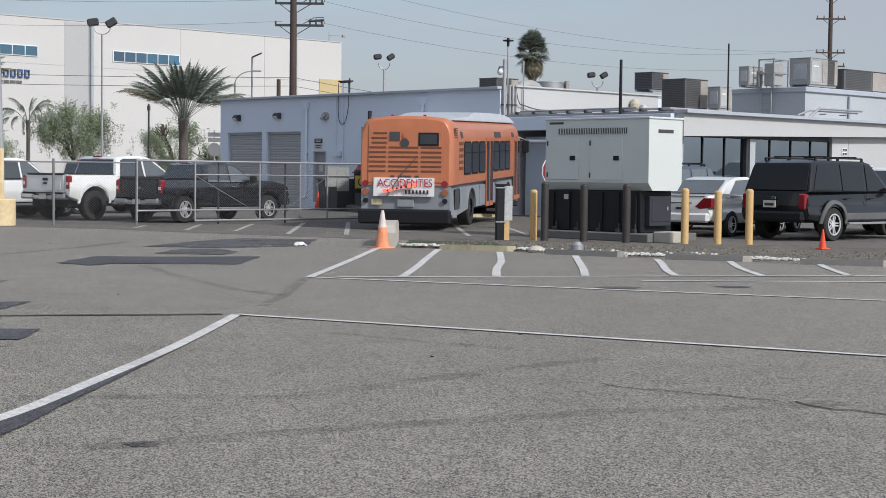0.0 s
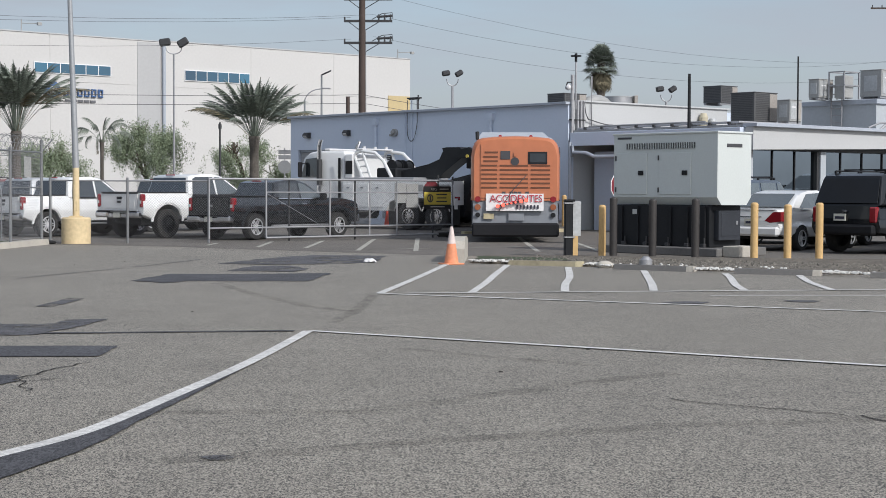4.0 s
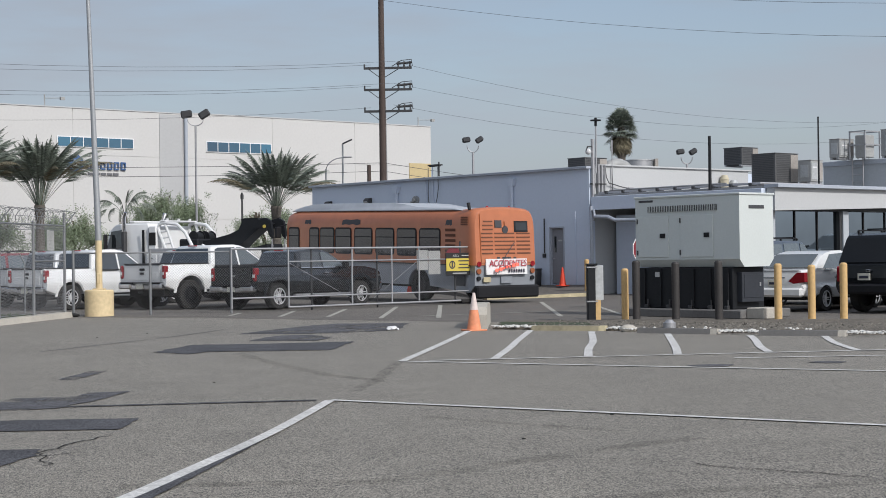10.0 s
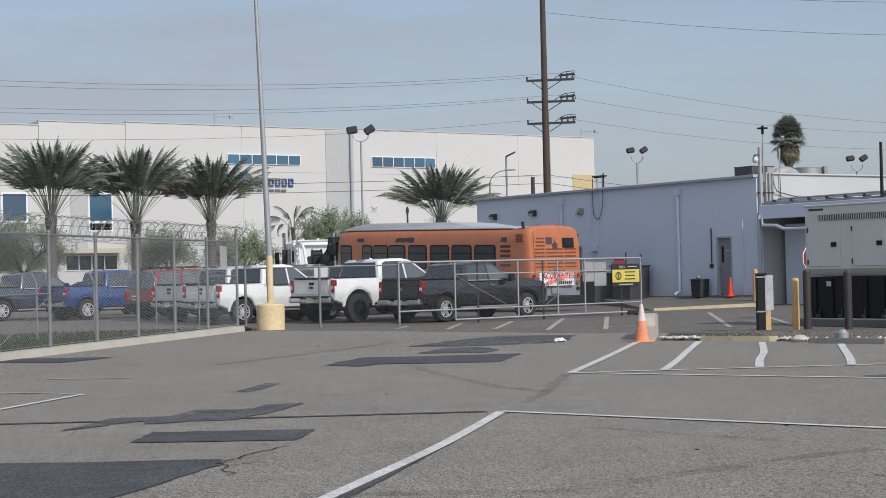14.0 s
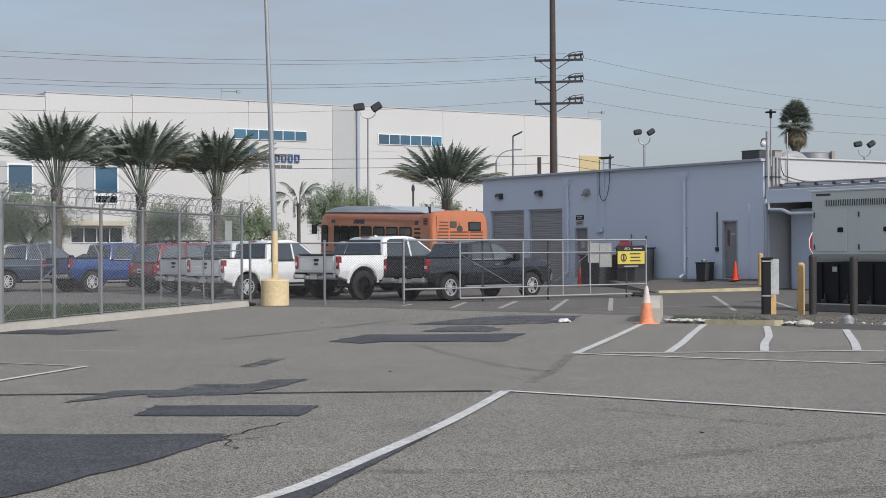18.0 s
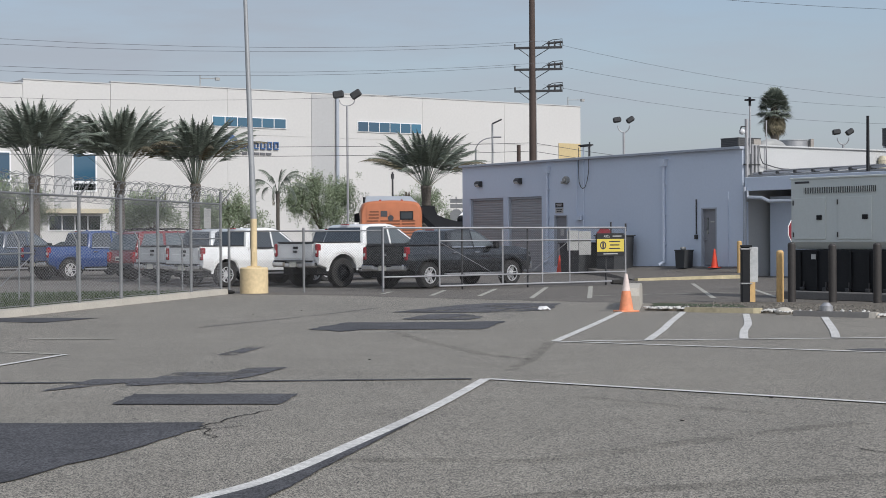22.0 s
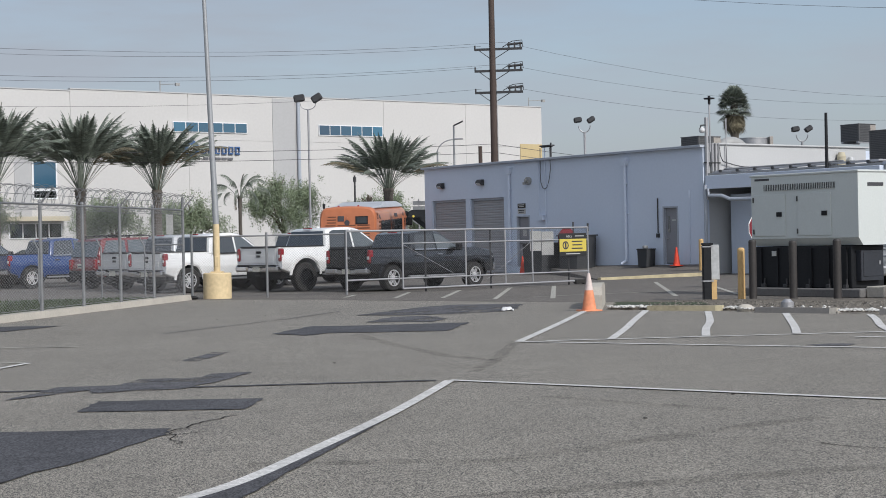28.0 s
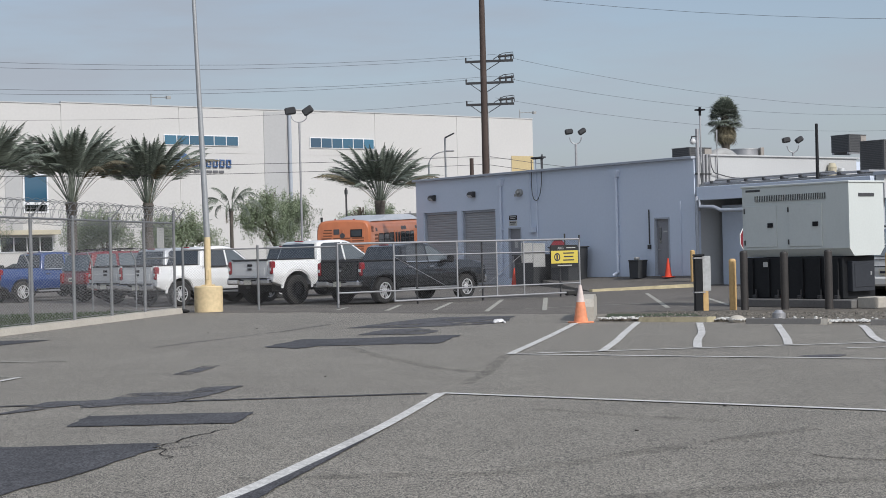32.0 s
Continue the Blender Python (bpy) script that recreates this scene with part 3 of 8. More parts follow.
crack_line([(1.77, 12.13), (2.49, 11.75), (2.88, 11.41)], 0.01, 1)
crack_line([(2.88, 11.41), (3.35, 11.0), (3.97, 10.43)], 0.017, 1)
crack_line([(3.97, 10.43), (4.4, 9.87), (5.2, 9.1)], 0.024, 1)
crack_line([(-4.4, 27.5), (-2.6, 31.8), (-1.6, 35.0)], 0.05, 12, PATCH_OLD_SHEEN, 0.0085, "seal_strip", "faint dark tar seal strip across the asphalt")
crack_line([(-1.7, 14.2), (-2.0, 13.2), (-2.35, 12.6), (-2.3, 11.9)], 0.022, 2)
crack_line([(-1.75, 13.0), (-2.0, 12.8), (-2.2, 12.9)], 0.018, 21)
crack_line([(-1.9, 12.2), (-1.98, 12.7), (-2.0, 13.2)], 0.014, 22)
crack_line([(0.2, 17.2), (-2.0, 17.1), (-5.05, 17.0), (-9, 16.95)], 0.11, 3, PATCH, 0.0085, "seal_strip", "dark tar seal strip across the asphalt")
crack_line([(-1.0, 26.0), (-0.4, 23.5), (0.4, 20.8), (1.2, 19.3)], 0.2, 4, TYRE_MARK, 0.006, "tyre_mark", "curved dark tyre mark on asphalt")
crack_line([(1.4, 23.0), (1.0, 20.0), (0.6, 18.0)], 0.16, 5, TYRE_MARK, 0.006, "tyre_mark", "dark tyre mark on asphalt")
crack_line([(-1.2, 11.0), (0.6, 10.9), (2.2, 12.2), (3.6, 13.2)], 0.22, 6, TYRE_MARK, 0.006, "tyre_mark", "curved dark tyre mark on asphalt")
crack_line([(-0.6, 9.0), (1.0, 9.6), (2.6, 10.1), (4.6, 10.4)], 0.24, 7, TYRE_MARK, 0.006, "tyre_mark", "curved dark tyre mark on asphalt")
crack_line([(1.2, 15.2), (3.0, 13.4)], 0.15, 8, TYRE_MARK, 0.006, "tyre_mark", "faint dark tyre mark on asphalt")
for x, y, r in ((-0.3, 9.1, 0.1), (5.6, 21.2, 0.3), (7.3, 21.4, 0.25), (2.3, 15.5, 0.02), (2.6, 13.9, 0.015)):
    sheet("oil_stain", [(x + r * math.cos(a) * (1 + 0.25 * math.sin(3 * a)), y + 0.8 * r * math.sin(a)) for a in np.linspace(0, 6.1, 14)], 0.007, PATCH_OLD_SHEEN,
          "small dark oil stain on the asphalt", "stain")


# ---- workshop: long pale grey block building ----
def workshop():
    base = pose(*WALL_END, 0, 0, ALONG_DEG)
    b = thing("workshop_building", base, "long single-storey pale grey-blue painted block workshop", "building", kind="structure")
    L, H, D, T = 17.93, 4.8, 9.8, 0.3
    # local: x along the wall, y into the building
    holes = [(0.56, 3.14, 0.0, 3.32), (3.46, 5.9, 0.0, 3.32), (6.78, 7.66, 0.28, 2.48), (15.75, 16.58, 0.38, 2.62)]
    x = 0.0
    for x0, x1, z0, z1 in holes + [(L, L, 0, 0)]:
        part("wall_section", box(BM(), ((x + x0) / 2, T / 2, H / 2), (x0 - x, T, H)), GREY_WALL, b)
        if x1 > x0:
            part("lintel", box(BM(), ((x0 + x1) / 2, T / 2, (z1 + H) / 2), (x1 - x0, T, H - z1)), GREY_WALL, b)
        if z0 > 0:
            part("threshold", box(BM(), ((x0 + x1) / 2, T / 2, z0 / 2), (x1 - x0, T, z0)), GREY_WALL, b)
        x = x1
    bm = BM()
    box(bm, (L - T / 2, D / 2, H / 2 + 0.05), (T, D - 2 * T, H + 0.1))
    part("side_wall", bm, WHITE_WALL, b, "sunlit white painted side wall")
    bm = BM()
    box(bm, (T / 2, D / 2, H / 2), (T, D - 2 * T, H))
    part("side_wall", bm, GREY_WALL, b)
    bm = BM()
    box(bm, (L / 2, D - T / 2, H / 2), (L, T, H))
    part("back_wall", bm, GREY_WALL, b)
    bm = BM()
    box(bm, (L / 2, D / 2, H - 0.35), (L - 2 * T, D - 2 * T, 0.15))
    part("roof", bm, ROOFING, b)
    bm = BM()
    box(bm, (L / 2, -0.01, H + 0.03), (L + 0.1, 0.36, 0.1), bev=0.01)
    part("parapet_cap", bm, WALL_TRIM, b, "darker metal parapet cap")
    bm = BM()
    box(bm, (L - 0.1, D / 2 + 0.2, H + 0.13), (0.36, D - 0.5, 0.06), bev=0.01)
    part("parapet_cap", bm, WHITE_WALL, b)
    for x0, x1, _, z1 in holes[:2]:
        n = 30
        bm = box(BM(), ((x0 + x1) / 2, 0.23, z1 / 2), (x1 - x0, 0.02, z1))
        sh = part("roller_door", bm, SHUTTER, b, "closed grey steel roller shutter")
        first = None
        for i in range(n):
            z = (i + 0.5) * z1 / n
            if first is None:
                first = part("slat", prism(BM(), [(-0.02, -0.052), (0.02, -0.05), (0.02, 0.05), (-0.02, 0.052), (-0.034, 0.03), (-0.034, -0.03)], 0, -(x1 - x0) / 2, (x1 - x0) / 2), SHUTTER, sh)
                sl = first
            else:
                sl = new("slat", first.data)
                sl.parent = sh
            sl.location = ((x0 + x1) / 2, 0.2, z)
        bm = BM()
        box(bm, (x0 + 0.03, 0.13, z1 / 2), (0.06, 0.1, z1))
        box(bm, (x1 - 0.03, 0.13, z1 / 2), (0.06, 0.1, z1))
        box(bm, ((x0 + x1) / 2, 0.14, z1 - 0.05), (x1 - x0 - 0.2, 0.1, 0.1), bev=0.01)
        part("guide_rail", bm, WALL_TRIM, sh)
    for k, (x0, x1, z0, z1) in enumerate(holes[2:]):
        bm = BM()
        box(bm, ((x0 + x1) / 2, 0.12, (z0 + z1) / 2), (x1 - x0 - 0.1, 0.05, z1 - z0 - 0.06), bev=0.006)
        d = part("door", bm, DOOR_BROWN, b, "closed grey-brown steel door")
        bm = BM()
        box(bm, (x0 + 0.03, 0.06, (z0 + z1) / 2), (0.06, 0.16, z1 - z0))
        box(bm, (x1 - 0.03, 0.06, (z0 + z1) / 2), (0.06, 0.16, z1 - z0))
        box(bm, ((x0 + x1) / 2, 0.06, z1 - 0.03), (x1 - x0 - 0.12, 0.16, 0.06))
        part("door_frame", bm, WALL_TRIM, d)
        bm = BM()
        tube(bm, (x0 + 0.14, 0.1, z0 + 1.0), (x0 + 0.14, 0.02, z0 + 1.0), 0.025)
        tube(bm, (x0 + 0.14, 0.03, z0 + 1.0), (x0 + 0.26, 0.03, z0 + 1.0), 0.012)
        part("door_handle", bm, GALV, d)
        if k == 1:
            bm = BM()
            box(bm, (x0 + 0.24, 0.09, z0 + 1.55), (0.1, 0.02, 0.62))
            part("vision_panel", bm, GLASS, d, "narrow dark glass panel")
            bm = BM()
            box(bm, (x0 + 0.5, 0.088, z0 + 1.7), (0.2, 0.012, 0.06))
            part("plate", bm, SIGN_BACK, d)
        else:
            bm = BM()
            box(bm, (x0 + 0.42, 0.088, z0 + 1.45), (0.22, 0.012, 0.28))
            part("notice", bm, SIGN_BACK, d, "small pale notice")
    for x in (6.37, 13.72):
        bm = BM()
        prism(bm, [(x - 0.19, 4.58), (x + 0.19, 4.58), (x + 0.1, 4.3), (x - 0.1, 4.3)], 1, -0.2, 0.0)
        h = part("rain_hopper", bm, GREY_WALL, b)
        bm = BM()
        tube(bm, (x, -0.09, 4.3), (x, -0.09, 0.5), 0.06, seg=10)
        tube(bm, (x, -0.09, 0.52), (x - 0.12, -0.24, 0.4), 0.06, seg=10)
        dp = part("downpipe", bm, GREY_WALL, b)
        for z in (1.2, 2.4, 3.6):
            part("bracket", box(BM(), (x, -0.05, z), (0.18, 0.09, 0.04)), GREY_WALL, dp)
    for x, z in ((1.42, 3.98), (4.38, 4.02)):
        bm = BM()
        prism(bm, [(-0.02, z + 0.13), (-0.16, z + 0.13), (-0.25, z + 0.05), (-0.27, z - 0.03), (-0.16, z - 0.13), (-0.02, z - 0.13)], 0, x - 0.16, x + 0.16)
        w = part("wall_light", bm, DARK_METAL, b, "dark wall-pack floodlight")
        bm = BM()
        slab(bm, [(x - 0.13, -0.275, z - 0.03), (x + 0.13, -0.275, z - 0.03), (x + 0.13, -0.165, z - 0.13), (x - 0.13, -0.165, z - 0.13)], 0.012)
        part("lens", bm, CLEAR_LENS, w)
    bm = BM()
    tube(bm, (7.67, 0.0, 3.96), (7.67, -0.14, 3.96), 0.16, seg=14)
    tube(bm, (7.67, -0.14, 3.96), (7.67, -0.24, 3.96), 0.08, seg=10)
    box(bm, (7.55, -0.12, 3.85), (0.14, 0.2, 0.1))
    part("alarm_bell", bm, HVAC_GREY, b)
    for z, h, mt, nm in ((2.9, 0.2, SIGN_BLACK, "black"), (2.66, 0.22, SIGN_BACK, "pale")):
        bm = BM()
        box(bm, (7.13, -0.012, z), (0.52, 0.02, h))
        s = part("sign_plate", bm, mt, b, nm + " door sign plate")
        for dz, w in ((h * 0.2, 0.4), (-h * 0.15, 0.32)):
            part("writing_bar", box(BM(), (7.13, -0.026, z + dz), (w, 0.006, 0.035)), SIGN_BACK if mt is SIGN_BLACK else SIGN_BLACK, s)
    # conduit, mast with a drooping cable
    bm = BM()
    pipe(bm, [(8.34, -0.05, 2.3), (8.34, -0.05, 4.9)], 0.02)
    pipe(bm, [(8.78, -0.05, 1.5), (8.78, -0.05, 5.35)], 0.025)
    box(bm, (8.5, -0.1, 2.35), (0.36, 0.16, 0.22))
    part("conduit", bm, GREY_WALL, b)
    bm = BM()
    pipe(bm, [(9.2, -0.05, 4.9), (9.2, -0.05, 5.5)], 0.035)
    pipe(bm, [(8.6, -0.05, 5.34), (9.3, -0.05, 5.34)], 0.03)
    box(bm, (8.95, -0.05, 5.38), (0.75, 0.2, 0.06))
    part("mast", bm, DARK_METAL, b)
    bm = BM()
    pts = [(8.55, -0.1, 5.3), (8.53, -0.1, 4.2), (8.56, -0.1, 3.85), (8.66, -0.1, 3.64), (8.8, -0.1, 3.56), (8.94, -0.1, 3.62), (9.08, -0.1, 3.86), (9.16, -0.1, 4.15), (9.2, -0.1, 4.4), (9.18, -0.1, 5.3)]
    pipe(bm, pts, 0.018, seg=5)
    part("service_cable", bm, CABLE, b, "drooping black service cable")
    bm = BM()
    pipe(bm, [(15.5, -0.04, 1.6), (15.5, -0.04, 2.95)], 0.025)
    box(bm, (15.5, -0.05, 1.5), (0.12, 0.09, 0.16))
    part("conduit", bm, DARK_METAL, b)
    bm = BM()
    pipe(bm, [(17.2, -0.03, 0.35), (17.2, -0.03, 3.2)], 0.02)
    part("conduit", bm, GREY_WALL, b)
    # pipes, roof vent pipes set against the side wall, and camera at the corner
    for k, r in ((0.02, 0.07), (0.32, 0.05), (0.5, 0.05), (0.66, 0.04)):
        bm = BM()
        pipe(bm, [(L + 0.1, k + 0.1, 2.8 if k < 0.1 else 3.35), (L + 0.1, k + 0.1, 5.9 if k < 0.1 else 4.95)], r, 8)
        part("service_pipe", bm, GALV, b, "pale steel service pipe")
    for z in (3.35, 4.2):
        part("pipe_strap", box(BM(), (L + 0.1, 0.4, z), (0.1, 0.8, 0.05)), DARK_METAL, b)
    bm = BM()
    tube(bm, (L + 0.1, 0.3, 4.6), (L + 0.1, 0.3, 6.62), 0.03)
    mst = part("camera_mast", bm, GALV, b, "thin steel mast")
    bm = BM()
    box(bm, (L + 0.1, 0.3, 6.62), (0.32, 0.3, 0.06), bev=0.02)
    tube(bm, (L + 0.1, 0.3, 6.4), (L + 0.1, 0.3, 6.72), 0.05)
    part("mast_head", bm, BLACK_PLASTIC, mst)
    bm = BM()
    pipe(bm, [(L + 0.1, 0.1, 5.62), (L + 0.1, -0.16, 5.6), (L + 0.1, -0.22, 5.45)], 0.03)
    part("camera_arm", bm, DARK_METAL, mst)
    bm = BM()
    bmesh.ops.create_uvsphere(bm, u_segments=12, v_segments=8, radius=0.12, matrix=Matrix.Translation((L + 0.1, -0.12, 5.42)))
    part("security_camera", bm, CLEAR_LENS, mst, "white dome camera")
    bm = BM()
    pipe(bm, [(L + 0.12, 0.75, 4.9), (L + 0.14, 0.8, 4.5), (L + 0.14, 0.95, 4.25), (L + 0.14, 1.6, 4.12), (L + 0.14, 2.1, 4.05), (L + 0.14, 2.6, 3.8)], 0.022)
    part("slack_cable", bm, CABLE, b)
    bm = BM()
    pipe(bm, [(L + 0.08, 1.2, 5.9), (L + 0.08, 1.2, 4.0), (L + 0.08, 2.4, 3.8), (L + 0.08, 3.2, 3.5)], 0.03)
    box(bm, (L + 0.08, 2.2, 4.0), (0.12, 0.3, 0.2))
    part("conduit", bm, GALV, b)
    for y, z, h in ((7.73, 4.1, 0.6), (8.3, 4.08, 0.42)):
        bm = BM()
        tube(bm, (L + 0.2, y, z), (L + 0.2, y, z + h * 0.7), 0.15, 0.18, seg=12)
        tube(bm, (L + 0.2, y, z + h * 0.7), (L + 0.2, y, z + h), 0.19, 0.12, seg=12)
        tube(bm, (L + 0.2, y, 3.7), (L + 0.2, y, z), 0.07)
        part("vent_pipe", bm, HVAC_PALE if y > 8 else CANOPY, b)
    return b


workshop()

# pavement in front of the workshop doors, with a yellow kerb
bm = BM()
p0, p1 = WALL_END + ALONG * 8.4, WALL_END + ALONG * 18.0
n = Vector((-0.815, -0.579, 0))
kerb_a, kerb_b = Vector((6.34, 54.59, 0)), Vector((10.3, 57.0, 0))
q = [p0 + n * 0.02, p1 + n * 0.02, kerb_b, kerb_a]
v0 = [bm.verts.new((v.x, v.y, 0.0)) for v in q]
v1 = [bm.verts.new((v.x, v.y, z)) for v, z in zip(q, (0.3, 0.38, 0.1, 0.02))]
bm.faces.new(v1)
for i in range(4):
    bm.faces.new((v0[i], v0[(i + 1) % 4], v1[(i + 1) % 4], v1[i]))
tagged(part("pavement", bm, DRIVE), "sloping asphalt apron along the workshop wall", "pavement", kind="structure")
bm = BM()
d = (kerb_b - kerb_a).normalized()
s = Vector((d.y, -d.x, 0)) * 0.09
low = [bm.verts.new(v) for v in (kerb_a - s, kerb_a + s, kerb_b + s, kerb_b - s)]
top = [bm.verts.new(v + Vector((0, 0, h))) for v, h in ((kerb_a - s, 0.09), (kerb_a + s, 0.09), (kerb_b + s, 0.13), (kerb_b - s, 0.13))]
bm.faces.new(top)
for i in range(4):
    bm.faces.new((low[i], low[(i + 1) % 4], top[(i + 1) % 4], top[i]))
bmesh.ops.recalc_face_normals(bm, faces=bm.faces[:])
tagged(part("kerb", bm, YELLOW_CURB), "yellow painted kerb along the apron", "kerb", kind="structure")


# ---- office: low building with a deep white fascia over a window band ----
def office():
    o = CORNER + ALONG * 8.45
    b = thing("office_building", pose(*o, 0, 0, ACROSS_DEG), "low office building with white fascia and dark window band", "building", kind="structure")
    # local: x along the window front, y back into the building (towards the workshop corner)
    W, D = 15.6, 8.2
    zt, zb = 3.72, 2.93
    bm = BM()
    prism(bm, [(0, zb), (W, zb + 0.33), (W, zt), (0, zt)], 1, -0.27, 0.07)
    part("fascia", bm, WHITE_WALL, b, "sunlit white fascia board")
    bm = BM()
    box(bm, (W / 2, -0.16, zt + 0.05), (W + 0.1, 0.6, 0.12), bev=0.01)
    part("gutter", bm, WALL_TRIM, b, "blue-grey metal roof edge")
    bm = BM()
    box(bm, (-0.1, D / 2, (zt + zb) / 2 + 0.12), (0.3, D - 0.2, 0.5), bev=0.01)
    part("fascia", bm, GREY_WALL, b, "grey eave over the entrance recess")
    bm = BM()
    box(bm, (W / 2, D / 2 + 0.1, zt + 0.02), (W - 0.2, D, 0.12))
    part("roof", bm, ROOFING, b)
    bm = BM()
    box(bm, (4.85, 2.2, zb + 0.03), (9.2, 3.7, 0.06))
    part("soffit", bm, GREY_WALL, b)
    # window front close behind the fascia
    y0 = 0.1
    xs = [0.5, 1.64, 2.92, 4.1, 4.56, 5.68, 7.02, 8.33, 9.6]
    bm = BM()
    box(bm, (4.9, y0 + 0.1, 0.4), (9.4, 0.2, 0.8))
    box(bm, (0.35, y0 + 0.1, 1.87), (0.26, 0.2, 2.12))
    box(bm, (0.35, 2.1, 1.46), (0.2, 3.5, 2.9))
    part("front_wall", bm, BLOCK_WALL, b)
    # the front steps out to the fascia past the windows
    part("window_head", box(BM(), (4.95, 0.25, 3.2), (9.3, 0.1, 0.5)), DARK_METAL, b)
    for a, c in ((9.66, 10.8), (10.815, 15.5)):
        part("end_wall", box(BM(), ((a + c) / 2, 0.6, 1.68), (c - a, 1.05, 3.36)), WHITE_WALL, b, "sunlit white end wall flush with the fascia")
    for z in (2.5, 2.66):
        vn = part("wall_vent", box(BM(), (10.5, 0.06, z), (0.34, 0.04, 0.13), bev=0.006), WINDOW_WHITE, b, "small white wall vent")
        for x in (10.42, 10.58):
            part("vent_slot", box(BM(), (x, 0.037, z), (0.11, 0.012, 0.08)), DARK_METAL, vn)
    for a, c in zip(xs, xs[1:]):
        bm = BM()
        if c - a < 0.5:
            box(bm, ((a + c) / 2 + 0.06, y0 + 0.05, 1.87), (c - a - 0.14, 0.3, 2.12))
            part("pier", bm, BLOCK_WALL, b)
            part("jamb", box(BM(), (a + 0.04, y0 + 0.05, 1.87), (0.12, 0.2, 2.12)), DARK_METAL, b)
            continue
        box(bm, ((a + c) / 2, y0 + 0.1, 1.87), (c - a - 0.06, 0.03, 2.1))
        w = part("window", bm, OFFICE_GLASS, b, "tall dark office window pane")
        bm = BM()
        for xx in (a, c):
            box(bm, (xx, y0 + 0.07, 1.87), (0.05, 0.05, 2.12))
        part("mullion", bm, DARK_METAL, w)
    part("recess_wall", box(BM(), (1.3, 6.0, 1.5), (0.3, 4.3, 3.0)), GREY_WALL, b)
    bm = BM()
    box(bm, (W - 0.1, D / 2, zb / 2), (0.25, D - 1.2, zb))
    part("side_wall", bm, BLOCK_WALL, b)
    # roof pipes
    bm = BM()
    pipe(bm, [(0.1, 8.0, zt + 0.12), (0.1, 0.4, zt + 0.16), (3.5, 0.35, zt + 0.16)], 0.045)
    pipe(bm, [(0.25, 7.6, zt + 0.2), (0.25, 2.0, zt + 0.22)], 0.035)
    pipe(bm, [(8.6, 0.5, zt + 0.1), (9.4, 0.5, zt + 0.5), (12.4, 0.5, zt + 0.5)], 0.05)
    pipe(bm, [(8.2, 0.7, zt + 0.2), (9.0, 0.7, zt + 0.42), (12.4, 0.7, zt + 0.42)], 0.04)
    for x in (9.8, 11.2):
        box(bm, (x, 0.6, zt + 0.3), (0.04, 0.3, 0.04))
    part("roof_pipe", bm, GALV, b)
    for y in np.linspace(0.8, 7.6, 9):
        part("pipe_support", box(BM(), (0.18, y, zt + 0.13), (0.34, 0.12, 0.1), bev=0.01), DARK_METAL, b)
    bm = BM()
    pipe(bm, [(-0.3, 8.05, 0.1), (-0.3, 8.05, 3.35)], 0.06, 8)
    pipe(bm, [(-0.3, 7.95, 3.2), (-0.3, 7.85, 2.95), (-0.3, 7.2, 2.92), (-0.3, 6.8, 2.78), (-0.3, 5.0, 2.76)], 0.07, 8)
    part("eave_conduit", bm, WALL_TRIM, b, "painted conduit bending under the eave")
    bm = BM()
    tube(bm, (-0.1, 2.45, zt), (-0.1, 2.45, zt + 1.9), 0.06, 0.05)
    part("antenna", bm, BLACK_STEEL, b, "black pole antenna")
    bm = BM()
    tube(bm, (5.5, 1.95, zt), (5.5, 1.95, zt + 2.8), 0.035, 0.03)
    part("antenna", bm, BLACK_STEEL, b)
    return b


office()


def upper_block():
    """The taller storey at the end of the office; its shaded flank faces the workshop."""
    o = CORNER + ALONG * 6.5 + ACROSS * 10.6
    b = thing("upper_block", pose(*o, 0, 0, ACROSS_DEG), "pale upper storey with parapet behind the office roof", "building", kind="structure")
    bm = BM()
    box(bm, (8, 1.75, 2.48), (16, 3.5, 4.96))
    part("wall", bm, BLOCK_WALL, b)
    bm = BM()
    box(bm, (8, 1.75, 5.06), (16.2, 3.7, 0.2), bev=0.02)
    part("parapet_cap", bm, WALL_TRIM, b)
    for x in (3.1, 9.0):
        bm = BM()
        pipe(bm, [(x, -0.08, 3.6), (x, -0.08, 4.9)], 0.06)
        part("downpipe", bm, WALL_TRIM, b)
    bm = BM()
    for y in (1.5, 2.0):
        pipe(bm, [(-0.14, y, 3.85), (-0.14, y, 5.9), (0.25, y, 5.9), (0.25, y, 5.2)], 0.028)
    for i in range(7):
        pipe(bm, [(-0.14, 1.5, 4.0 + 0.28 * i), (-0.14, 2.0, 4.0 + 0.28 * i)], 0.018)
    part("ladder", bm, GALV, b)
    bm = BM()
    pipe(bm, [(4.2, -0.06, 3.55), (16, -0.06, 3.55)], 0.05)
    part("conduit", bm, GALV, b)
    return b


upper_block()


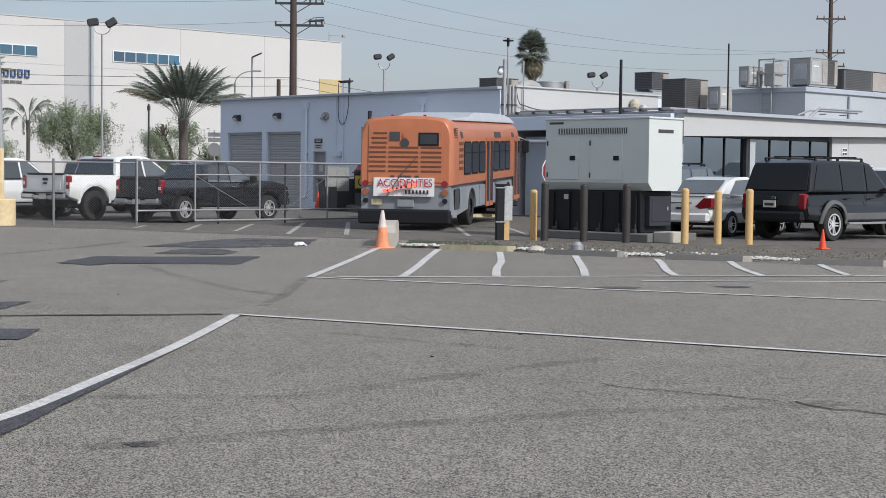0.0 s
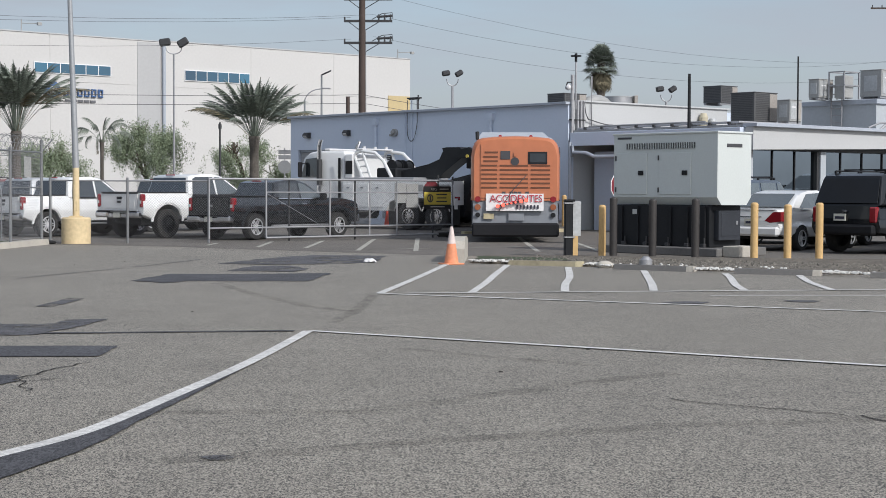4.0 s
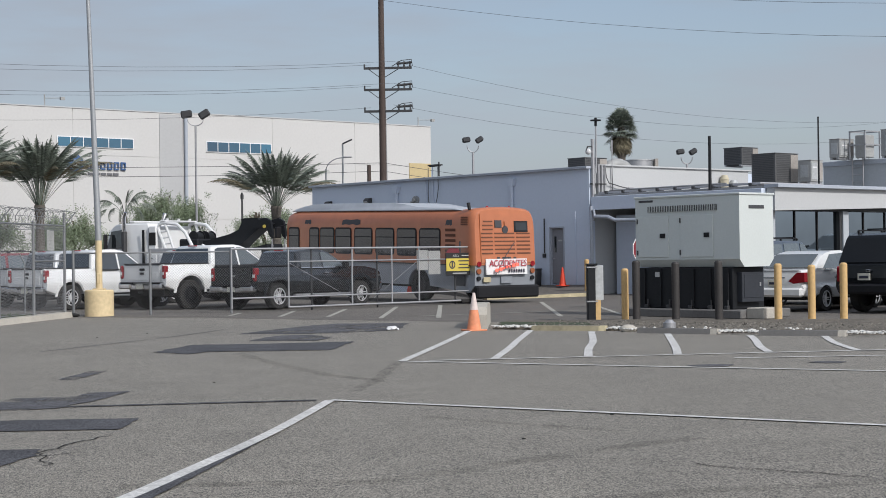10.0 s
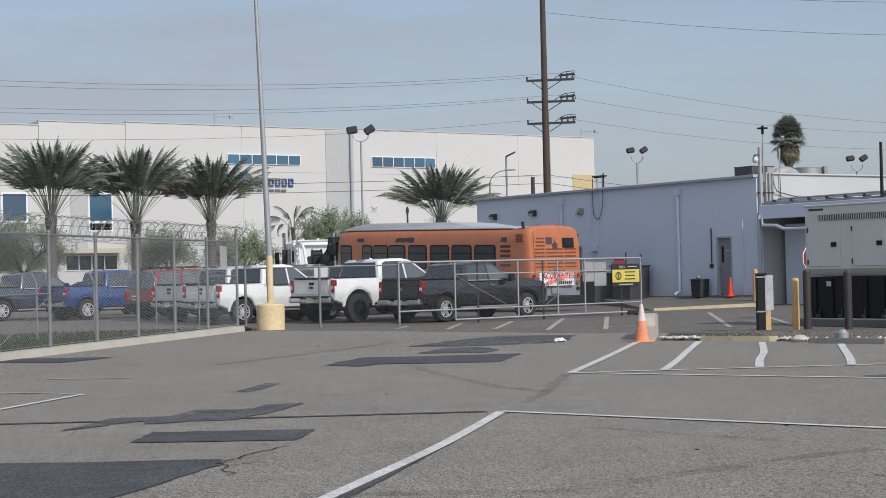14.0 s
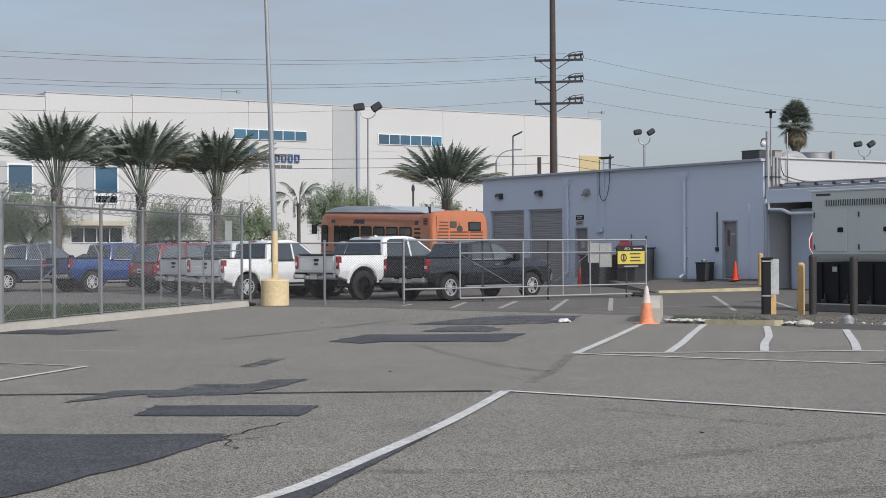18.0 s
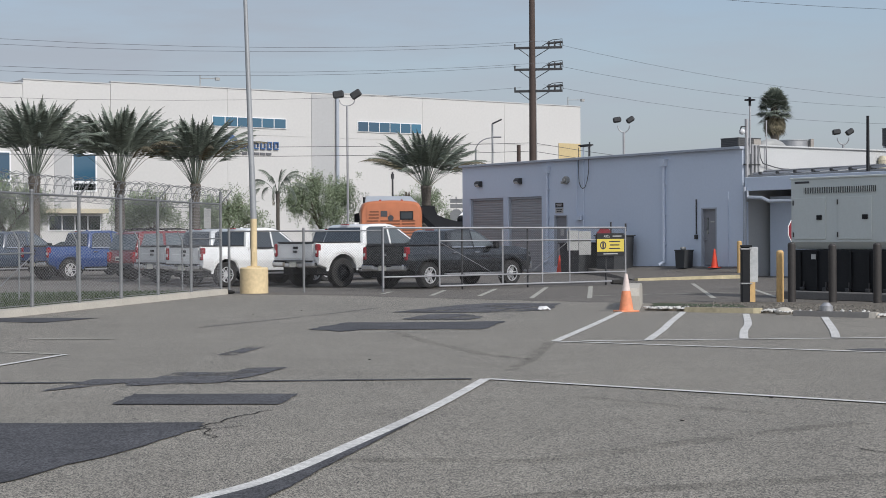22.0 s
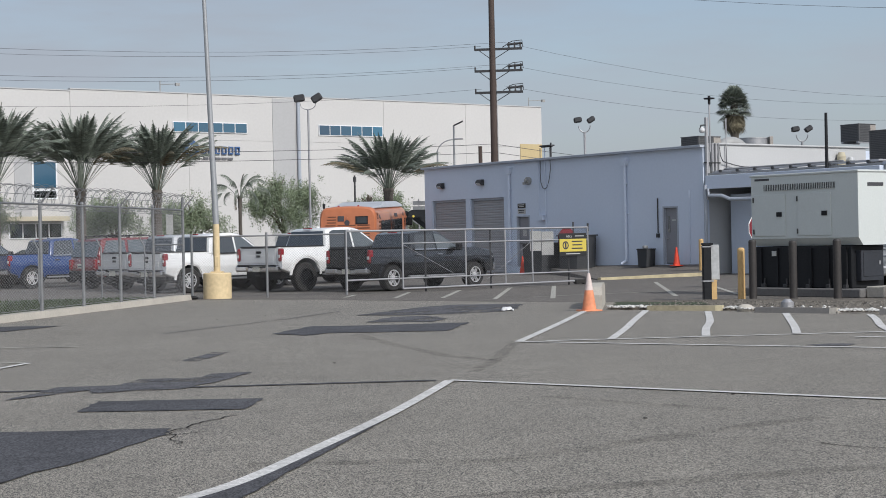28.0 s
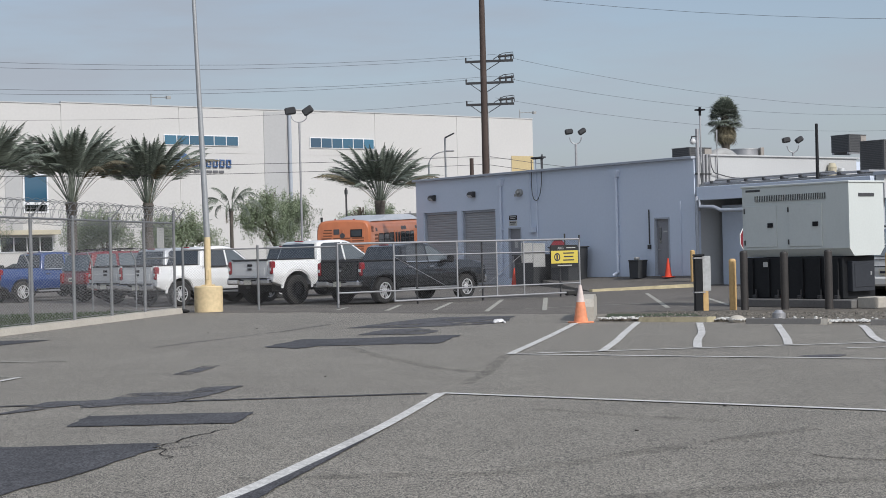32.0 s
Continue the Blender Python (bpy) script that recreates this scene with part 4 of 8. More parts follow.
def hvac(p, size, rz, label, dark=False, kindname="air_conditioner"):
    """A roof-top air unit: casing, louvred faces, base rails."""
    x, y, z = size
    u = thing(kindname, pose(*p, 0, 0, rz), label, "air conditioner", "roof air units")
    bm = BM()
    box(bm, (0, 0, z / 2 + 0.08), (x, y, z), bev=0.015)
    part("casing", bm, HVAC_DARK if dark else HVAC_GREY, u)
    bm = BM()
    if dark:
        for i in range(max(4, int(z / 0.07))):
            box(bm, (-x * 0.16, -y / 2 - 0.006, 0.17 + i * 0.068), (x * 0.58, 0.012, 0.034))
            box(bm, (-x / 2 - 0.006, 0, 0.17 + i * 0.068), (0.012, y * 0.86, 0.034))
        part("coil_grille", bm, COIL, u)
        bm = BM()
        box(bm, (x * 0.33, -y / 2 - 0.008, z / 2 + 0.08), (x * 0.32, 0.016, z * 0.94), bev=0.004)
        part("service_panel", bm, HVAC_TAN, u, "tan service panel")
    else:
        box(bm, (-x * 0.2, -y / 2 - 0.008, z / 2 + 0.08), (x * 0.52, 0.016, z * 0.8), bev=0.004)
        pn = part("service_panel", bm, HVAC_PALE, u, "pale service panel")
        bm = BM()
        box(bm, (-x * 0.2, -y / 2 - 0.018, z * 0.78), (x * 0.3, 0.01, 0.05))
        part("label_plate", bm, BANNER, pn)
        bm = BM()
        box(bm, (x * 0.32, -y / 2 - 0.008, z / 2 + 0.08), (x * 0.26, 0.016, z * 0.8), bev=0.004)
        part("service_panel", bm, HVAC_TAN, u)
        bm = BM()
        box(bm, (-x / 2 - 0.008, 0, z / 2 + 0.08), (0.016, y * 0.6, z * 0.6), bev=0.004)
        part("side_hatch", bm, HVAC_PALE, u)
    bm = BM()
    for s in (-1, 1):
        box(bm, (0, s * (y / 2 - 0.1), 0.04), (x * 1.02, 0.1, 0.08))
    part("base_rail", bm, GALV, u)
    bm = BM()
    box(bm, (0, 0, z + 0.095), (x * 1.03, y * 1.03, 0.03), bev=0.008)
    part("top_cover", bm, HVAC_DARK if dark else HVAC_GREY, u)
    return u


def on_roof(a, c, z):
    p = CORNER + ALONG * a + ACROSS * c
    return (p.x, p.y, z)


def corner_unit(a, c, z, along, across, h, label, dark=False):
    """A unit given by its near lower edge and its sides along both walls."""
    hvac(on_roof(a - along / 2, c + across / 2, z), (across, along, h), ACROSS_DEG, label, dark)


corner_unit(4.5, 5.52, 4.1, 1.15, 1.4, 1.1, "large dark louvred air conditioning unit on the roof", True)
corner_unit(-1.5, 10.98, 5.25, 1.0, 1.1, 0.72, "brown-grey air conditioning unit on the workshop roof", True)
corner_unit(5.5, 6.38, 4.1, 0.6, 0.75, 0.8, "pale galvanised box beside the large unit")
corner_unit(4.6, 9.48, 5.16, 0.5, 0.95, 0.72, "weathered grey air unit on the upper roof")
corner_unit(6.0, 11.7, 5.25, 1.0, 1.25, 1.05, "wide tan air conditioning unit on the upper roof")
corner_unit(6.0, 12.96, 5.25, 1.0, 0.7, 1.02, "dark end section of the wide air unit", True)
corner_unit(4.6, 16.4, 5.3, 1.6, 3.4, 0.85, "dark low air unit on the upper roof", True)
hvac(on_roof(-3.2, 3.2, 4.62), (1.25, 1.0, 0.72), ACROSS_DEG, "dark cooler box at the workshop roof edge", True)
dm = thing("vent_drum", pose(*on_roof(-3.4, 6.5, 4.55), 0, 0, 0), "round galvanised vent drum on the workshop roof", "vent")
bm = BM()
tube(bm, (0, 0, 0), (0, 0, 0.92), 0.58, seg=24)
dr = part("drum", bm, GALV, dm)
for z in (0.3, 0.62, 0.9):
    bm = BM()
    tube(bm, (0, 0, z), (0, 0, z + 0.035), 0.6, seg=24)
    part("band", bm, HVAC_PALE, dr)
bm = BM()
box(bm, (0.72, 0, 0.5), (0.14, 0.5, 0.95), bev=0.01)
part("damper_box", bm, HVAC_TAN, dm)
# open steel frame with a duct elbow, two vent pipes
fr = thing("duct_frame", pose(*on_roof(5.2, 10.3, 5.16), 0, 0, ACROSS_DEG), "open steel frame round a square roof duct", "duct frame")
for x in (-0.5, 0.5):
    for y in (-0.35, 0.35):
        bm = BM()
        box(bm, (x, y, 0.55), (0.05, 0.05, 1.1))
        part("post", bm, GALV, fr)
for z in (0.55, 1.08):
    bm = BM()
    box(bm, (0, -0.35, z), (1.05, 0.045, 0.045))
    box(bm, (0, 0.35, z), (1.05, 0.045, 0.045))
    box(bm, (-0.5, 0, z), (0.045, 0.75, 0.045))
    box(bm, (0.5, 0, z), (0.045, 0.75, 0.045))
    part("rail", bm, GALV, fr)
bm = BM()
box(bm, (0.0, 0.0, 0.5), (0.6, 0.5, 0.9), bev=0.03)
part("duct", bm, HVAC_GREY, fr, "square galvanised duct")
du = thing("roof_duct", pose(*on_roof(-2.9, 4.65, 4.6), 0, 0, ACROSS_DEG), "curved galvanised roof duct", "duct")
bm = BM()
pipe(bm, [(-0.8 * math.cos(math.pi * i / 9), 0, 0.62 * math.sin(math.pi * i / 9)) for i in range(10)], 0.26, 12)
part("elbow", bm, HVAC_GREY, du)


# ---- far warehouse ----
def warehouse():
    o = Vector((10.63, 130.19, 0))
    b = thing("warehouse", pose(*o, 0, 0, ACROSS_DEG), "large cream tilt-up concrete warehouse with blue window strips", "building", kind="structure")
    # local x runs along the facade (negative to the near end), y back
    H = 12.2
    secs = [(-23.6, 0.0, 0.0, H), (-41.1, -23.6, 0.0, H - 0.07), (-47.17, -41.1, 0.0, H - 0.2), (-56.79, -47.17, 0.0, H - 0.48), (-94.7, -56.79, 0.0, H - 0.3)]
    for x0, x1, y, h in secs:
        w = (x1 - x0) / max(1, round((x1 - x0) / 7.3))
        k = max(1, round((x1 - x0) / 7.3))
        for i in range(k):
            for z0, z1 in ((0.0, 4.45), (4.47, 8.9), (8.92, h)):
                bm = box(BM(), (x0 + (i + 0.5) * w, y + 15, (z0 + z1) / 2), (w - 0.025, 30, z1 - z0))
                part("wall_panel", bm, CREAM_WALL, b)
        bm = BM()
        box(bm, ((x0 + x1) / 2, y + 15.012, h / 2 - 0.1), (x1 - x0 - 0.02, 29.97, h - 0.3))
        part("joint_fill", bm, CREAM_WALL, b)
        bm = BM()
        box(bm, ((x0 + x1) / 2, y + 0.1, h + 0.03), (x1 - x0, 0.3, 0.07))
        part("parapet_cap", bm, WHITE_WALL, b)
    bm = BM()
    tube(bm, (-23.4, -0.14, 0), (-23.4, -0.14, H - 0.1), 0.13, seg=12)
    part("downpipe", bm, WALL_TRIM, b)

    def strip(x0, x1, z0, z1, y, n, wm=BLUE_GLASS, rows=1, fm=WINDOW_WHITE, edge=0.03):
        bm = BM()
        box(bm, ((x0 + x1) / 2, y - 0.03, (z0 + z1) / 2), (x1 - x0 + 2 * edge, 0.1, z1 - z0 + 2 * edge))
        f = part("window_frame", bm, fm, b, "pale framed strip of blue windows")
        for i in range(n):
            for j in range(rows):
                dz = (z1 - z0) / rows
                bm = BM()
                box(bm, (x0 + (i + 0.5) * (x1 - x0) / n, y - 0.09, z0 + (j + 0.5) * dz), ((x1 - x0) / n - 0.08, 0.04, dz - 0.06))
                part("pane", bm, wm, f)

    strip(-21.6, -15.9, 9.45, 10.2, 0.0, 6)
    y = 0.0
    strip(-33.56, -27.69, 9.45, 10.14, y, 6)
    bm = BM()
    box(bm, (-24.58, y - 0.02, 6.02), (1.9, 0.05, 12.02))
    part("painted_panel", bm, PANEL_GREY, b, "pale grey painted strip from ground to parapet")
    for x in (-43.77, -49.65, -55.53):
        strip(x - 0.05, x + 1.55, 5.44, 7.23, y, 1, edge=0.07)
        strip(x - 0.05, x + 1.55, 4.81, 5.31, y, 1, OFFICE_GLASS, edge=0.07)
        bm = BM()
        box(bm, (x - 0.75, y - 0.02, 5.4), (1.15, 0.05, 4.1))
        part("painted_panel", bm, PANEL_GREY, b, "pale grey painted panel beside a window")
    strip(-45.52, -41.92, 2.18, 3.15, y, 4, OFFICE_GLASS)
    strip(-51.54, -49.02, 2.18, 3.15, y, 2, OFFICE_GLASS)
    bm = BM()
    box(bm, (-43.96, y - 0.5, 3.44), (4.47, 1.0, 0.3))
    part("canopy", bm, CANOPY, b, "beige entrance canopy")
    bm = BM()
    box(bm, (-1.2, -0.03, 8.4), (2.3, 0.05, 1.5))
    part("painted_panel", bm, YELLOW_WALL, b, "ochre painted panel")
    # wall sign: a round emblem and bars in its colours
    bm = BM()
    tube(bm, (-32.24, y, 8.26), (-32.24, y - 0.15, 8.26), 0.64, seg=24)
    s = part("emblem", bm, LOGO_BLUE, b, "round blue wall emblem")
    bm = BM()
    slab(bm, [(-32.69, y - 0.16, 7.96), (-32.01, y - 0.16, 7.96), (-31.77, y - 0.16, 8.4), (-32.35, y - 0.16, 8.55)], 0.05)
    part("emblem_mark", bm, WHITE_WALL, s)
    for i in range(6):
        for dx, w, dz, h in ((-0.15, 0.12, 0.0, 0.58), (0.05, 0.28, 0.23, 0.11), (0.05, 0.25, -0.23, 0.11), (0.14, 0.1, 0.02 * (i % 3), 0.34)):
            bm = BM()
            box(bm, (-31.18 + 0.535 * i + dx, y - 0.08, 8.18 + dz), (w, 0.14, h), bev=0.02)
            part("sign_shape", bm, LOGO_BLUE, b)
    for i in range(5):
        part("sign_bar", box(BM(), (-31.04 + 0.486 * i, y - 0.05, 7.6), (0.4, 0.06, 0.16)), LOGO_GREY, b)
    for x, yy in ((-1.0, 0.0), (-34.25, 0.0)):
        bm = BM()
        pipe(bm, [(x, yy + 0.4, 12.2), (x, yy + 0.4, 13.0)], 0.04)
        pipe(bm, [(x, yy + 0.4, 12.75), (x + 0.9, yy - 0.2, 12.75)], 0.03)
        box(bm, (x + 1.0, yy - 0.25, 12.72), (0.3, 0.2, 0.2))
        part("roof_camera", bm, HVAC_GREY, b)
    return b


warehouse()


# ---- vehicles ----
def wheel(parent, x, y, r, w, rim_mat, spokes=6, rim=0.62, name="wheel"):
    """A tyre with tread shoulders, a dished rim, spokes and hub; turns about its own y axis."""
    s = 1 if y > 0 else -1
    bm = BM()
    prof = [(rim * r, -w / 2), (r * 0.94, -w / 2), (r, -w / 2 + 0.03), (r, w / 2 - 0.03), (r * 0.94, w / 2), (rim * r, w / 2)]
    n = 24
    ring = [[bm.verts.new((a * math.cos(2 * math.pi * i / n), b, a * math.sin(2 * math.pi * i / n))) for a, b in prof] for i in range(n)]
    for i in range(n):
        p, q = ring[i], ring[(i + 1) % n]
        for j in range(len(prof)):
            k = (j + 1) % len(prof)
            bm.faces.new((p[j], p[k], q[k], q[j]))
    wh = part(name, bm, RUBBER, parent)
    wh.location = (x, y, r)
    bm = BM()
    tube(bm, (0, s * w * 0.1, 0), (0, s * w * 0.16, 0), rim * r, seg=24)
    disc = part("rim_disc", bm, BLACK_STEEL, wh)
    bm = BM()
    for i in range(spokes):
        a = 360 * i / spokes
        m = Euler((0, radians(a), 0)).to_matrix()
        for o in (-0.05, 0.05):
            v = m @ Vector((rim * r * 0.5, s * w * 0.3, o * r * 1.6))
            box(bm, v, (rim * r * 0.98, 0.03, 0.075 * r), ry=a)
    tube(bm, (0, s * w * 0.2, 0), (0, s * w * 0.4, 0), 0.2 * r, seg=12)
    n = 24
    for i in range(n):
        a0, a1 = 2 * math.pi * i / n, 2 * math.pi * (i + 1) / n
        pts = []
        for rr in (rim * r * 0.9, rim * r * 1.01):
            pts.append((rr, a0))
            pts.append((rr, a1))
        q = [(pts[k][0] * math.cos(pts[k][1]), s * w * 0.45, pts[k][0] * math.sin(pts[k][1])) for k in (0, 1, 3, 2)]
        slab(bm, q, 0.02 * s)
    part("rim", bm, rim_mat, wh)
    return wh


def side_panel(bm, pts, half, s, t=0.012):
    """A pane or seam plate laid on a tilted flank: corners (x, z), half(x, z) its distance from the middle."""
    q = [(x, s * (half(x, z) + 0.002), z) for x, z in pts]
    nrm = (Vector(q[1]) - Vector(q[0])).cross(Vector(q[2]) - Vector(q[0]))
    if nrm.y * s < 0:
        q = q[::-1]
    return slab(bm, q, t)


def pickup(label, paint, m, size=1.0, lift=0.0, rims=ALLOY, r=0.4, tail=TAIL_RED, chrome_bumper=True, group="parked pickups", cab_h=0.66):
    """A crew-cab pickup; local x forward, origin under the middle between the axles."""
    v = thing("pickup_truck", m, label, "pickup truck", group)
    k, up = size, lift
    hw = 1.0 * k
    xr, xf = -1.82 * k, 1.83 * k
    ra = r + 0.09
    zs = 0.5 + up

    def arc(cx):
        n = 9
        return [(cx + ra * 1.08 * math.cos(math.pi * i / n), max(zs, r + ra * 1.05 * math.sin(math.pi * i / n) + 0.03 + up * 0.4)) for i in range(n + 1)]

    low = [(2.78 * k, 0.48 + up), *arc(xf), *arc(xr), (-2.74 * k, 0.62 + up), (-2.74 * k, 1.3 + up), (-1.02 * k, 1.3 + up), (-1.0 * k, 1.25 + up), (1.2 * k, 1.25 + up), (1.45 * k, 1.27 + up), (2.1 * k, 1.245 + up),
           (2.58 * k, 1.18 + up), (2.76 * k, 1.1 + up), (2.82 * k, 0.96 + up), (2.84 * k, 0.66 + up)]

    def half(x, z):
        t = max(0.0, (x - 2.2 * k) / 0.7)
        zz = z - up
        return hw - 0.1 * t * t - 0.1 * max(0.0, (zz - 1.04) / 0.28) - 0.012 * max(0.0, (zz - 0.86) / 0.18) - 0.05 * max(0.0, (0.8 - zz) / 0.35)

    bm = BM()
    crease(soften(loft(bm, low, half), 0.05), half, (0.64 + up, 0.8 + up, 0.86 + up, 1.04 + up, 1.14 + up))
    body = part("body", bm, paint, v)
    # cab roof and pillars
    zb, zt = 1.22 + up, 1.22 + cab_h + up

    def cabh(x, z):
        f = (z - zb) / (zt - zb)
        return (0.94 - 0.2 * f) * k

    cab = [(1.3 * k, zb), (0.52 * k, zt - 0.07), (0.36 * k, zt - 0.015), (0.1 * k, zt + 0.012), (-0.35 * k, zt + 0.008), (-0.72 * k, zt - 0.02), (-0.86 * k, zt - 0.07), (-1.0 * k, zb)]
    bm = BM()
    soften(loft(bm, cab, cabh), 0.075)
    cabo = part("cab", bm, paint, v)
    for s in (-1, 1):
        for pts in ([(1.1 * k, zb + 0.05), (0.45 * k, zt - 0.13), (0.33 * k, zt - 0.085), (0.15 * k, zt - 0.075), (0.15 * k, zb + 0.03)],
                    [(0.07 * k, zb + 0.03), (0.07 * k, zt - 0.075), (-0.6 * k, zt - 0.085), (-0.72 * k, zt - 0.14), (-0.83 * k, zb + 0.1), (-0.83 * k, zb + 0.03)]):
            bm = BM()
            side_panel(bm, pts, cabh, s)
            sw = part("side_window", bm, CAR_GLASS if pts[0][0] > 0.5 else GLASS, cabo)
            bm = BM()
            xs = [q[0] for q in pts]
            side_panel(bm, [(min(xs) - 0.02, zb + 0.0), (max(xs) + 0.03, zb + 0.0), (max(xs) + 0.03, zb + 0.03), (min(xs) - 0.02, zb + 0.03)], cabh, s, 0.02)
            part("belt_trim", bm, BLACK_PLASTIC if paint is WHITE_PAINT else CHROME, sw)
        for x in (0.12 * k, -0.9 * k, 1.1 * k):
            bm = BM()
            side_panel(bm, [(x, 0.58 + up), (x + 0.012, 0.58 + up), (x + 0.012, 1.2 + up), (x, 1.2 + up)], half, s, 0.003)
            part("door_seam", bm, UNDER, body)
        for x in (0.22 * k, -0.72 * k):
            bm = BM()
            box(bm, (x, s * (half(x, 1.05 + up) + 0.025), 1.08 + up), (0.2, 0.035, 0.035), bev=0.008)
            part("door_handle", bm, CHROME if paint in (CHARCOAL_PAINT, BLUE_PAINT, NAVY_PAINT) else paint, body)
        bm = BM()
        box(bm, (0.98 * k, s * (hw + 0.1), 1.3 + up), (0.16, 0.22, 0.24), bev=0.04)
        part("mirror", bm, BLACK_PLASTIC, v)
        bm = BM()
        box(bm, (-2.7 * k, s * (hw - 0.095), 1.06 + up), (0.17, 0.15, 0.4), bev=0.035)
        tl = part("tail_light", bm, tail, v, "red tail light")
        bm = BM()
        box(bm, (-2.79 * k, s * (hw - 0.1), 1.02 + up), (0.014, 0.1, 0.09), bev=0.004)
        part("reversing_lens", bm, CLEAR_LENS, tl)
        bm = BM()
        box(bm, (0.1 * k, s * (hw - 0.03), 0.42 + up), (2.5 * k, 0.14, 0.06), bev=0.015)
        part("running_board", bm, BLACK_PLASTIC if not chrome_bumper else GALV, v)
        bm = BM()
        box(bm, (2.72 * k, s * (hw - 0.25), 0.98 + up), (0.2, 0.3, 0.2), bev=0.03)
        part("headlight", bm, CLEAR_LENS, v)
        for cx in (xr, xf):
            bm = BM()
            rows = []
            for i in range(13):
                a = math.pi * i / 12
                row = []
                for rr, o in ((ra * 1.05, 0.0), (ra * 1.05, 0.025), (ra * 1.2, 0.025), (ra * 1.22, 0.0)):
                    x, z = cx + rr * math.cos(a), r + up * 0.4 + 0.03 + rr * math.sin(a)
                    row.append(bm.verts.new((x, s * (half(x, z) + o), z)))
                rows.append(row)
            for p, q in zip(rows, rows[1:]):
                for j in range(4):
                    bm.faces.new((p[j], p[(j + 1) % 4], q[(j + 1) % 4], q[j]))
            part("arch_lip", bm, paint, body)
    bm = BM()
    slab(bm, [(-0.992 * k - 0.006, -0.82 * k, zb + 0.05), (-0.992 * k - 0.006, 0.82 * k, zb + 0.05), (-0.875 * k - 0.006, 0.7 * k, zt - 0.11), (-0.875 * k - 0.006, -0.7 * k, zt - 0.11)][::-1], 0.012)
    part("rear_window", bm, GLASS, cabo)
    bm = BM()
    slab(bm, [(1.285 * k, -0.86 * k, zb + 0.02), (1.285 * k, 0.86 * k, zb + 0.02), (0.55 * k, 0.7 * k, zt - 0.085), (0.55 * k, -0.7 * k, zt - 0.085)], 0.014)
    part("windscreen", bm, CAR_GLASS, cabo)
    # the bed is solid; a dark sheet stands in for its shaded inside
    bm = BM()
    box(bm, (-1.88 * k, 0, 1.302 + up), (1.6 * k, 1.62 * k, 0.014))
    part("bed_hollow_sheet", bm, UNDER, v)
    for s in (-1, 1):
        bm = BM()
        box(bm, (-1.87 * k, s * (hw - 0.15), 1.315 + up), (1.66 * k, 0.1, 0.03), bev=0.01)
        part("bed_rail", bm, BLACK_PLASTIC, v)
    bm = BM()
    box(bm, (-0.86 * k, 0, zt - 0.02), (0.1, 0.34, 0.035), bev=0.01)
    part("brake_lamp", bm, TAIL_RED, cabo)
    bm = BM()
    prism(bm, [(-0.5 * k, zt), (-0.36 * k, zt), (-0.48 * k, zt + 0.05)], 1, -0.02, 0.02)
    part("roof_aerial", bm, paint, cabo)
    bm = BM()
    box(bm, (-2.752 * k, 0, 1.0 + up), (0.03, 1.52 * k, 0.56), bev=0.012)
    tg = part("tailgate", bm, paint, v)
    bm = BM()
    box(bm, (-2.768 * k, 0, 0.93 + up), (0.014, 1.3 * k, 0.24), bev=0.006)
    part("pressed_panel", bm, paint, tg)
    bm = BM()
    box(bm, (-2.75 * k, 0, 1.285 + up), (0.06, 1.54 * k, 0.035), bev=0.012)
    part("top_cap", bm, BLACK_PLASTIC, tg)
    bm = BM()
    box(bm, (-2.782 * k, 0, 1.02 + up), (0.014, 0.2, 0.07), bev=0.005)
    part("emblem", bm, DARK_METAL if paint is not CHARCOAL_PAINT else CHROME, tg)
    bm = BM()
    box(bm, (-2.772 * k, 0, 1.14 + up), (0.02, 0.24, 0.08), bev=0.008)
    part("handle", bm, BLACK_PLASTIC, tg)
    bm = BM()
    for s in (-1, 1):
        box(bm, (-2.79 * k, s * 0.66 * k, 0.64 + up), (0.24, 0.56 * k, 0.2), bev=0.05)
    box(bm, (-2.76 * k, 0, 0.61 + up), (0.2, 0.9 * k, 0.16), bev=0.03)
    bp = part("rear_bumper", bm, CHROME if chrome_bumper else BLACK_PLASTIC, v)
    bm = BM()
    box(bm, (-2.79 * k, 0, 0.745 + up), (0.22, 1.7 * k, 0.02))
    part("step_pad", bm, BLACK_PLASTIC, bp)
    bm = BM()
    box(bm, (-2.86 * k, 0, 0.45 + up), (0.2, 0.09, 0.09), bev=0.01)
    part("tow_hitch", bm, BLACK_STEEL, v)
    bm = BM()
    box(bm, (-2.87 * k, 0, 0.62 + up), (0.012, 0.32, 0.15))
    part("plate", bm, PLATE, bp)
    bm = BM()
    box(bm, (2.84 * k, 0, 0.62 + up), (0.2, 1.8 * k, 0.26), bev=0.05)
    part("front_bumper", bm, CHROME, v)
    bm = BM()
    box(bm, (2.82 * k, 0, 0.96 + up), (0.06, 1.2 * k, 0.34), bev=0.01)
    part("grille", bm, BLACK_STEEL, v)
    bm = BM()
    box(bm, (0, 0, 0.5 + up), (5.2 * k, 1.5 * k, 0.34))
    for cx in (xr, xf):
        tube(bm, (cx, -hw + 0.2, r), (cx, hw - 0.2, r), 0.09)
    part("underbody", bm, UNDER, v)
    for cx in (xr, xf):
        for s in (-1, 1):
            wheel(v, cx, s * (hw - 0.14), r, 0.28, rims)
    return v


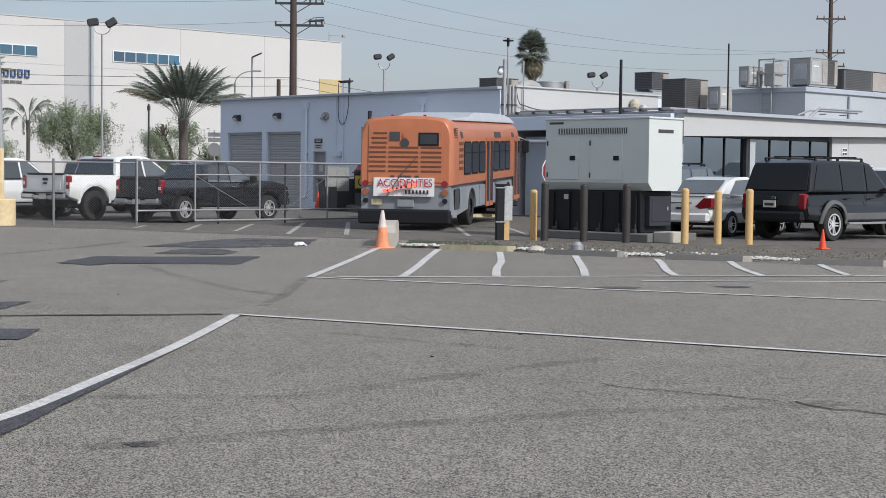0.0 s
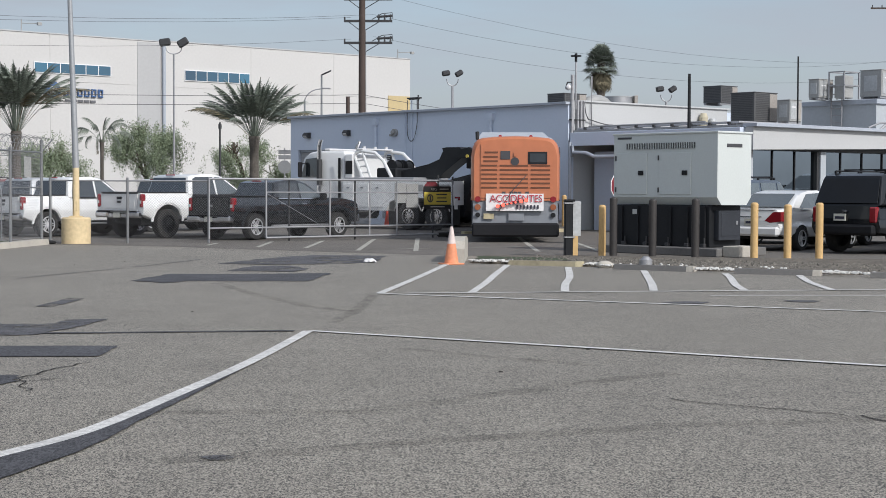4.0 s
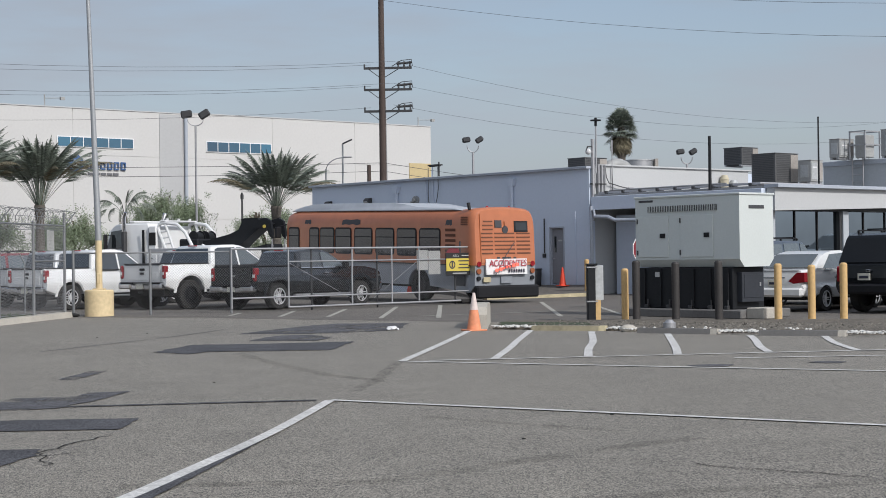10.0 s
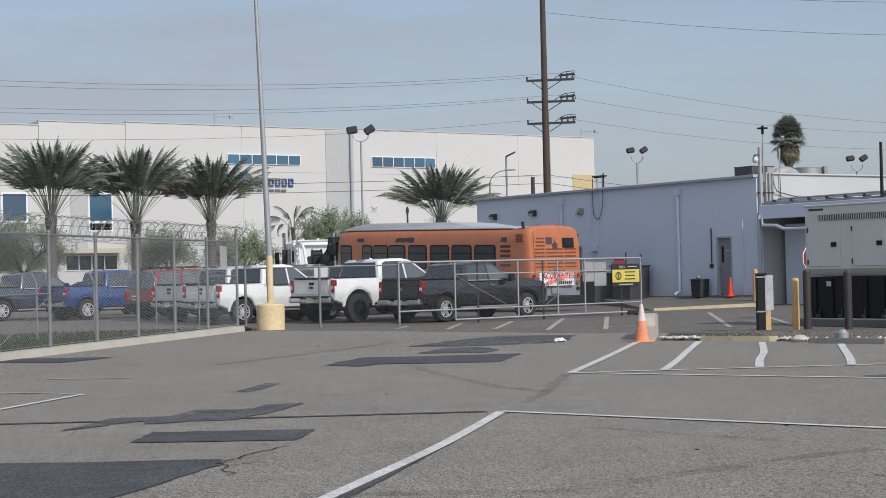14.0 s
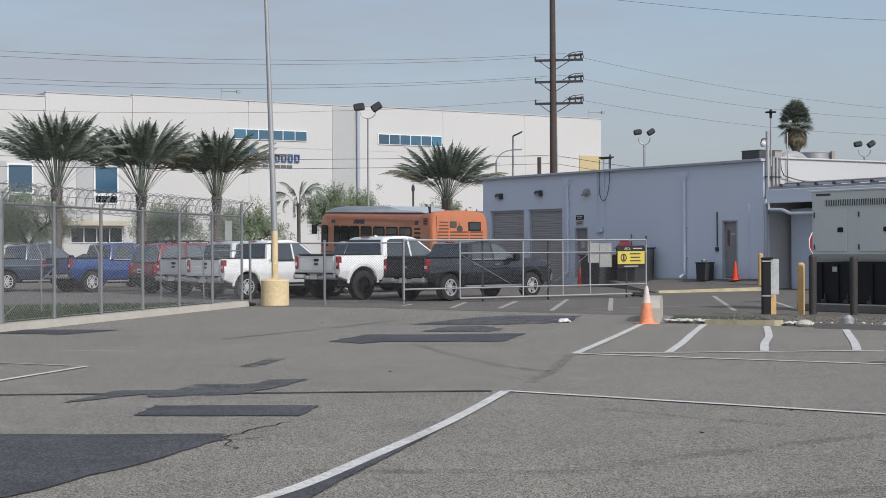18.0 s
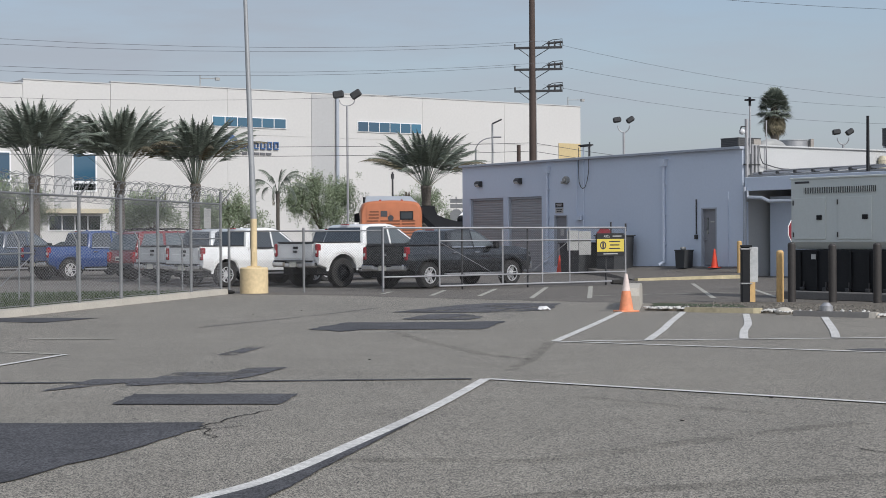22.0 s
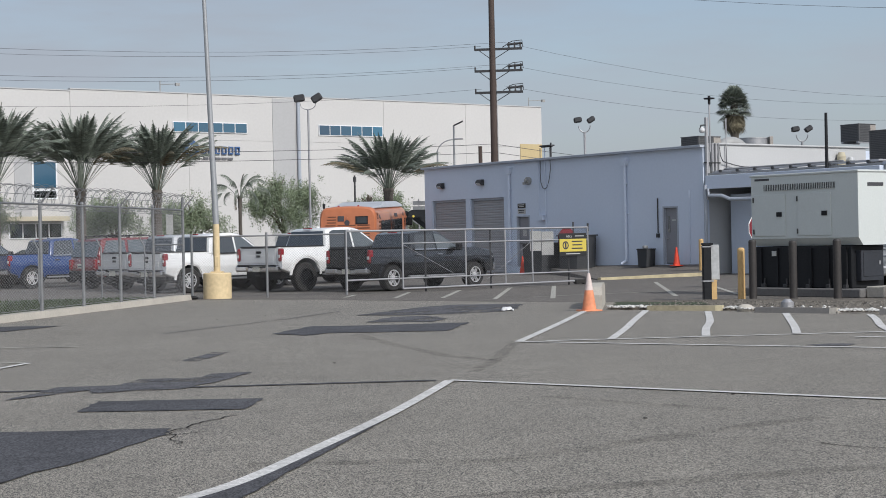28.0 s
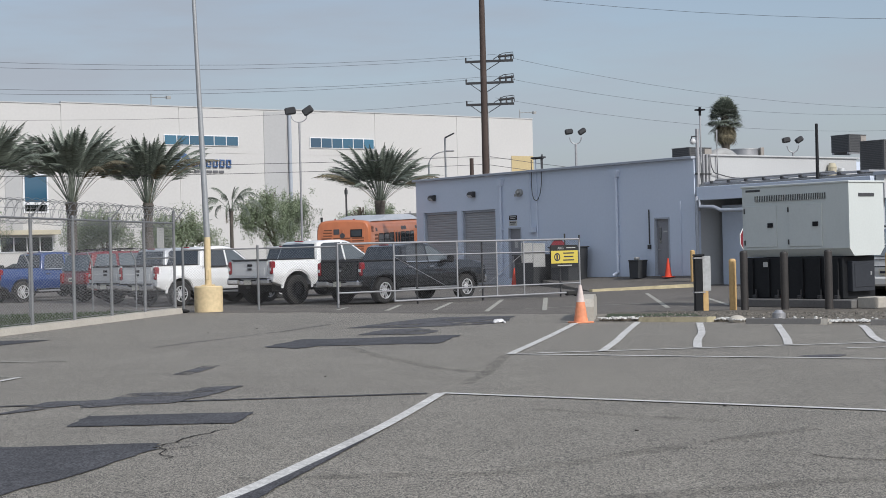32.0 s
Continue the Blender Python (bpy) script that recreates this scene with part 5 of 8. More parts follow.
def car(label, paint, m, kind="sedan", group="parked cars"):
    """A sedan or a station SUV; local x forward, origin under the middle."""
    suv = kind == "suv"
    v = thing("suv" if suv else "sedan", m, label, "car", group)
    pane = SMOKED_GLASS if paint is BLACK_PAINT else CAR_GLASS
    r = 0.38 if suv else 0.32
    hw = 0.95 if suv else 0.91
    xr, xf = (-1.42, 1.42) if suv else (-1.36, 1.36)
    zs = 0.42 if suv else 0.3
    zb = 1.1 if suv else 1.0
    zt = 1.84 if suv else 1.55
    ra = r + 0.07

    def arc(cx):
        n = 9
        return [(cx + ra * 1.06 * math.cos(math.pi * i / n), max(zs, r + ra * math.sin(math.pi * i / n) + 0.02)) for i in range(n + 1)]

    if suv:
        low = [(2.3, zs), *arc(xf), *arc(xr), (-2.36, 0.5), (-2.4, 0.8), (-2.34, zb), (1.05, zb), (1.9, 1.03), (2.3, 0.92), (2.42, 0.66)]
        cab = [(1.1, zb), (0.3, zt - 0.04), (0.0, zt), (-1.9, zt), (-2.1, zt - 0.06), (-2.33, zb)]
    else:
        low = [(2.25, zs), *arc(xf), *arc(xr), (-2.3, 0.42), (-2.4, 0.7), (-2.36, 1.06), (-1.7, 1.11), (1.1, zb), (1.9, 0.83), (2.3, 0.7), (2.38, 0.5)]
        cab = [(1.2, zb), (0.5, zt - 0.12), (0.25, zt - 0.03), (-0.1, zt), (-0.6, zt - 0.01), (-0.95, zt - 0.06), (-1.2, zt - 0.13), (-1.95, 1.07)]

    def half(x, z):
        t = max(0.0, (abs(x) - 1.7) / 0.7)
        return hw - (0.05 if suv and x < 0 else 0.12) * t * t - 0.07 * max(0.0, (z - 0.82) / 0.28) - 0.05 * max(0.0, (0.62 - z) / 0.3)

    def cabh(x, z):
        f = (z - zb) / (zt - zb)
        return (hw - 0.06) - (0.13 if suv else 0.2) * f

    bm = BM()
    crease(soften(loft(bm, low, half), 0.06), half, (0.5, 0.62, 0.82, 0.92))
    body = part("body", bm, paint, v)
    bm = BM()
    soften(loft(bm, cab, cabh), 0.07)
    cabo = part("cab", bm, paint, v)
    if suv:
        side = [[(0.9, zb + 0.05), (0.25, zt - 0.1), (0.02, zt - 0.08), (0.02, zb + 0.05)], [(-0.08, zb + 0.05), (-0.08, zt - 0.08), (-1.0, zt - 0.08), (-1.0, zb + 0.05)],
                [(-1.12, zb + 0.08), (-1.12, zt - 0.09), (-1.9, zt - 0.1), (-2.16, zb + 0.08)]]
        rear = [(-2.34, -0.82, zb + 0.06), (-2.34, 0.82, zb + 0.06), (-2.13, 0.74, zt - 0.12), (-2.13, -0.74, zt - 0.12)]
    else:
        side = [[(0.98, zb + 0.04), (0.4, zt - 0.16), (0.02, zt - 0.07), (0.02, zb + 0.04)], [(-0.06, zb + 0.04), (-0.06, zt - 0.07), (-0.8, zt - 0.1), (-1.35, zb + 0.1), (-1.3, zb + 0.04)]]
        rear = [(-1.9, -0.72, 1.12), (-1.9, 0.72, 1.12), (-1.2, 0.6, zt - 0.1), (-1.2, -0.6, zt - 0.1)]
    for s in (-1, 1):
        for pts in side:
            bm = BM()
            side_panel(bm, pts, cabh, s)
            part("side_window", bm, pane, cabo)
        for x in (-0.03, 0.98):
            bm = BM()
            side_panel(bm, [(x, zs + 0.1), (x + 0.012, zs + 0.1), (x + 0.012, zb - 0.02), (x, zb - 0.02)], half, s, 0.003)
            part("door_seam", bm, UNDER, body)
        for x in (0.15, -0.85):
            bm = BM()
            box(bm, (x, s * (half(x, zb - 0.12) + 0.02), zb - 0.12), (0.18, 0.03, 0.03), bev=0.008)
            part("door_handle", bm, paint, body)
        bm = BM()
        box(bm, (0.85, s * (hw + 0.06), zb + 0.07), (0.12, 0.18, 0.15), bev=0.03)
        part("mirror", bm, paint if not suv else BLACK_PLASTIC, v)
        bm = BM()
        if suv:
            box(bm, (-2.36, s * (hw - 0.2), zb - 0.2), (0.14, 0.2, 0.36), bev=0.03)
        else:
            q = [(s * (hw - 0.05), 1.0), (s * (hw - 0.045), 0.76), (s * (hw - 0.36), 0.72), (s * (hw - 0.5), 0.78), (s * (hw - 0.26), 1.0)]
            prism(bm, q, 0, -2.4, -2.08)
        part("tail_light", bm, TAIL_RED, v, "red tail light")
        bm = BM()
        box(bm, (2.28, s * (hw - 0.3), 0.72 if not suv else 0.86), (0.14, 0.3, 0.14), bev=0.03)
        part("headlight", bm, CLEAR_LENS, v)
    bm = BM()
    slab(bm, rear[::-1], 0.014)
    part("rear_window", bm, pane, cabo)
    bm = BM()
    slab(bm, [(cab[0][0] + 0.004, -hw + 0.14, zb + 0.02), (cab[0][0] + 0.004, hw - 0.14, zb + 0.02), (cab[1][0] + 0.04, 0.66, zt - 0.07), (cab[1][0] + 0.04, -0.66, zt - 0.07)], 0.012)
    part("windscreen", bm, pane, cabo)
    if not suv:
        bm = BM()
        box(bm, (-2.385, 0, 0.87), (0.02, 0.62, 0.03), bev=0.006)
        part("boot_trim", bm, CHROME, body)
        bm = BM()
        box(bm, (-2.36, 0, 1.045), (0.03, 1.36, 0.012))
        part("boot_seam", bm, UNDER, body)
    else:
        bm = BM()
        box(bm, (-2.415, 0, 0.98), (0.02, 0.12, 0.05), bev=0.006)
        part("emblem", bm, CHROME, body)
        for s in (-1, 1):
            for cx in (xr, xf):
                bm = BM()
                rows = []
                for i in range(13):
                    a = math.pi * i / 12
                    row = []
                    for rr, o in ((ra * 1.0, 0.0), (ra * 1.0, 0.035), (ra * 1.2, 0.03), (ra * 1.22, 0.0)):
                        x, z = cx + rr * math.cos(a), r + 0.02 + rr * math.sin(a)
                        row.append(bm.verts.new((x, s * (half(x, z) + o), z)))
                    rows.append(row)
                for p, q in zip(rows, rows[1:]):
                    for j in range(4):
                        bm.faces.new((p[j], p[(j + 1) % 4], q[(j + 1) % 4], q[j]))
                part("arch_flare", bm, HVAC_DARK, body, "grey plastic arch flare")
    bm = BM()
    box(bm, (-2.38, 0, 0.56 if suv else 0.5), (0.2, 1.6, 0.24), bev=0.05)
    bp = part("rear_bumper", bm, paint if not suv else BLACK_PLASTIC, v)
    bm = BM()
    box(bm, (-2.43, 0.0 if not suv else 0.1, 0.84 if suv else 0.74), (0.02, 0.32, 0.16))
    pl = part("plate", bm, PLATE, v)
    bm = BM()
    box(bm, (-2.443, 0.0 if not suv else 0.1, 0.83 if suv else 0.73), (0.006, 0.24, 0.06))
    part("plate_bar", bm, DARK_INK, pl)
    bm = BM()
    box(bm, (0, 0, zs + 0.1), (4.3, 1.4, 0.2))
    part("underbody", bm, UNDER, v)
    if suv:
        for s in (-1, 1):
            bm = BM()
            pipe(bm, [(0.1, s * 0.66, zt + 0.06), (-1.8, s * 0.66, zt + 0.06)], 0.02)
            for x in (0.1, -0.9, -1.8):
                box(bm, (x, s * 0.66, zt + 0.02), (0.06, 0.04, 0.08))
            part("roof_rail", bm, BLACK_PLASTIC, v)
            bm = BM()
            box(bm, (0, s * (hw + 0.03), 0.4), (1.9, 0.14, 0.05), bev=0.01)
            part("running_board", bm, GALV, v)
            bm = BM()
            box(bm, (0, s * (hw - 0.005), 0.56), (1.9, 0.04, 0.16), bev=0.015)
            part("cladding", bm, HVAC_DARK, v, "grey side cladding")
        for x in (-0.2, -1.4):
            bm = BM()
            box(bm, (x, 0, zt + 0.09), (0.06, 1.4, 0.03))
            part("roof_bar", bm, BLACK_PLASTIC, v)
    for cx in (xr, xf):
        for s in (-1, 1):
            wheel(v, cx, s * (hw - 0.11), r, 0.22, ALLOY, spokes=5, rim=0.66)
    return v


def parked(x, y, heading):
    return pose(x, y, 0.004, 0, 0, heading)


HEAD = 45.5


def from_rear_hub(x, y, heading, wb, half):
    """Middle of the vehicle, from the ground point of its rear right wheel."""
    a = radians(heading)
    return x + wb * math.cos(a) - half * math.sin(a), y + wb * math.sin(a) + half * math.cos(a)


px_, py_ = from_rear_hub(-0.69, 47.75, HEAD, 1.82, 0.95)
pickup("charcoal crew-cab pickup parked behind the gate", CHARCOAL_PAINT, parked(px_, py_, HEAD), cab_h=0.57)
px_, py_ = from_rear_hub(-3.44, 49.3, HEAD, 1.97, 1.0)
pickup("white lifted crew-cab pickup with black wheels", WHITE_PAINT, parked(px_, py_, HEAD), 1.08, 0.1, BLACK_STEEL, 0.455, chrome_bumper=True)
px_, py_ = from_rear_hub(-7.18, 50.3, HEAD, 1.82, 0.95)
pickup("white crew-cab pickup parked beside the lamp post", WHITE_PAINT, parked(px_, py_, HEAD))
pickup("silver-white pickup parked behind the fence", SILVER_PAINT, parked(-8.2, 55.5, HEAD))
car("dark red station car parked behind the fence", RED_PAINT, parked(-10.3, 58.9, HEAD), "suv")
pickup("bright blue pickup parked behind the fence", BLUE_PAINT, parked(-13.9, 62.0, HEAD))
car("white sedan parked beyond the blue pickup", WHITE_PAINT, parked(-15.3, 67.5, HEAD), "sedan")
pickup("dark steel-blue pickup parked behind the fence", NAVY_PAINT, parked(-17.6, 63.5, HEAD))
pickup("white pickup parked in the far row", WHITE_PAINT, parked(-3.9, 58.5, HEAD))
car("white station car parked at the far end", WHITE_PAINT, parked(-21.5, 67.0, HEAD), "suv")
# cars beside the office
ROW = 46.0
px_, py_ = from_rear_hub(15.1, 37.3, 35.0, 1.55, 0.88)
car("black station car with roof rails by the bollards", BLACK_PAINT, parked(px_, py_, 35.0) @ Matrix.Diagonal((1.09, 1.09, 1.07, 1)), "suv", "cars by the office")
px_, py_ = from_rear_hub(13.3, 39.6, 43.0, 1.36, 0.79)
car("white sedan parked behind the yellow bollards", WHITE_PAINT, parked(px_, py_, 43.0), "sedan", "cars by the office")
car("blue-grey station car parked behind the generator", NAVY_PAINT, parked(13.7, 45.0, ROW), "suv", "cars by the office")
car("dark sedan parked by the office", CHARCOAL_PAINT, parked(16.9, 45.0, ROW), "sedan", "cars by the office")
pickup("white pickup parked by the office windows", WHITE_PAINT, parked(19.0, 43.4, ROW), group="cars by the office")
pickup("white lifted pickup facing the office row", WHITE_PAINT, parked(27.9, 55.4, 226.0), 1.1, 0.36, ALLOY, 0.44, group="cars by the office")
pickup("dark pickup parked at the office end", CHARCOAL_PAINT, parked(24.2, 46.0, ROW), group="cars by the office")


# ---- the damaged orange bus, towed by its front ----
def make_bus():
    """Local x forward, origin on the ground under the rear face."""
    v = thing("city_bus", pose(0, 0, 0), "orange city bus with silver skirt, towed with its front lifted", "bus")
    L, hw = 12.0, 1.3
    zk, zt = 1.22, 2.98
    xr, xf, r = 3.05, 9.35, 0.5

    def arc(cx, up=False):
        n = 9
        return [(cx + 0.62 * math.cos(math.pi * i / n), max(0.34, r + 0.58 * math.sin(math.pi * i / n))) for i in range(n + 1)]

    low = [(L - 0.15, 0.34), *arc(xf), *arc(xr), (0.28, 0.34), (0.06, 0.55), (0.04, zk), (L - 0.02, zk), (L, 0.6)]
    bm = BM()
    loft(bm, low, lambda x, z: hw - 0.02 - 0.15 * max(0.0, (x - 11.2) / 0.8) ** 2 - 0.06 * max(0.0, (0.3 - x) / 0.3))
    skirt = part("skirt", bm, BUS_GREY, v, "silver-grey lower body")
    # upper body: rounded cross-section, drawn in slightly at both ends
    sec = [(-hw, zk), (-hw, 2.5), (-hw + 0.035, 2.7), (-hw + 0.09, 2.84), (-hw + 0.18, 2.94), (-hw + 0.32, 2.99), (-hw + 0.7, 3.03), (0, 3.05), (hw - 0.7, 3.03), (hw - 0.32, 2.99), (hw - 0.18, 2.94), (hw - 0.09, 2.84), (hw - 0.035, 2.7), (hw, 2.5), (hw, zk)]
    stations = [(0.0, 0.93, -0.03), (0.05, 0.965, 0.02), (0.16, 0.988, 0.05), (0.35, 1.0, 0.05), (0.7, 1.0, 0.035), (1.3, 1.0, 0.0), (11.0, 1.0, 0.0), (11.45, 0.985, -0.02), (11.75, 0.945, -0.07), (11.92, 0.89, -0.14), (12.05, 0.8, -0.26)]
    bm = BM()
    rings = []
    for x, k, dz in stations:
        rings.append([bm.verts.new((x + (0.14 * (z - zk) / 1.8 if x < 0.3 else (-0.25 * (z - zk) / 1.8 if x > 11.8 else 0)), y * k, z + (dz if z > 2.6 else 0))) for y, z in sec])
    for p, q in zip(rings, rings[1:]):
        for j in range(len(sec)):
            k = (j + 1) % len(sec)
            bm.faces.new((p[j], p[k], q[k], q[j]))
    bm.faces.new(rings[0])
    bm.faces.new(rings[-1][::-1])
    up = part("upper_body", bm, BUS_ORANGE, v, "faded orange upper body")
    bm = BM()
    pod = [(0.9, 2.98), (1.3, 3.06), (3.4, 3.1), (3.9, 3.16), (4.4, 3.22), (5.2, 3.26), (9.4, 3.27), (10.2, 3.24), (10.8, 3.17), (11.3, 3.06), (11.6, 2.98)]
    loft(bm, pod, lambda x, z: 1.14 - 0.2 * max(0.0, (z - 3.0) / 0.32))
    soften(bm, 0.12)
    rp = part("roof_pod", bm, BUS_ROOF, v, "grey roof fairing")
    for s in (-1, 1):
        for x in np.linspace(5.2, 9.6, 5):
            bm = BM()
            box(bm, (x, s * 0.9, 3.17), (0.12, 0.05, 0.05), ry=20)
            part("clip", bm, DARK_METAL, rp)
    # rear face: cap, louvres, window, covers
    def rear_x(z):
        return 0.14 * (z - zk) / 1.8 - 0.004

    def rear_plate(name, y0, y1, z0, z1, mat, t=0.02, label=""):
        bm = BM()
        slab(bm, [(rear_x(z0), y0, z0), (rear_x(z0), y1, z0), (rear_x(z1), y1, z1), (rear_x(z1), y0, z1)][::-1], t)
        ob = part(name, bm, mat, v, label)
        if (ob.data.vertices[4].co - ob.data.vertices[0].co).x > 0:
            ob.location.x = -t
        return ob

    hatch = rear_plate("engine_hatch", -1.02, 1.02, 1.3, 2.86, BUS_ORANGE, 0.025, "orange engine hatch")
    for i in range(9):
        z = 2.6 - 0.128 * i
        if i < 3:
            rear_plate("louvre_slot", 0.52, 0.9 if i < 1 else 0.94, z, z + 0.045, SLOT, 0.04)
        else:
            rear_plate("louvre_slot", 0.54, 1.0, z, z + 0.045, SLOT, 0.04)
            rear_plate("louvre_slot", -0.36, 0.46, z, z + 0.045, SLOT, 0.04)
            rear_plate("louvre_slot", -1.0, -0.44, z, z + 0.045, SLOT, 0.04)
    for y in (-0.12, 0.0, 0.12, 0.34, -0.34):
        rear_plate("hatch_vent", y - 0.05, y + 0.05, 1.42, 1.48, GRILL_DARK, 0.05)
    rear_plate("rear_window", -0.92, -0.36, 2.28, 2.64, BLACK_PLASTIC, 0.04, "small black-framed rear window")
    rear_plate("rear_pane", -0.87, -0.41, 2.33, 2.59, BUS_GLASS, 0.05)
    rear_plate("cover_panel", 0.16, 0.44, 2.42, 2.66, GRILL_DARK, 0.05, "dark painted-over panel")
    bm = BM()
    tube(bm, (rear_x(2.36) - 0.0, 0.02, 2.36), (rear_x(2.36) - 0.05, 0.02, 2.36), 0.12, seg=18)
    part("round_vent", bm, GRILL_DARK, v)
    rear_plate("spigot", -0.02, 0.05, 2.5, 2.62, BUS_ORANGE, 0.07)
    # banner advertisement
    ban = rear_plate("banner", -0.82, 0.86, 0.92, 1.42, BANNER, 0.05, "white and red advertising banner")
    tx = lettering("ACCIDENTES", 0.3, 0.004, RED_INK, v, Matrix.Translation((rear_x(1.27) - 0.085, -0.02, 1.275)) @ Euler((radians(90), 0, radians(-90))).to_matrix().to_4x4() @ Matrix.Diagonal((0.86, 1.0, 1, 1)))
    for i in range(7):
        bm = BM()
        box(bm, (-0.105, -0.05 - 0.1 * i, 1.04), (0.012, 0.05, 0.11))
        part("number_bar", bm, DARK_INK, v)
    # tow light bar: a sloping row of lamps
    bar = part("tow_light_bar", box(BM(), (-0.14, 0.12, 1.15), (0.04, 0.9, 0.05), rx=-12), DARK_METAL, v, "leaning bar of red tow lamps")
    for i, y in enumerate((0.62, 0.46, 0.34, 0.22, 0.1, -0.06, -0.2)):
        bm = BM()
        y -= 0.1
        z = 1.15 - 0.21 * (y - 0.12)
        rr = 0.055 if i in (0, 1, 5, 6) else 0.03
        tube(bm, (-0.15, y, z), (-0.2, y, z), rr, seg=12)
        part("lamp", bm, TOW_LAMP, bar)
    for s in (-1, 1):
        for z, mt in ((1.26, TAIL_RED), (1.03, AMBER), (0.8, BLACK_STEEL)):
            bm = BM()
            tube(bm, (0.06, s * 1.1, z), (-0.01, s * 1.1, z), 0.088 if z > 1 else 0.07, seg=14)
            part("tail_lamp", bm, mt, v)
        bm = BM()
        tube(bm, (0.5, s * 0.45, 3.02), (0.42, s * 0.45, 3.1), 0.05)
        part("marker_lamp", bm, TAIL_RED, v)
    bm = BM()
    box(bm, (-0.03, 0, 0.37), (0.26, 2.54, 0.4), bev=0.05)
    part("rear_bumper", bm, BLACK_PLASTIC, v, "black rubber bumper")
    bm = BM()
    box(bm, (0.02, -0.02, 0.74), (0.06, 0.46, 0.22), bev=0.01)
    part("plate_panel", bm, BUS_GREY, v)
    bm = BM()
    box(bm, (-0.005, 0.78, 0.76), (0.02, 0.3, 0.16), bev=0.004)
    part("plate", bm, YELLOW_CURB, v)
    bm = BM()
    tube(bm, (0.5, 1.12, 3.0), (0.55, 1.12, 3.22), 0.05, 0.06)
    part("exhaust_pipe", bm, BLACK_STEEL, v)
    bm = BM()
    pipe(bm, [(-0.04, -0.3, 1.95), (-0.08, 0.1, 1.5), (-0.08, 0.5, 0.9)], 0.012, 5)
    part("tow_cable", bm, CABLE, v)
    for s in (-1, 1):
        # side windows: a row of panes with frames
        xs = [(1.85, 2.98), (3.2, 4.3), (4.52, 5.6), (5.86, 6.94), (7.2, 8.2), (8.32, 9.24), (9.36, 9.98), (10.75, 11.45)] if s > 0 else [(1.7, 2.7), (2.84, 3.84), (3.98, 4.96), (6.42, 7.36), (7.5, 8.44), (8.58, 9.5)]
        for a, c in xs:
            bm = BM()
            z0, z1, c0 = 1.5, 2.37, 0.09

            def rounded(e):
                cs = [(a + c0, z0 + c0, 180), (c - c0, z0 + c0, 270), (c - c0, z1 - c0, 0), (a + c0, z1 - c0, 90)]
                return [(x + (c0 + e) * math.cos(radians(w + o)), z + (c0 + e) * math.sin(radians(w + o))) for x, z, w in cs for o in (0, 30, 60, 90)]

            side_panel(bm, rounded(0.035), lambda x, z: hw, s, 0.012)
            w = part("side_window", bm, BLACK_PLASTIC, up, "dark bus window in a black surround")
            bm = BM()
            side_panel(bm, rounded(-0.02), lambda x, z: hw, s, 0.02)
            part("window_pane", bm, BUS_GLASS, w)
            bm = BM()
            side_panel(bm, [(a, 2.07), (c, 2.07), (c, 2.1), (a, 2.1)], lambda x, z: hw, s, 0.024)
            part("transom_bar", bm, BLACK_PLASTIC, w)
        for i in range(5):
            bm = BM()
            z = 1.62 + 0.17 * i
            side_panel(bm, [(1.0, z), (1.55, z), (1.55, z + 0.09), (1.0, z + 0.09)], lambda x, zz: hw, s, 0.01)
            part("side_louvre", bm, SLOT, up)
        def flank(x, z):
            return hw - 0.035 * max(0.0, (z - 2.5) / 0.2)

        for a, c, z0, z1 in ((1.2, 1.55, 2.5, 2.68), (6.6, 7.8, 2.5, 2.69), (9.9, 10.35, 2.52, 2.68)):
            bm = BM()
            m = (c - a) / 5
            q = [(a, z0 + 0.02), (a + m, z0 - 0.015), (a + 2 * m, z0 + 0.025), (a + 3 * m, z0 - 0.005), (a + 4 * m, z0 + 0.02), (c, z0 - 0.01), (c - 0.02, z1 - 0.03), (a + 4 * m, z1), (a + 2.6 * m, z1 - 0.02), (a + m, z1 + 0.005), (a + 0.03, z1 - 0.02)]
            side_panel(bm, q, flank, s, 0.006)
            part("painted_over_panel", bm, GRILL_DARK, up)
        bm = BM()
        for i in range(5):
            side_panel(bm, [(0.35, 2.5 + 0.06 * i), (0.72, 2.5 + 0.06 * i), (0.72, 2.535 + 0.06 * i), (0.35, 2.535 + 0.06 * i)], lambda x, z: hw - 0.005, s, 0.012)
        part("corner_louvre", bm, SLOT, up)
        bm = BM()
        side_panel(bm, [(0.2, zk - 0.02), (11.6, zk - 0.02), (11.6, zk + 0.015), (0.2, zk + 0.015)], lambda x, z: hw, s, 0.012)
        part("rub_rail", bm, DARK_METAL, skirt)
        for a, c in ((0.5, 1.1), (1.2, 2.2), (4.2, 5.4), (5.6, 6.8), (7.0, 8.3)):
            bm = BM()
            side_panel(bm, [(a, 0.55), (c, 0.55), (c, 1.12), (a, 1.12)], lambda x, z: hw - 0.02, s, 0.006)
            part("skirt_panel", bm, BUS_GREY if a > 0.6 else GRILL_DARK, skirt)
        if s < 0:
            for a in (5.1, 5.72, 10.3, 10.92):
                bm = BM()
                side_panel(bm, [(a, 0.45), (a + 0.56, 0.45), (a + 0.56, 2.5), (a, 2.5)], lambda x, z: hw, s, 0.02)
                dr = part("door_leaf", bm, BUS_ORANGE, v)
                bm = BM()
                side_panel(bm, [(a + 0.07, 0.6), (a + 0.49, 0.6), (a + 0.49, 2.4), (a + 0.07, 2.4)], lambda x, z: hw + 0.02, s, 0.006)
                part("door_pane", bm, BUS_GLASS, dr)
        bm = BM()
        box(bm, (12.1, s * 1.42, 2.2), (0.14, 0.24, 0.42), bev=0.03)
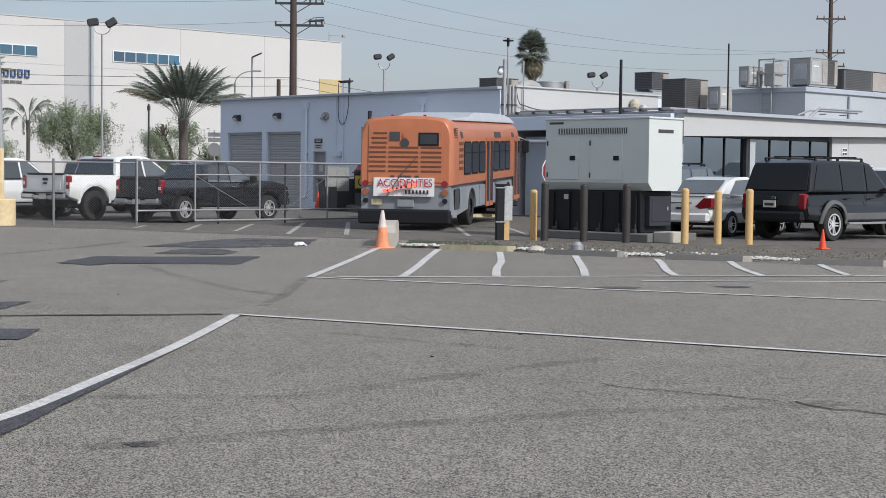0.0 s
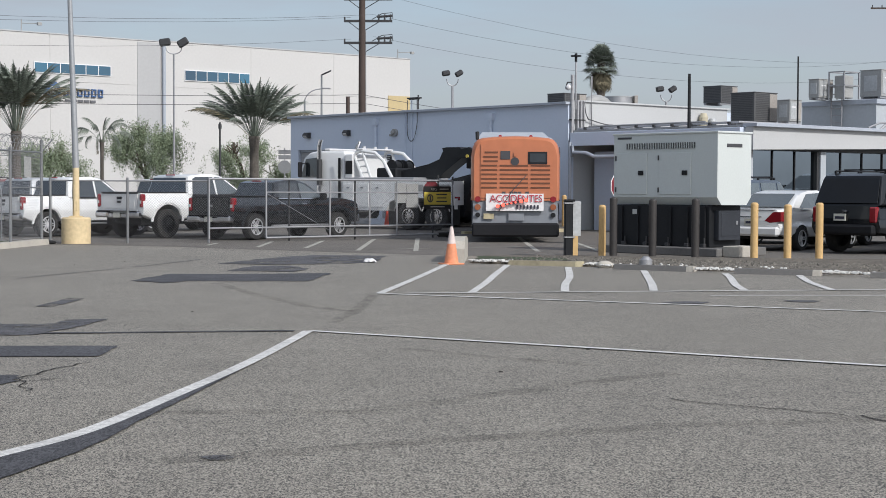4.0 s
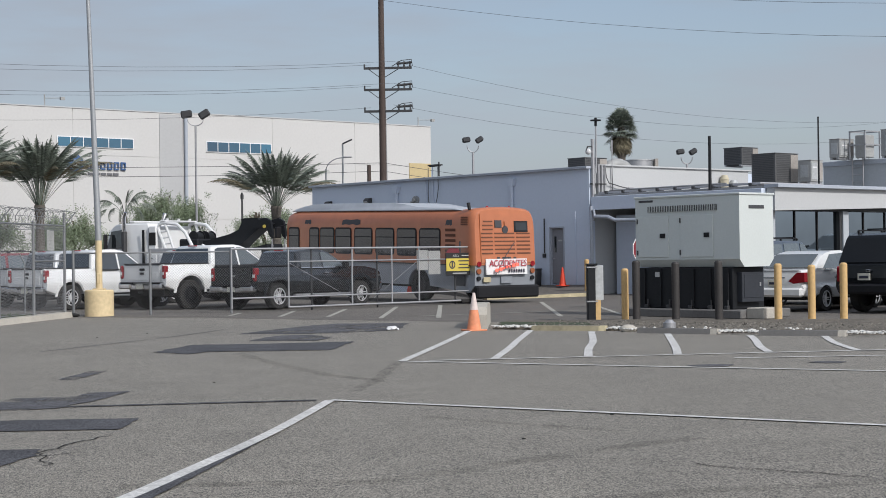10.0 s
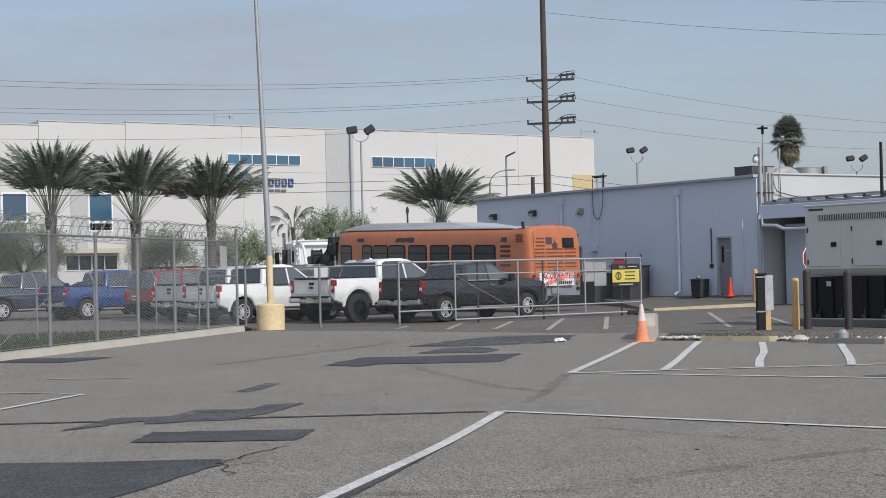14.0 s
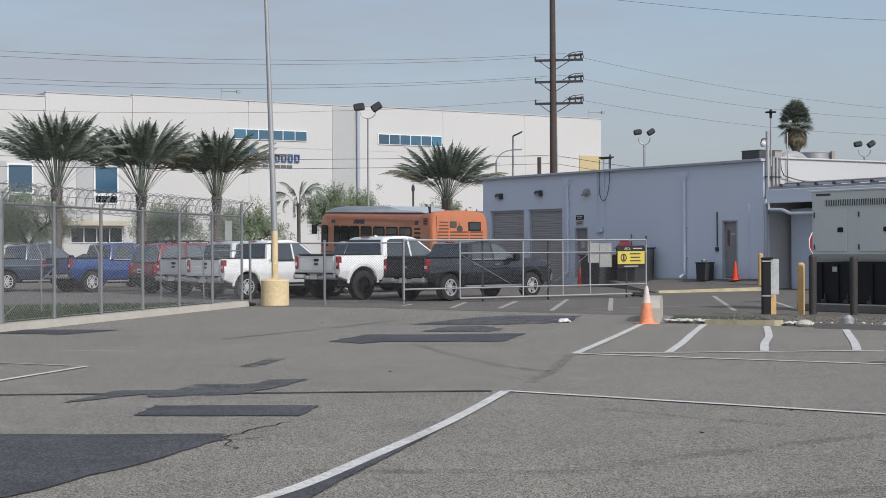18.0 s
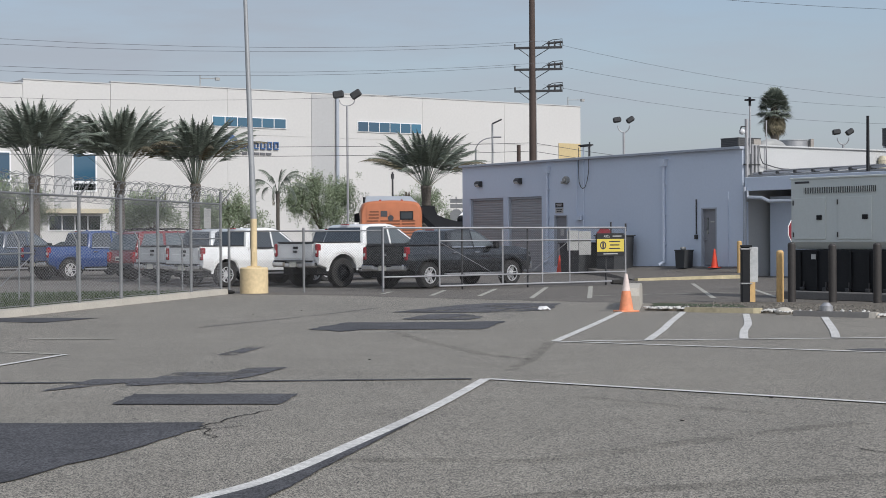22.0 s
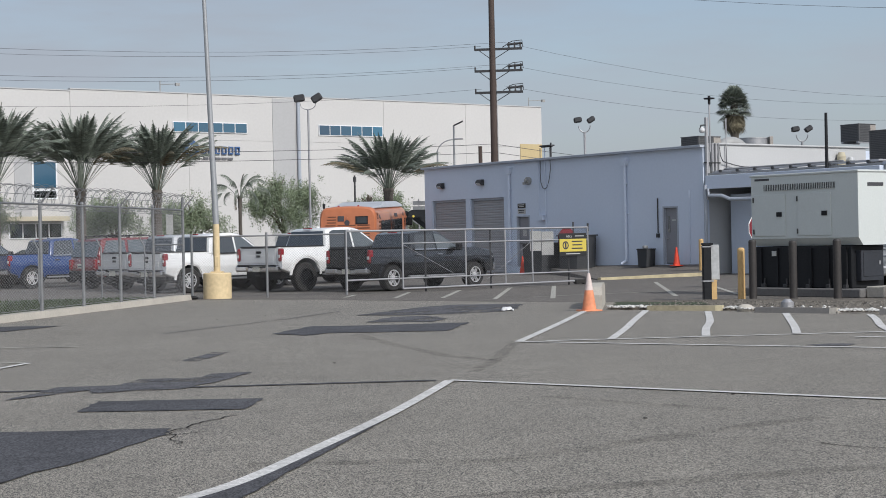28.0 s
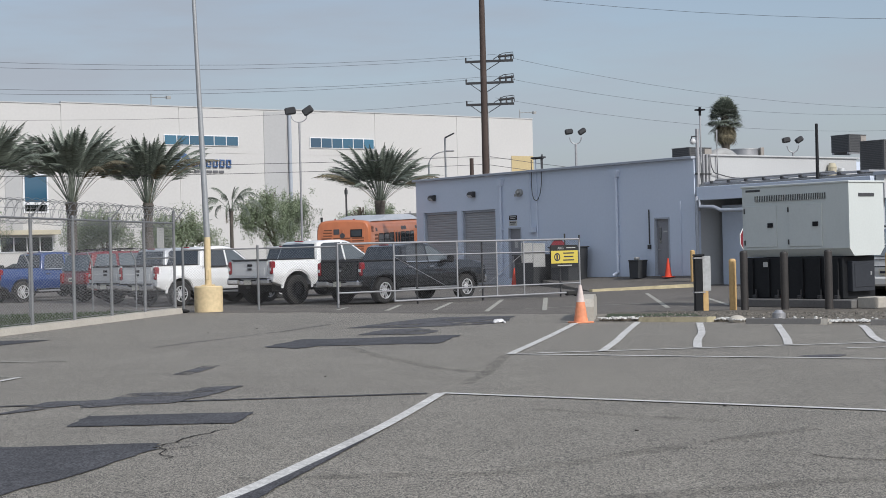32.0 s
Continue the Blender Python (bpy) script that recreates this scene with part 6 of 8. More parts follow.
        tube(bm, (11.9, s * 1.15, 2.5), (12.1, s * 1.4, 2.4), 0.025)
        part("mirror", bm, BLACK_PLASTIC, v)
        bm = BM()
        tube(bm, (12.0, s * 0.85, 0.9), (12.04, s * 0.85, 0.9), 0.13, seg=14)
        part("headlight", bm, CLEAR_LENS, v)
        bm = BM()
        tube(bm, (xr, s * 0.2, 0.5), (xr, s * 1.0, 0.5), 0.12)
        part("axle", bm, UNDER, v)
    bm = BM()
    slab(bm, [(12.03, -1.0, 1.4), (12.03, 1.0, 1.4), (11.84, 0.98, 2.75), (11.84, -0.98, 2.75)], 0.03)
    part("windscreen", bm, BUS_GLASS, v)
    bm = BM()
    box(bm, (6, 0, 0.62), (11.4, 2.2, 0.4))
    part("underbody", bm, UNDER, v)
    wheels = [(wheel(v, x, s * 1.08, r, 0.32, ALLOY if x > 5 else DARK_METAL, spokes=8), r) for x in (xr, xf) for s in (-1, 1)]
    return v, wheels


# ---- the heavy tow truck ----
def make_tow():
    """Local x forward, origin on the ground under the hook-up point behind the truck."""
    v = thing("tow_truck", pose(0, 0, 0), "white heavy tow truck with chrome stacks and a black boom", "tow truck")
    hw = 1.22
    bm = BM()
    box(bm, (6.3, 0, 0.85), (9.4, 0.9, 0.3))
    part("chassis", bm, UNDER, v)
    # wrecker body with wheel openings
    low = [(1.65, 0.95), (1.65, 1.85), (6.9, 1.85), (6.9, 0.72), (4.75, 0.72), (4.6, 1.05), (4.2, 1.22), (1.95, 1.22), (1.75, 0.95)]
    bm = BM()
    loft(bm, low, lambda x, z: hw)
    wb = part("wrecker_body", bm, WHITE_PAINT, v)
    bm = BM()
    box(bm, (5.2, 0, 1.92), (3.4, 2.3, 0.14), bev=0.04)
    part("deck", bm, GALV, v)
    for s in (-1, 1):
        for a, b_ in ((1.8, 2.9), (3.0, 4.1)):
            bm = BM()
            box(bm, ((a + b_) / 2, s * (hw + 0.012), 1.6), (b_ - a, 0.03, 0.24), bev=0.01)
            part("tool_door", bm, HVAC_GREY, wb, "grey recessed tool door")
        for a, b_ in ((4.85, 5.5), (5.6, 6.25), (6.35, 6.85)):
            bm = BM()
            box(bm, ((a + b_) / 2, s * (hw + 0.012), 1.3), (b_ - a, 0.03, 0.9), bev=0.01)
            d = part("locker_door", bm, WHITE_PAINT, wb)
            bm = BM()
            box(bm, ((a + b_) / 2, s * (hw + 0.035), 1.6), (0.14, 0.03, 0.05), bev=0.008)
            part("handle", bm, CHROME, d)
        bm = BM()
        for cx in (2.4, 3.72):
            n = 9
            for i in range(n):
                a0, a1 = math.pi * (0.08 + 0.84 * i / n), math.pi * (0.08 + 0.84 * (i + 1) / n)
                q = [(cx + 0.64 * math.cos(a), s * yy, 0.54 + 0.64 * math.sin(a)) for a, yy in ((a0, 0.7), (a0, 1.24), (a1, 1.24), (a1, 0.7))]
                slab(bm, q, 0.04)
        part("mudguard", bm, CHROME, v, "chrome wheel guard")
        bm = BM()
        tube(bm, (7.0, s * 0.95, 0.66), (8.2, s * 0.95, 0.66), 0.3, seg=16)
        part("fuel_tank", bm, CHROME, v, "chrome fuel tank")
        bm = BM()
        pipe(bm, [(8.1, s * 1.2, 0.95), (8.1, s * 1.2, 3.22), (8.0, s * 1.22, 3.48)], 0.085, 10)
        st = part("exhaust_stack", bm, CHROME, v, "tall chrome exhaust stack")
        bm = BM()
        tube(bm, (8.1, s * 1.2, 1.7), (8.1, s * 1.2, 2.7), 0.11, seg=10)
        part("heat_shield", bm, DARK_METAL, st)
        # white arched tube frame
        bm = BM()
        pipe(bm, [(6.1, s * 0.95, 1.95), (6.5, s * 0.95, 2.78), (6.45, s * 0.94, 2.96), (6.2, s * 0.92, 3.02), (5.55, s * 0.9, 2.94), (5.15, s * 0.88, 2.62), (4.75, s * 0.88, 1.98)], 0.07, 8)
        pipe(bm, [(5.7, s * 0.95, 1.95), (6.15, s * 0.93, 3.0)], 0.055, 8)
        for i in range(3):
            f = 0.25 + 0.26 * i
            pipe(bm, [(6.1 + 0.4 * f, s * 0.95, 1.95 + 0.9 * f), (5.7 + 0.42 * f, s * 0.94, 1.95 + 0.95 * f)], 0.035)
        part("arched_frame", bm, WHITE_PAINT, v, "white arched tube frame")
    bm = BM()
    box(bm, (6.25, 0, 3.08), (0.3, 2.0, 0.08), bev=0.03)
    for y in (-0.7, 0.0, 0.7):
        tube(bm, (6.25, y, 3.1), (6.25, y, 3.2), 0.07, seg=10)
    part("light_bar", bm, CLEAR_LENS, v)
    bm = BM()
    loft(bm, [(6.95, 0.95), (6.95, 2.9), (7.05, 3.02), (8.4, 3.04), (8.75, 2.98), (9.0, 2.75), (9.25, 1.98), (9.25, 0.95)], lambda x, z: 1.12 - 0.14 * max(0.0, (z - 2.7) / 0.34))
    soften(bm, 0.07)
    cab = part("cab", bm, WHITE_PAINT, v, "white sleeper cab")
    bm = BM()
    loft(bm, [(9.25, 0.95), (9.25, 1.96), (10.1, 1.86), (10.75, 1.72), (10.98, 1.45), (11.0, 0.75), (10.6, 0.75)], lambda x, z: 0.82 - 0.1 * max(0, (x - 9.25) / 1.8))
    part("bonnet", bm, WHITE_PAINT, v)
    bm = BM()
    box(bm, (11.02, 0, 1.2), (0.06, 1.1, 0.85), bev=0.02)
    part("grille", bm, CHROME, v)
    bm = BM()
    box(bm, (11.1, 0, 0.6), (0.25, 2.4, 0.36), bev=0.06)
    part("front_bumper", bm, CHROME, v)
    for s in (-1, 1):
        bm = BM()
        n = 8
        for i in range(n):
            a0, a1 = math.pi * (0.05 + 0.85 * i / n), math.pi * (0.05 + 0.85 * (i + 1) / n)
            q = [(10.2 + 0.72 * math.cos(a), s * yy, 0.55 + 0.72 * math.sin(a)) for a, yy in ((a0, 0.7), (a0, 1.2), (a1, 1.2), (a1, 0.7))]
            slab(bm, q, 0.05)
        part("wing", bm, WHITE_PAINT, v)
        bm = BM()
        side_panel(bm, [(8.25, 2.02), (9.1, 2.02), (8.86, 2.72), (8.25, 2.78)], lambda x, z: 1.12 - 0.14 * max(0.0, (z - 2.7) / 0.34), s, 0.015)
        part("side_window", bm, GLASS, cab)
        bm = BM()
        side_panel(bm, [(7.08, 1.1), (7.2, 1.1), (7.2, 2.75), (7.08, 2.75)], lambda x, z: 1.12, s, 0.02)
        part("dark_trim", bm, BLACK_PLASTIC, cab)
        bm = BM()
        box(bm, (8.95, s * 1.38, 2.3), (0.1, 0.2, 0.6), bev=0.03)
        pipe(bm, [(8.85, s * 1.08, 2.55), (8.95, s * 1.38, 2.55)], 0.02)
        part("mirror", bm, BLACK_PLASTIC, v)
        bm = BM()
        box(bm, (10.95, s * 0.78, 1.3), (0.2, 0.26, 0.22), bev=0.04)
        part("headlight", bm, CLEAR_LENS, v)
    # headache rack with dark openings between cab and frame
    bm = BM()
    box(bm, (6.72, 0, 2.4), (0.4, 2.16, 1.0), bev=0.04)
    hr = part("tool_tower", bm, WHITE_PAINT, v, "white tool tower behind the cab")
    for s in (-1, 1):
        bm = BM()
        box(bm, (6.7, s * 1.085, 2.38), (0.34, 0.02, 0.52), bev=0.004)
        part("opening", bm, UNDER, hr)
    bm = BM()
    slab(bm, [(9.256, -0.95, 2.0), (9.256, 0.95, 2.0), (9.01, 0.92, 2.72), (9.01, -0.92, 2.72)], 0.02)
    part("windscreen", bm, GLASS, cab)
    bm = BM()
    box(bm, (8.0, 0, 3.09), (0.3, 1.7, 0.1), bev=0.04)
    part("beacon_bar", bm, CLEAR_LENS, v, "pale roof light bar")
    # boom: winches, arm rising to the rear, hooked head
    bm = BM()
    box(bm, (5.2, 0, 2.16), (1.0, 1.3, 0.4), bev=0.06)
    for y in (-0.35, 0.35):
        tube(bm, (5.0, y - 0.2, 2.42), (5.0, y + 0.2, 2.42), 0.2, seg=14)
        tube(bm, (5.0, y - 0.22, 2.42), (5.0, y - 0.2, 2.42), 0.26, seg=14)
        tube(bm, (5.0, y + 0.2, 2.42), (5.0, y + 0.22, 2.42), 0.26, seg=14)
    part("winch", bm, BLACK_STEEL, v, "black double winch")
    bm = BM()
    loft(bm, [(4.9, 1.96), (4.85, 2.22), (3.4, 2.5), (2.9, 2.68), (2.72, 3.0), (2.78, 3.1), (2.55, 3.13), (1.95, 3.13), (1.85, 3.0), (1.6, 2.9), (2.2, 2.5), (2.65, 2.2), (2.9, 1.96)], lambda x, z: 0.34)
    boom = part("boom", bm, BLACK_STEEL, v, "black recovery boom")
    for s in (-1, 1):
        bm = BM()
        prism(bm, [(2.1, 2.72), (1.9, 3.02), (1.45, 3.12), (1.22, 3.0), (1.12, 2.5), (1.18, 2.3), (1.3, 2.45), (1.4, 2.7)], 1, s * 0.42 - 0.06, s * 0.42 + 0.06)
        hd = part("boom_head", bm, BLACK_STEEL, boom)
        bm = BM()
        tube(bm, (1.5, s * 0.49, 2.78), (1.5, s * 0.51, 2.78), 0.07, seg=14)
        part("sheave", bm, SIGN_YELLOW, hd, "yellow sheave ring")
        bm = BM()
        pipe(bm, [(1.2, s * 0.4, 2.6), (1.2, s * 0.4, 2.05)], 0.02)
        box(bm, (1.2, s * 0.4, 1.98), (0.1, 0.06, 0.2), bev=0.02)
        part("hook", bm, GALV, hd)
    bm = BM()
    pipe(bm, [(3.9, 0, 1.95), (2.75, 0, 2.45)], 0.1, 10)
    part("lift_ram", bm, CHROME, v)
    # rear outrigger and underlift that carries the bus front
    bm = BM()
    prism(bm, [(1.65, 0.5), (2.3, 0.6), (2.3, 1.9), (1.4, 2.1), (1.3, 1.7), (1.5, 1.2)], 1, -0.5, 0.5)
    box(bm, (0.9, 0, 0.5), (2.6, 0.34, 0.24), bev=0.03)
    box(bm, (-0.4, 0, 0.55), (0.22, 1.9, 0.2), bev=0.03)
    part("underlift", bm, BLACK_STEEL, v, "black underlift crossbar")
    for s in (-1, 1):
        bm = BM()
        box(bm, (1.62, s * 0.95, 1.2), (0.05, 0.3, 0.14), bev=0.01)
        part("tail_light", bm, TAIL_RED, v)
        bm = BM()
        box(bm, (1.7, s * 0.95, 0.58), (0.03, 0.55, 0.7))
        part("mud_flap", bm, RUBBER, v)
        bm = BM()
        box(bm, (1.58, s * 1.1, 1.0), (0.02, 0.18, 0.4))
        part("marker_plate", bm, BANNER, v)
    wheels = []
    for x in (2.4, 3.72):
        for s in (-1, 1):
            wheels.append((wheel(v, x, s * 0.98, 0.52, 0.5, CHROME, spokes=10, rim=0.55), 0.52))
    for s in (-1, 1):
        wheels.append((wheel(v, 10.2, s * 1.02, 0.52, 0.3, CHROME, spokes=10, rim=0.55), 0.52))
    return v, wheels


def make_box_truck():
    """Local x forward, origin under the middle."""
    v = thing("box_truck", pose(0, 0, 0), "yellow box lorry passing on the street", "lorry")
    bm = BM()
    box(bm, (-1.2, 0, 2.25), (6.6, 2.45, 2.5), bev=0.04)
    bx = part("cargo_box", bm, DARK_CREST, v, "yellow cargo box")
    for s in (-1, 1):
        def on_side(x, z, out):
            return (x, s * (1.225 + out), z)
        bm = BM()
        q = [on_side(-2.75, 2.55, 0.0), on_side(-0.1, 1.85, 0.0), on_side(-0.1, 2.3, 0.0), on_side(-2.75, 3.0, 0.0)]
        slab(bm, q if s > 0 else q[::-1], -0.02)
        st = part("sign_band", bm, SIGN_BLACK, bx, "slanting black lettering band")
        for i in range(9):
            bm = BM()
            x = -2.5 + 0.27 * i
            z = 2.41 - 0.264 * (x + 1.425)
            box(bm, (x, s * 1.25, z), (0.17, 0.014, 0.26), ry=14.8)
            part("sign_bar", bm, BANNER, st)
        bm = BM()
        box(bm, (1.2, s * 1.235, 2.25), (1.5, 0.02, 2.4))
        part("box_panel", bm, BANNER, bx, "white front panel")
    bm = BM()
    loft(bm, [(2.3, 0.5), (2.3, 1.95), (2.5, 2.08), (3.2, 2.06), (3.9, 1.5), (4.7, 1.3), (4.8, 0.5)], lambda x, z: 1.05)
    soften(bm, 0.06)
    cab = part("cab", bm, WHITE_PAINT, v, "white cab")
    bm = BM()
    box(bm, (2.11, 0, 2.55), (0.02, 1.5, 0.5), bev=0.005)
    part("front_sign", bm, SIGN_BLACK, bx, "black sign on the box front")
    for s in (-1, 1):
        bm = BM()
        side_panel(bm, [(2.7, 1.4), (3.7, 1.4), (3.2, 1.95), (2.7, 1.95)], lambda x, z: 1.05, s)
        part("side_window", bm, GLASS, cab)
    bm = BM()
    box(bm, (0, 0, 0.7), (8.6, 1.6, 0.3))
    part("chassis", bm, UNDER, v)
    wheels = [(wheel(v, x, s * 0.95, 0.45, 0.3, DARK_METAL), 0.45) for x in (-2.7, 3.5) for s in (-1, 1)]
    return v, wheels


bus, bus_wheels = make_bus()
tow, tow_wheels = make_tow()
lorry, lorry_wheels = make_box_truck()


# ---- generator ----
def generator():
    o = Vector((10.15, 36.0, 0))
    g = thing("generator", pose(*o, 0, 0, ALONG_DEG), "large cream standby generator on a black tank base", "generator")
    # local x along the front (negative to the far end), y to the back
    L, W = 3.25, 1.25
    z0, z1 = 1.2, 2.88
    bm = BM()
    prism(bm, [(0, z0 + 0.18), (0.16, z0), (W - 0.16, z0), (W, z0 + 0.18), (W, z1), (0, z1)], 0, -L, 0.0)
    e = part("enclosure", bm, GEN_GREY, g)
    bm = BM()
    box(bm, (-L / 2, W / 2, z1 + 0.025), (L + 0.06, W + 0.06, 0.05), bev=0.01)
    part("roof_panel", bm, GEN_GREY, g)
    for x in (-2.66, -1.28):
        bm = BM()
        box(bm, (x, -0.012, z0 + 0.74), (1.0, 0.024, 1.0), bev=0.006)
        d = part("access_door", bm, GEN_GREY, e)
        bm = BM()
        box(bm, (x + 0.32, -0.04, z0 + 0.76), (0.16, 0.03, 0.11), bev=0.008)
        part("latch", bm, BLACK_PLASTIC, d, "black latch handle")
        for z in (z0 + 0.35, z0 + 1.12):
            bm = BM()
            tube(bm, (x - 0.5, -0.035, z - 0.06), (x - 0.5, -0.035, z + 0.06), 0.018)
            part("hinge", bm, DARK_METAL, d)
    bm = BM()
    box(bm, (-1.75, -0.01, z1 - 0.27), (2.16, 0.024, 0.14))
    lv = part("louvre_backing", bm, DARK_METAL, e)
    for i in range(40):
        bm = BM()
        box(bm, (-2.8 + i * 0.054, -0.026, z1 - 0.27), (0.013, 0.02, 0.15))
        part("louvre_fin", bm, GEN_GREY, lv)
    bm = BM()
    box(bm, (-2.9, -0.004, z1 - 0.07), (0.46, 0.012, 0.05), bev=0.003)
    part("nameplate_bar", bm, GRILL_DARK, e)
    bm = BM()
    box(bm, (0.006, 0.62, z1 - 0.28), (0.014, 0.56, 0.08), bev=0.003)
    part("nameplate_bar", bm, GRILL_DARK, e)
    # tank base with fittings
    bm = BM()
    box(bm, (-L / 2 - 0.1, W / 2, 0.695), (L - 0.3, W - 0.1, 0.99), bev=0.02)
    t = part("tank_base", bm, BLACK_STEEL, g, "black fuel tank base")
    for x in np.linspace(-3.0, -0.4, 6):
        bm = BM()
        box(bm, (x, 0.03, 0.7), (0.06, 0.05, 0.9))
        part("rib", bm, BLACK_STEEL, t)
    for x in (-2.9, -2.2, -1.5, -0.9, -0.4):
        bm = BM()
        box(bm, (x, 0.0, 0.24), (0.12, 0.1, 0.1), bev=0.015)
        tube(bm, (x + 0.03, 0.0, 0.29), (x + 0.03, 0.0, 0.42), 0.02, seg=8)
        part("fitting", bm, DARK_METAL, t)
    bm = BM()
    box(bm, (-2.55, -0.002, 1.02), (0.14, 0.012, 0.12))
    part("label_plate", bm, SIGN_BACK, t)
    bm = BM()
    box(bm, (-0.18, 0.6, 0.72), (0.16, 0.8, 0.7), bev=0.01)
    bx = part("battery_box", bm, CABINET_BLACK, g, "blue-black battery cabinet")
    part("cabinet_door", box(BM(), (-0.095, 0.6, 0.74), (0.014, 0.66, 0.54), bev=0.006), CABINET_BLACK, bx)
    part("latch", box(BM(), (-0.082, 0.84, 0.78), (0.02, 0.05, 0.09), bev=0.006), GALV, bx)
    bm = BM()
    box(bm, (-L / 2, W / 2, 0.1), (L + 0.5, W + 0.6, 0.2), bev=0.02)
    part("plinth", bm, DARK_CONCRETE, g, "grey concrete plinth")
    bm = BM()
    box(bm, (0.5, 0.25, 0.13), (0.5, 0.7, 0.26), bev=0.02)
    part("plinth_block", bm, CONCRETE, g)
    return g


generator()


def bollard(x, y, h, r, mat, label):
    b = thing("bollard", pose(x, y, 0), label, "bollard", "bollards round the generator")
    bm = BM()
    tube(bm, (0, 0, 0), (0, 0, h - r * 0.5), r, seg=16)
    part("post", bm, mat, b)
    bm = BM()
    tube(bm, (0, 0, h - r * 0.5), (0, 0, h - r * 0.15), r, r * 0.8, seg=16)
    tube(bm, (0, 0, h - r * 0.15), (0, 0, h), r * 0.8, r * 0.4, seg=16)
    part("cap", bm, mat, b)
    return b


for x, y, h in ((7.68, 35.9, 1.38), (8.53, 35.6, 1.34), (9.36, 34.95, 1.36)):
    bollard(x, y, h, 0.09, BOLLARD_DARK, "dark brown steel bollard beside the generator")
for x, y, h in ((7.5, 36.3, 1.2), (10.55, 34.38, 1.28), (11.3, 34.34, 1.24), (12.02, 34.31, 1.28)):
    bollard(x, y, h, 0.085, BOLLARD_YELLOW, "yellow painted steel bollard beside the generator")
b = CORNER + ALONG * 1.0 - ACROSS * 1.2
bollard(b.x, b.y, 1.35, 0.09, BOLLARD_YELLOW, "yellow painted bollard at the workshop corner")

kp = thing("entry_post", pose(6.62, 35.86, 0), "black gate entry post with a grey cabinet", "post")
bm = BM()
box(bm, (0, 0, 0.64), (0.19, 0.19, 1.28), bev=0.02)
part("column", bm, BLACK_STEEL, kp)
for z in (0.46, 1.24):
    bm = BM()
    box(bm, (0.02, 0, z), (0.25, 0.22, 0.03))
    part("band", bm, GALV, kp)
bm = BM()
box(bm, (0.02, 0, 1.3), (0.24, 0.23, 0.05), bev=0.01)
part("cap", bm, BLACK_STEEL, kp)
bm = BM()
box(bm, (0.2, 0.12, 0.88), (0.2, 0.2, 0.8), bev=0.01)
part("cabinet", bm, HVAC_PALE, kp, "grey metal cabinet")
# stands in for the foot of a yellow bollard behind the post
bm = BM()
box(bm, (0.16, 0.02, 0.24), (0.12, 0.12, 0.48))
part("bollard_stub", bm, BOLLARD_YELLOW, kp)

# ---- planted island with wheel stops and rocks ----
sheet("island", outline_noise([(4.0, 32.9), (4.9, 32.25), (6.4, 31.2), (8.2, 29.6), (10.0, 28.5), (12.5, 27.2), (16, 25.2), (17, 30), (13.2, 33.6), (9.5, 34.4), (7.8, 35.3), (4.7, 36.0)], 0.05, 11), 0.05, DIRT,
      "bare dirt island with dry weeds", "island", depth=0.05)
sheet("grass_patch", outline_noise([(4.2, 33.6), (6.3, 32.9), (6.2, 34.2), (4.5, 35.2)], 0.1, 12), 0.056, GRASS, "patch of short dry grass on the island", "grass")


def wheel_stop(x0, y0, x1, y1, mat, label):
    d = Vector((x1 - x0, y1 - y0, 0))
    o = thing("wheel_stop", pose((x0 + x1) / 2, (y0 + y1) / 2, 0, 0, 0, math.degrees(math.atan2(d.y, d.x))), label, "wheel stop", "wheel stops along the island")
    h = d.length / 2
    bm = BM()
    prism(bm, [(-0.1, 0), (0.1, 0), (0.07, 0.1), (-0.07, 0.1)], 0, -h, h - 0.14)
    part("beam", bm, mat, o)
    bm = BM()
    prism(bm, [(-0.1, 0), (0.1, 0), (0.072, 0.102), (-0.072, 0.102)], 0, h - 0.14, h)
    part("end", bm, CONCRETE if mat is DARK_CONCRETE else YELLOW_CURB, o)
    return o


wheel_stop(4.72, 32.1, 6.11, 31.4, FADED_YELLOW, "faded yellow concrete wheel stop")
wheel_stop(6.55, 30.35, 7.85, 29.3, DARK_CONCRETE, "dark grey concrete wheel stop")
wheel_stop(8.45, 28.65, 9.81, 27.85, DARK_CONCRETE, "dark grey concrete wheel stop")
wheel_stop(10.49, 27.2, 11.9, 26.5, DARK_CONCRETE, "dark grey concrete wheel stop")

rnd = random.Random(5)
ROCK_MESH = []
for i in range(5):
    bm = BM()
    bmesh.ops.create_icosphere(bm, subdivisions=1, radius=0.5)
    for v in bm.verts:
        v.co *= rnd.uniform(0.7, 1.15)
        v.co.z *= 0.6
    me = bpy.data.meshes.new("rock")
    bm.to_mesh(me)
    bm.free()
    me.materials.append(ROCK)
    ROCK_MESH.append(me)
for (x0, y0), (x1, y1), nn in (((3.95, 32.75), (4.75, 32.35), 62), ((6.1, 31.2), (6.6, 30.6), 42), ((7.85, 29.25), (8.5, 28.8), 62), ((9.8, 27.95), (10.6, 27.4), 92), ((4.6, 32.5), (9.6, 29.2), 40)):
    for i in range(nn):
        f = rnd.random()
        ob = new("rock", rnd.choice(ROCK_MESH))
        k = rnd.uniform(0.04, 0.105)
        off = rnd.uniform(-0.14, 0.4)
        ob.matrix_basis = pose(x0 + (x1 - x0) * f + off * 0.5, y0 + (y1 - y0) * f + off, 0.05 + k * 0.18, 0, 0, rnd.uniform(0, 360)) @ Matrix.Diagonal((k, k * rnd.uniform(0.7, 1.2), k, 1))
        tagged(ob, "small pale landscaping rock on the island", "rock", "rocks on the island")
gr = BM()
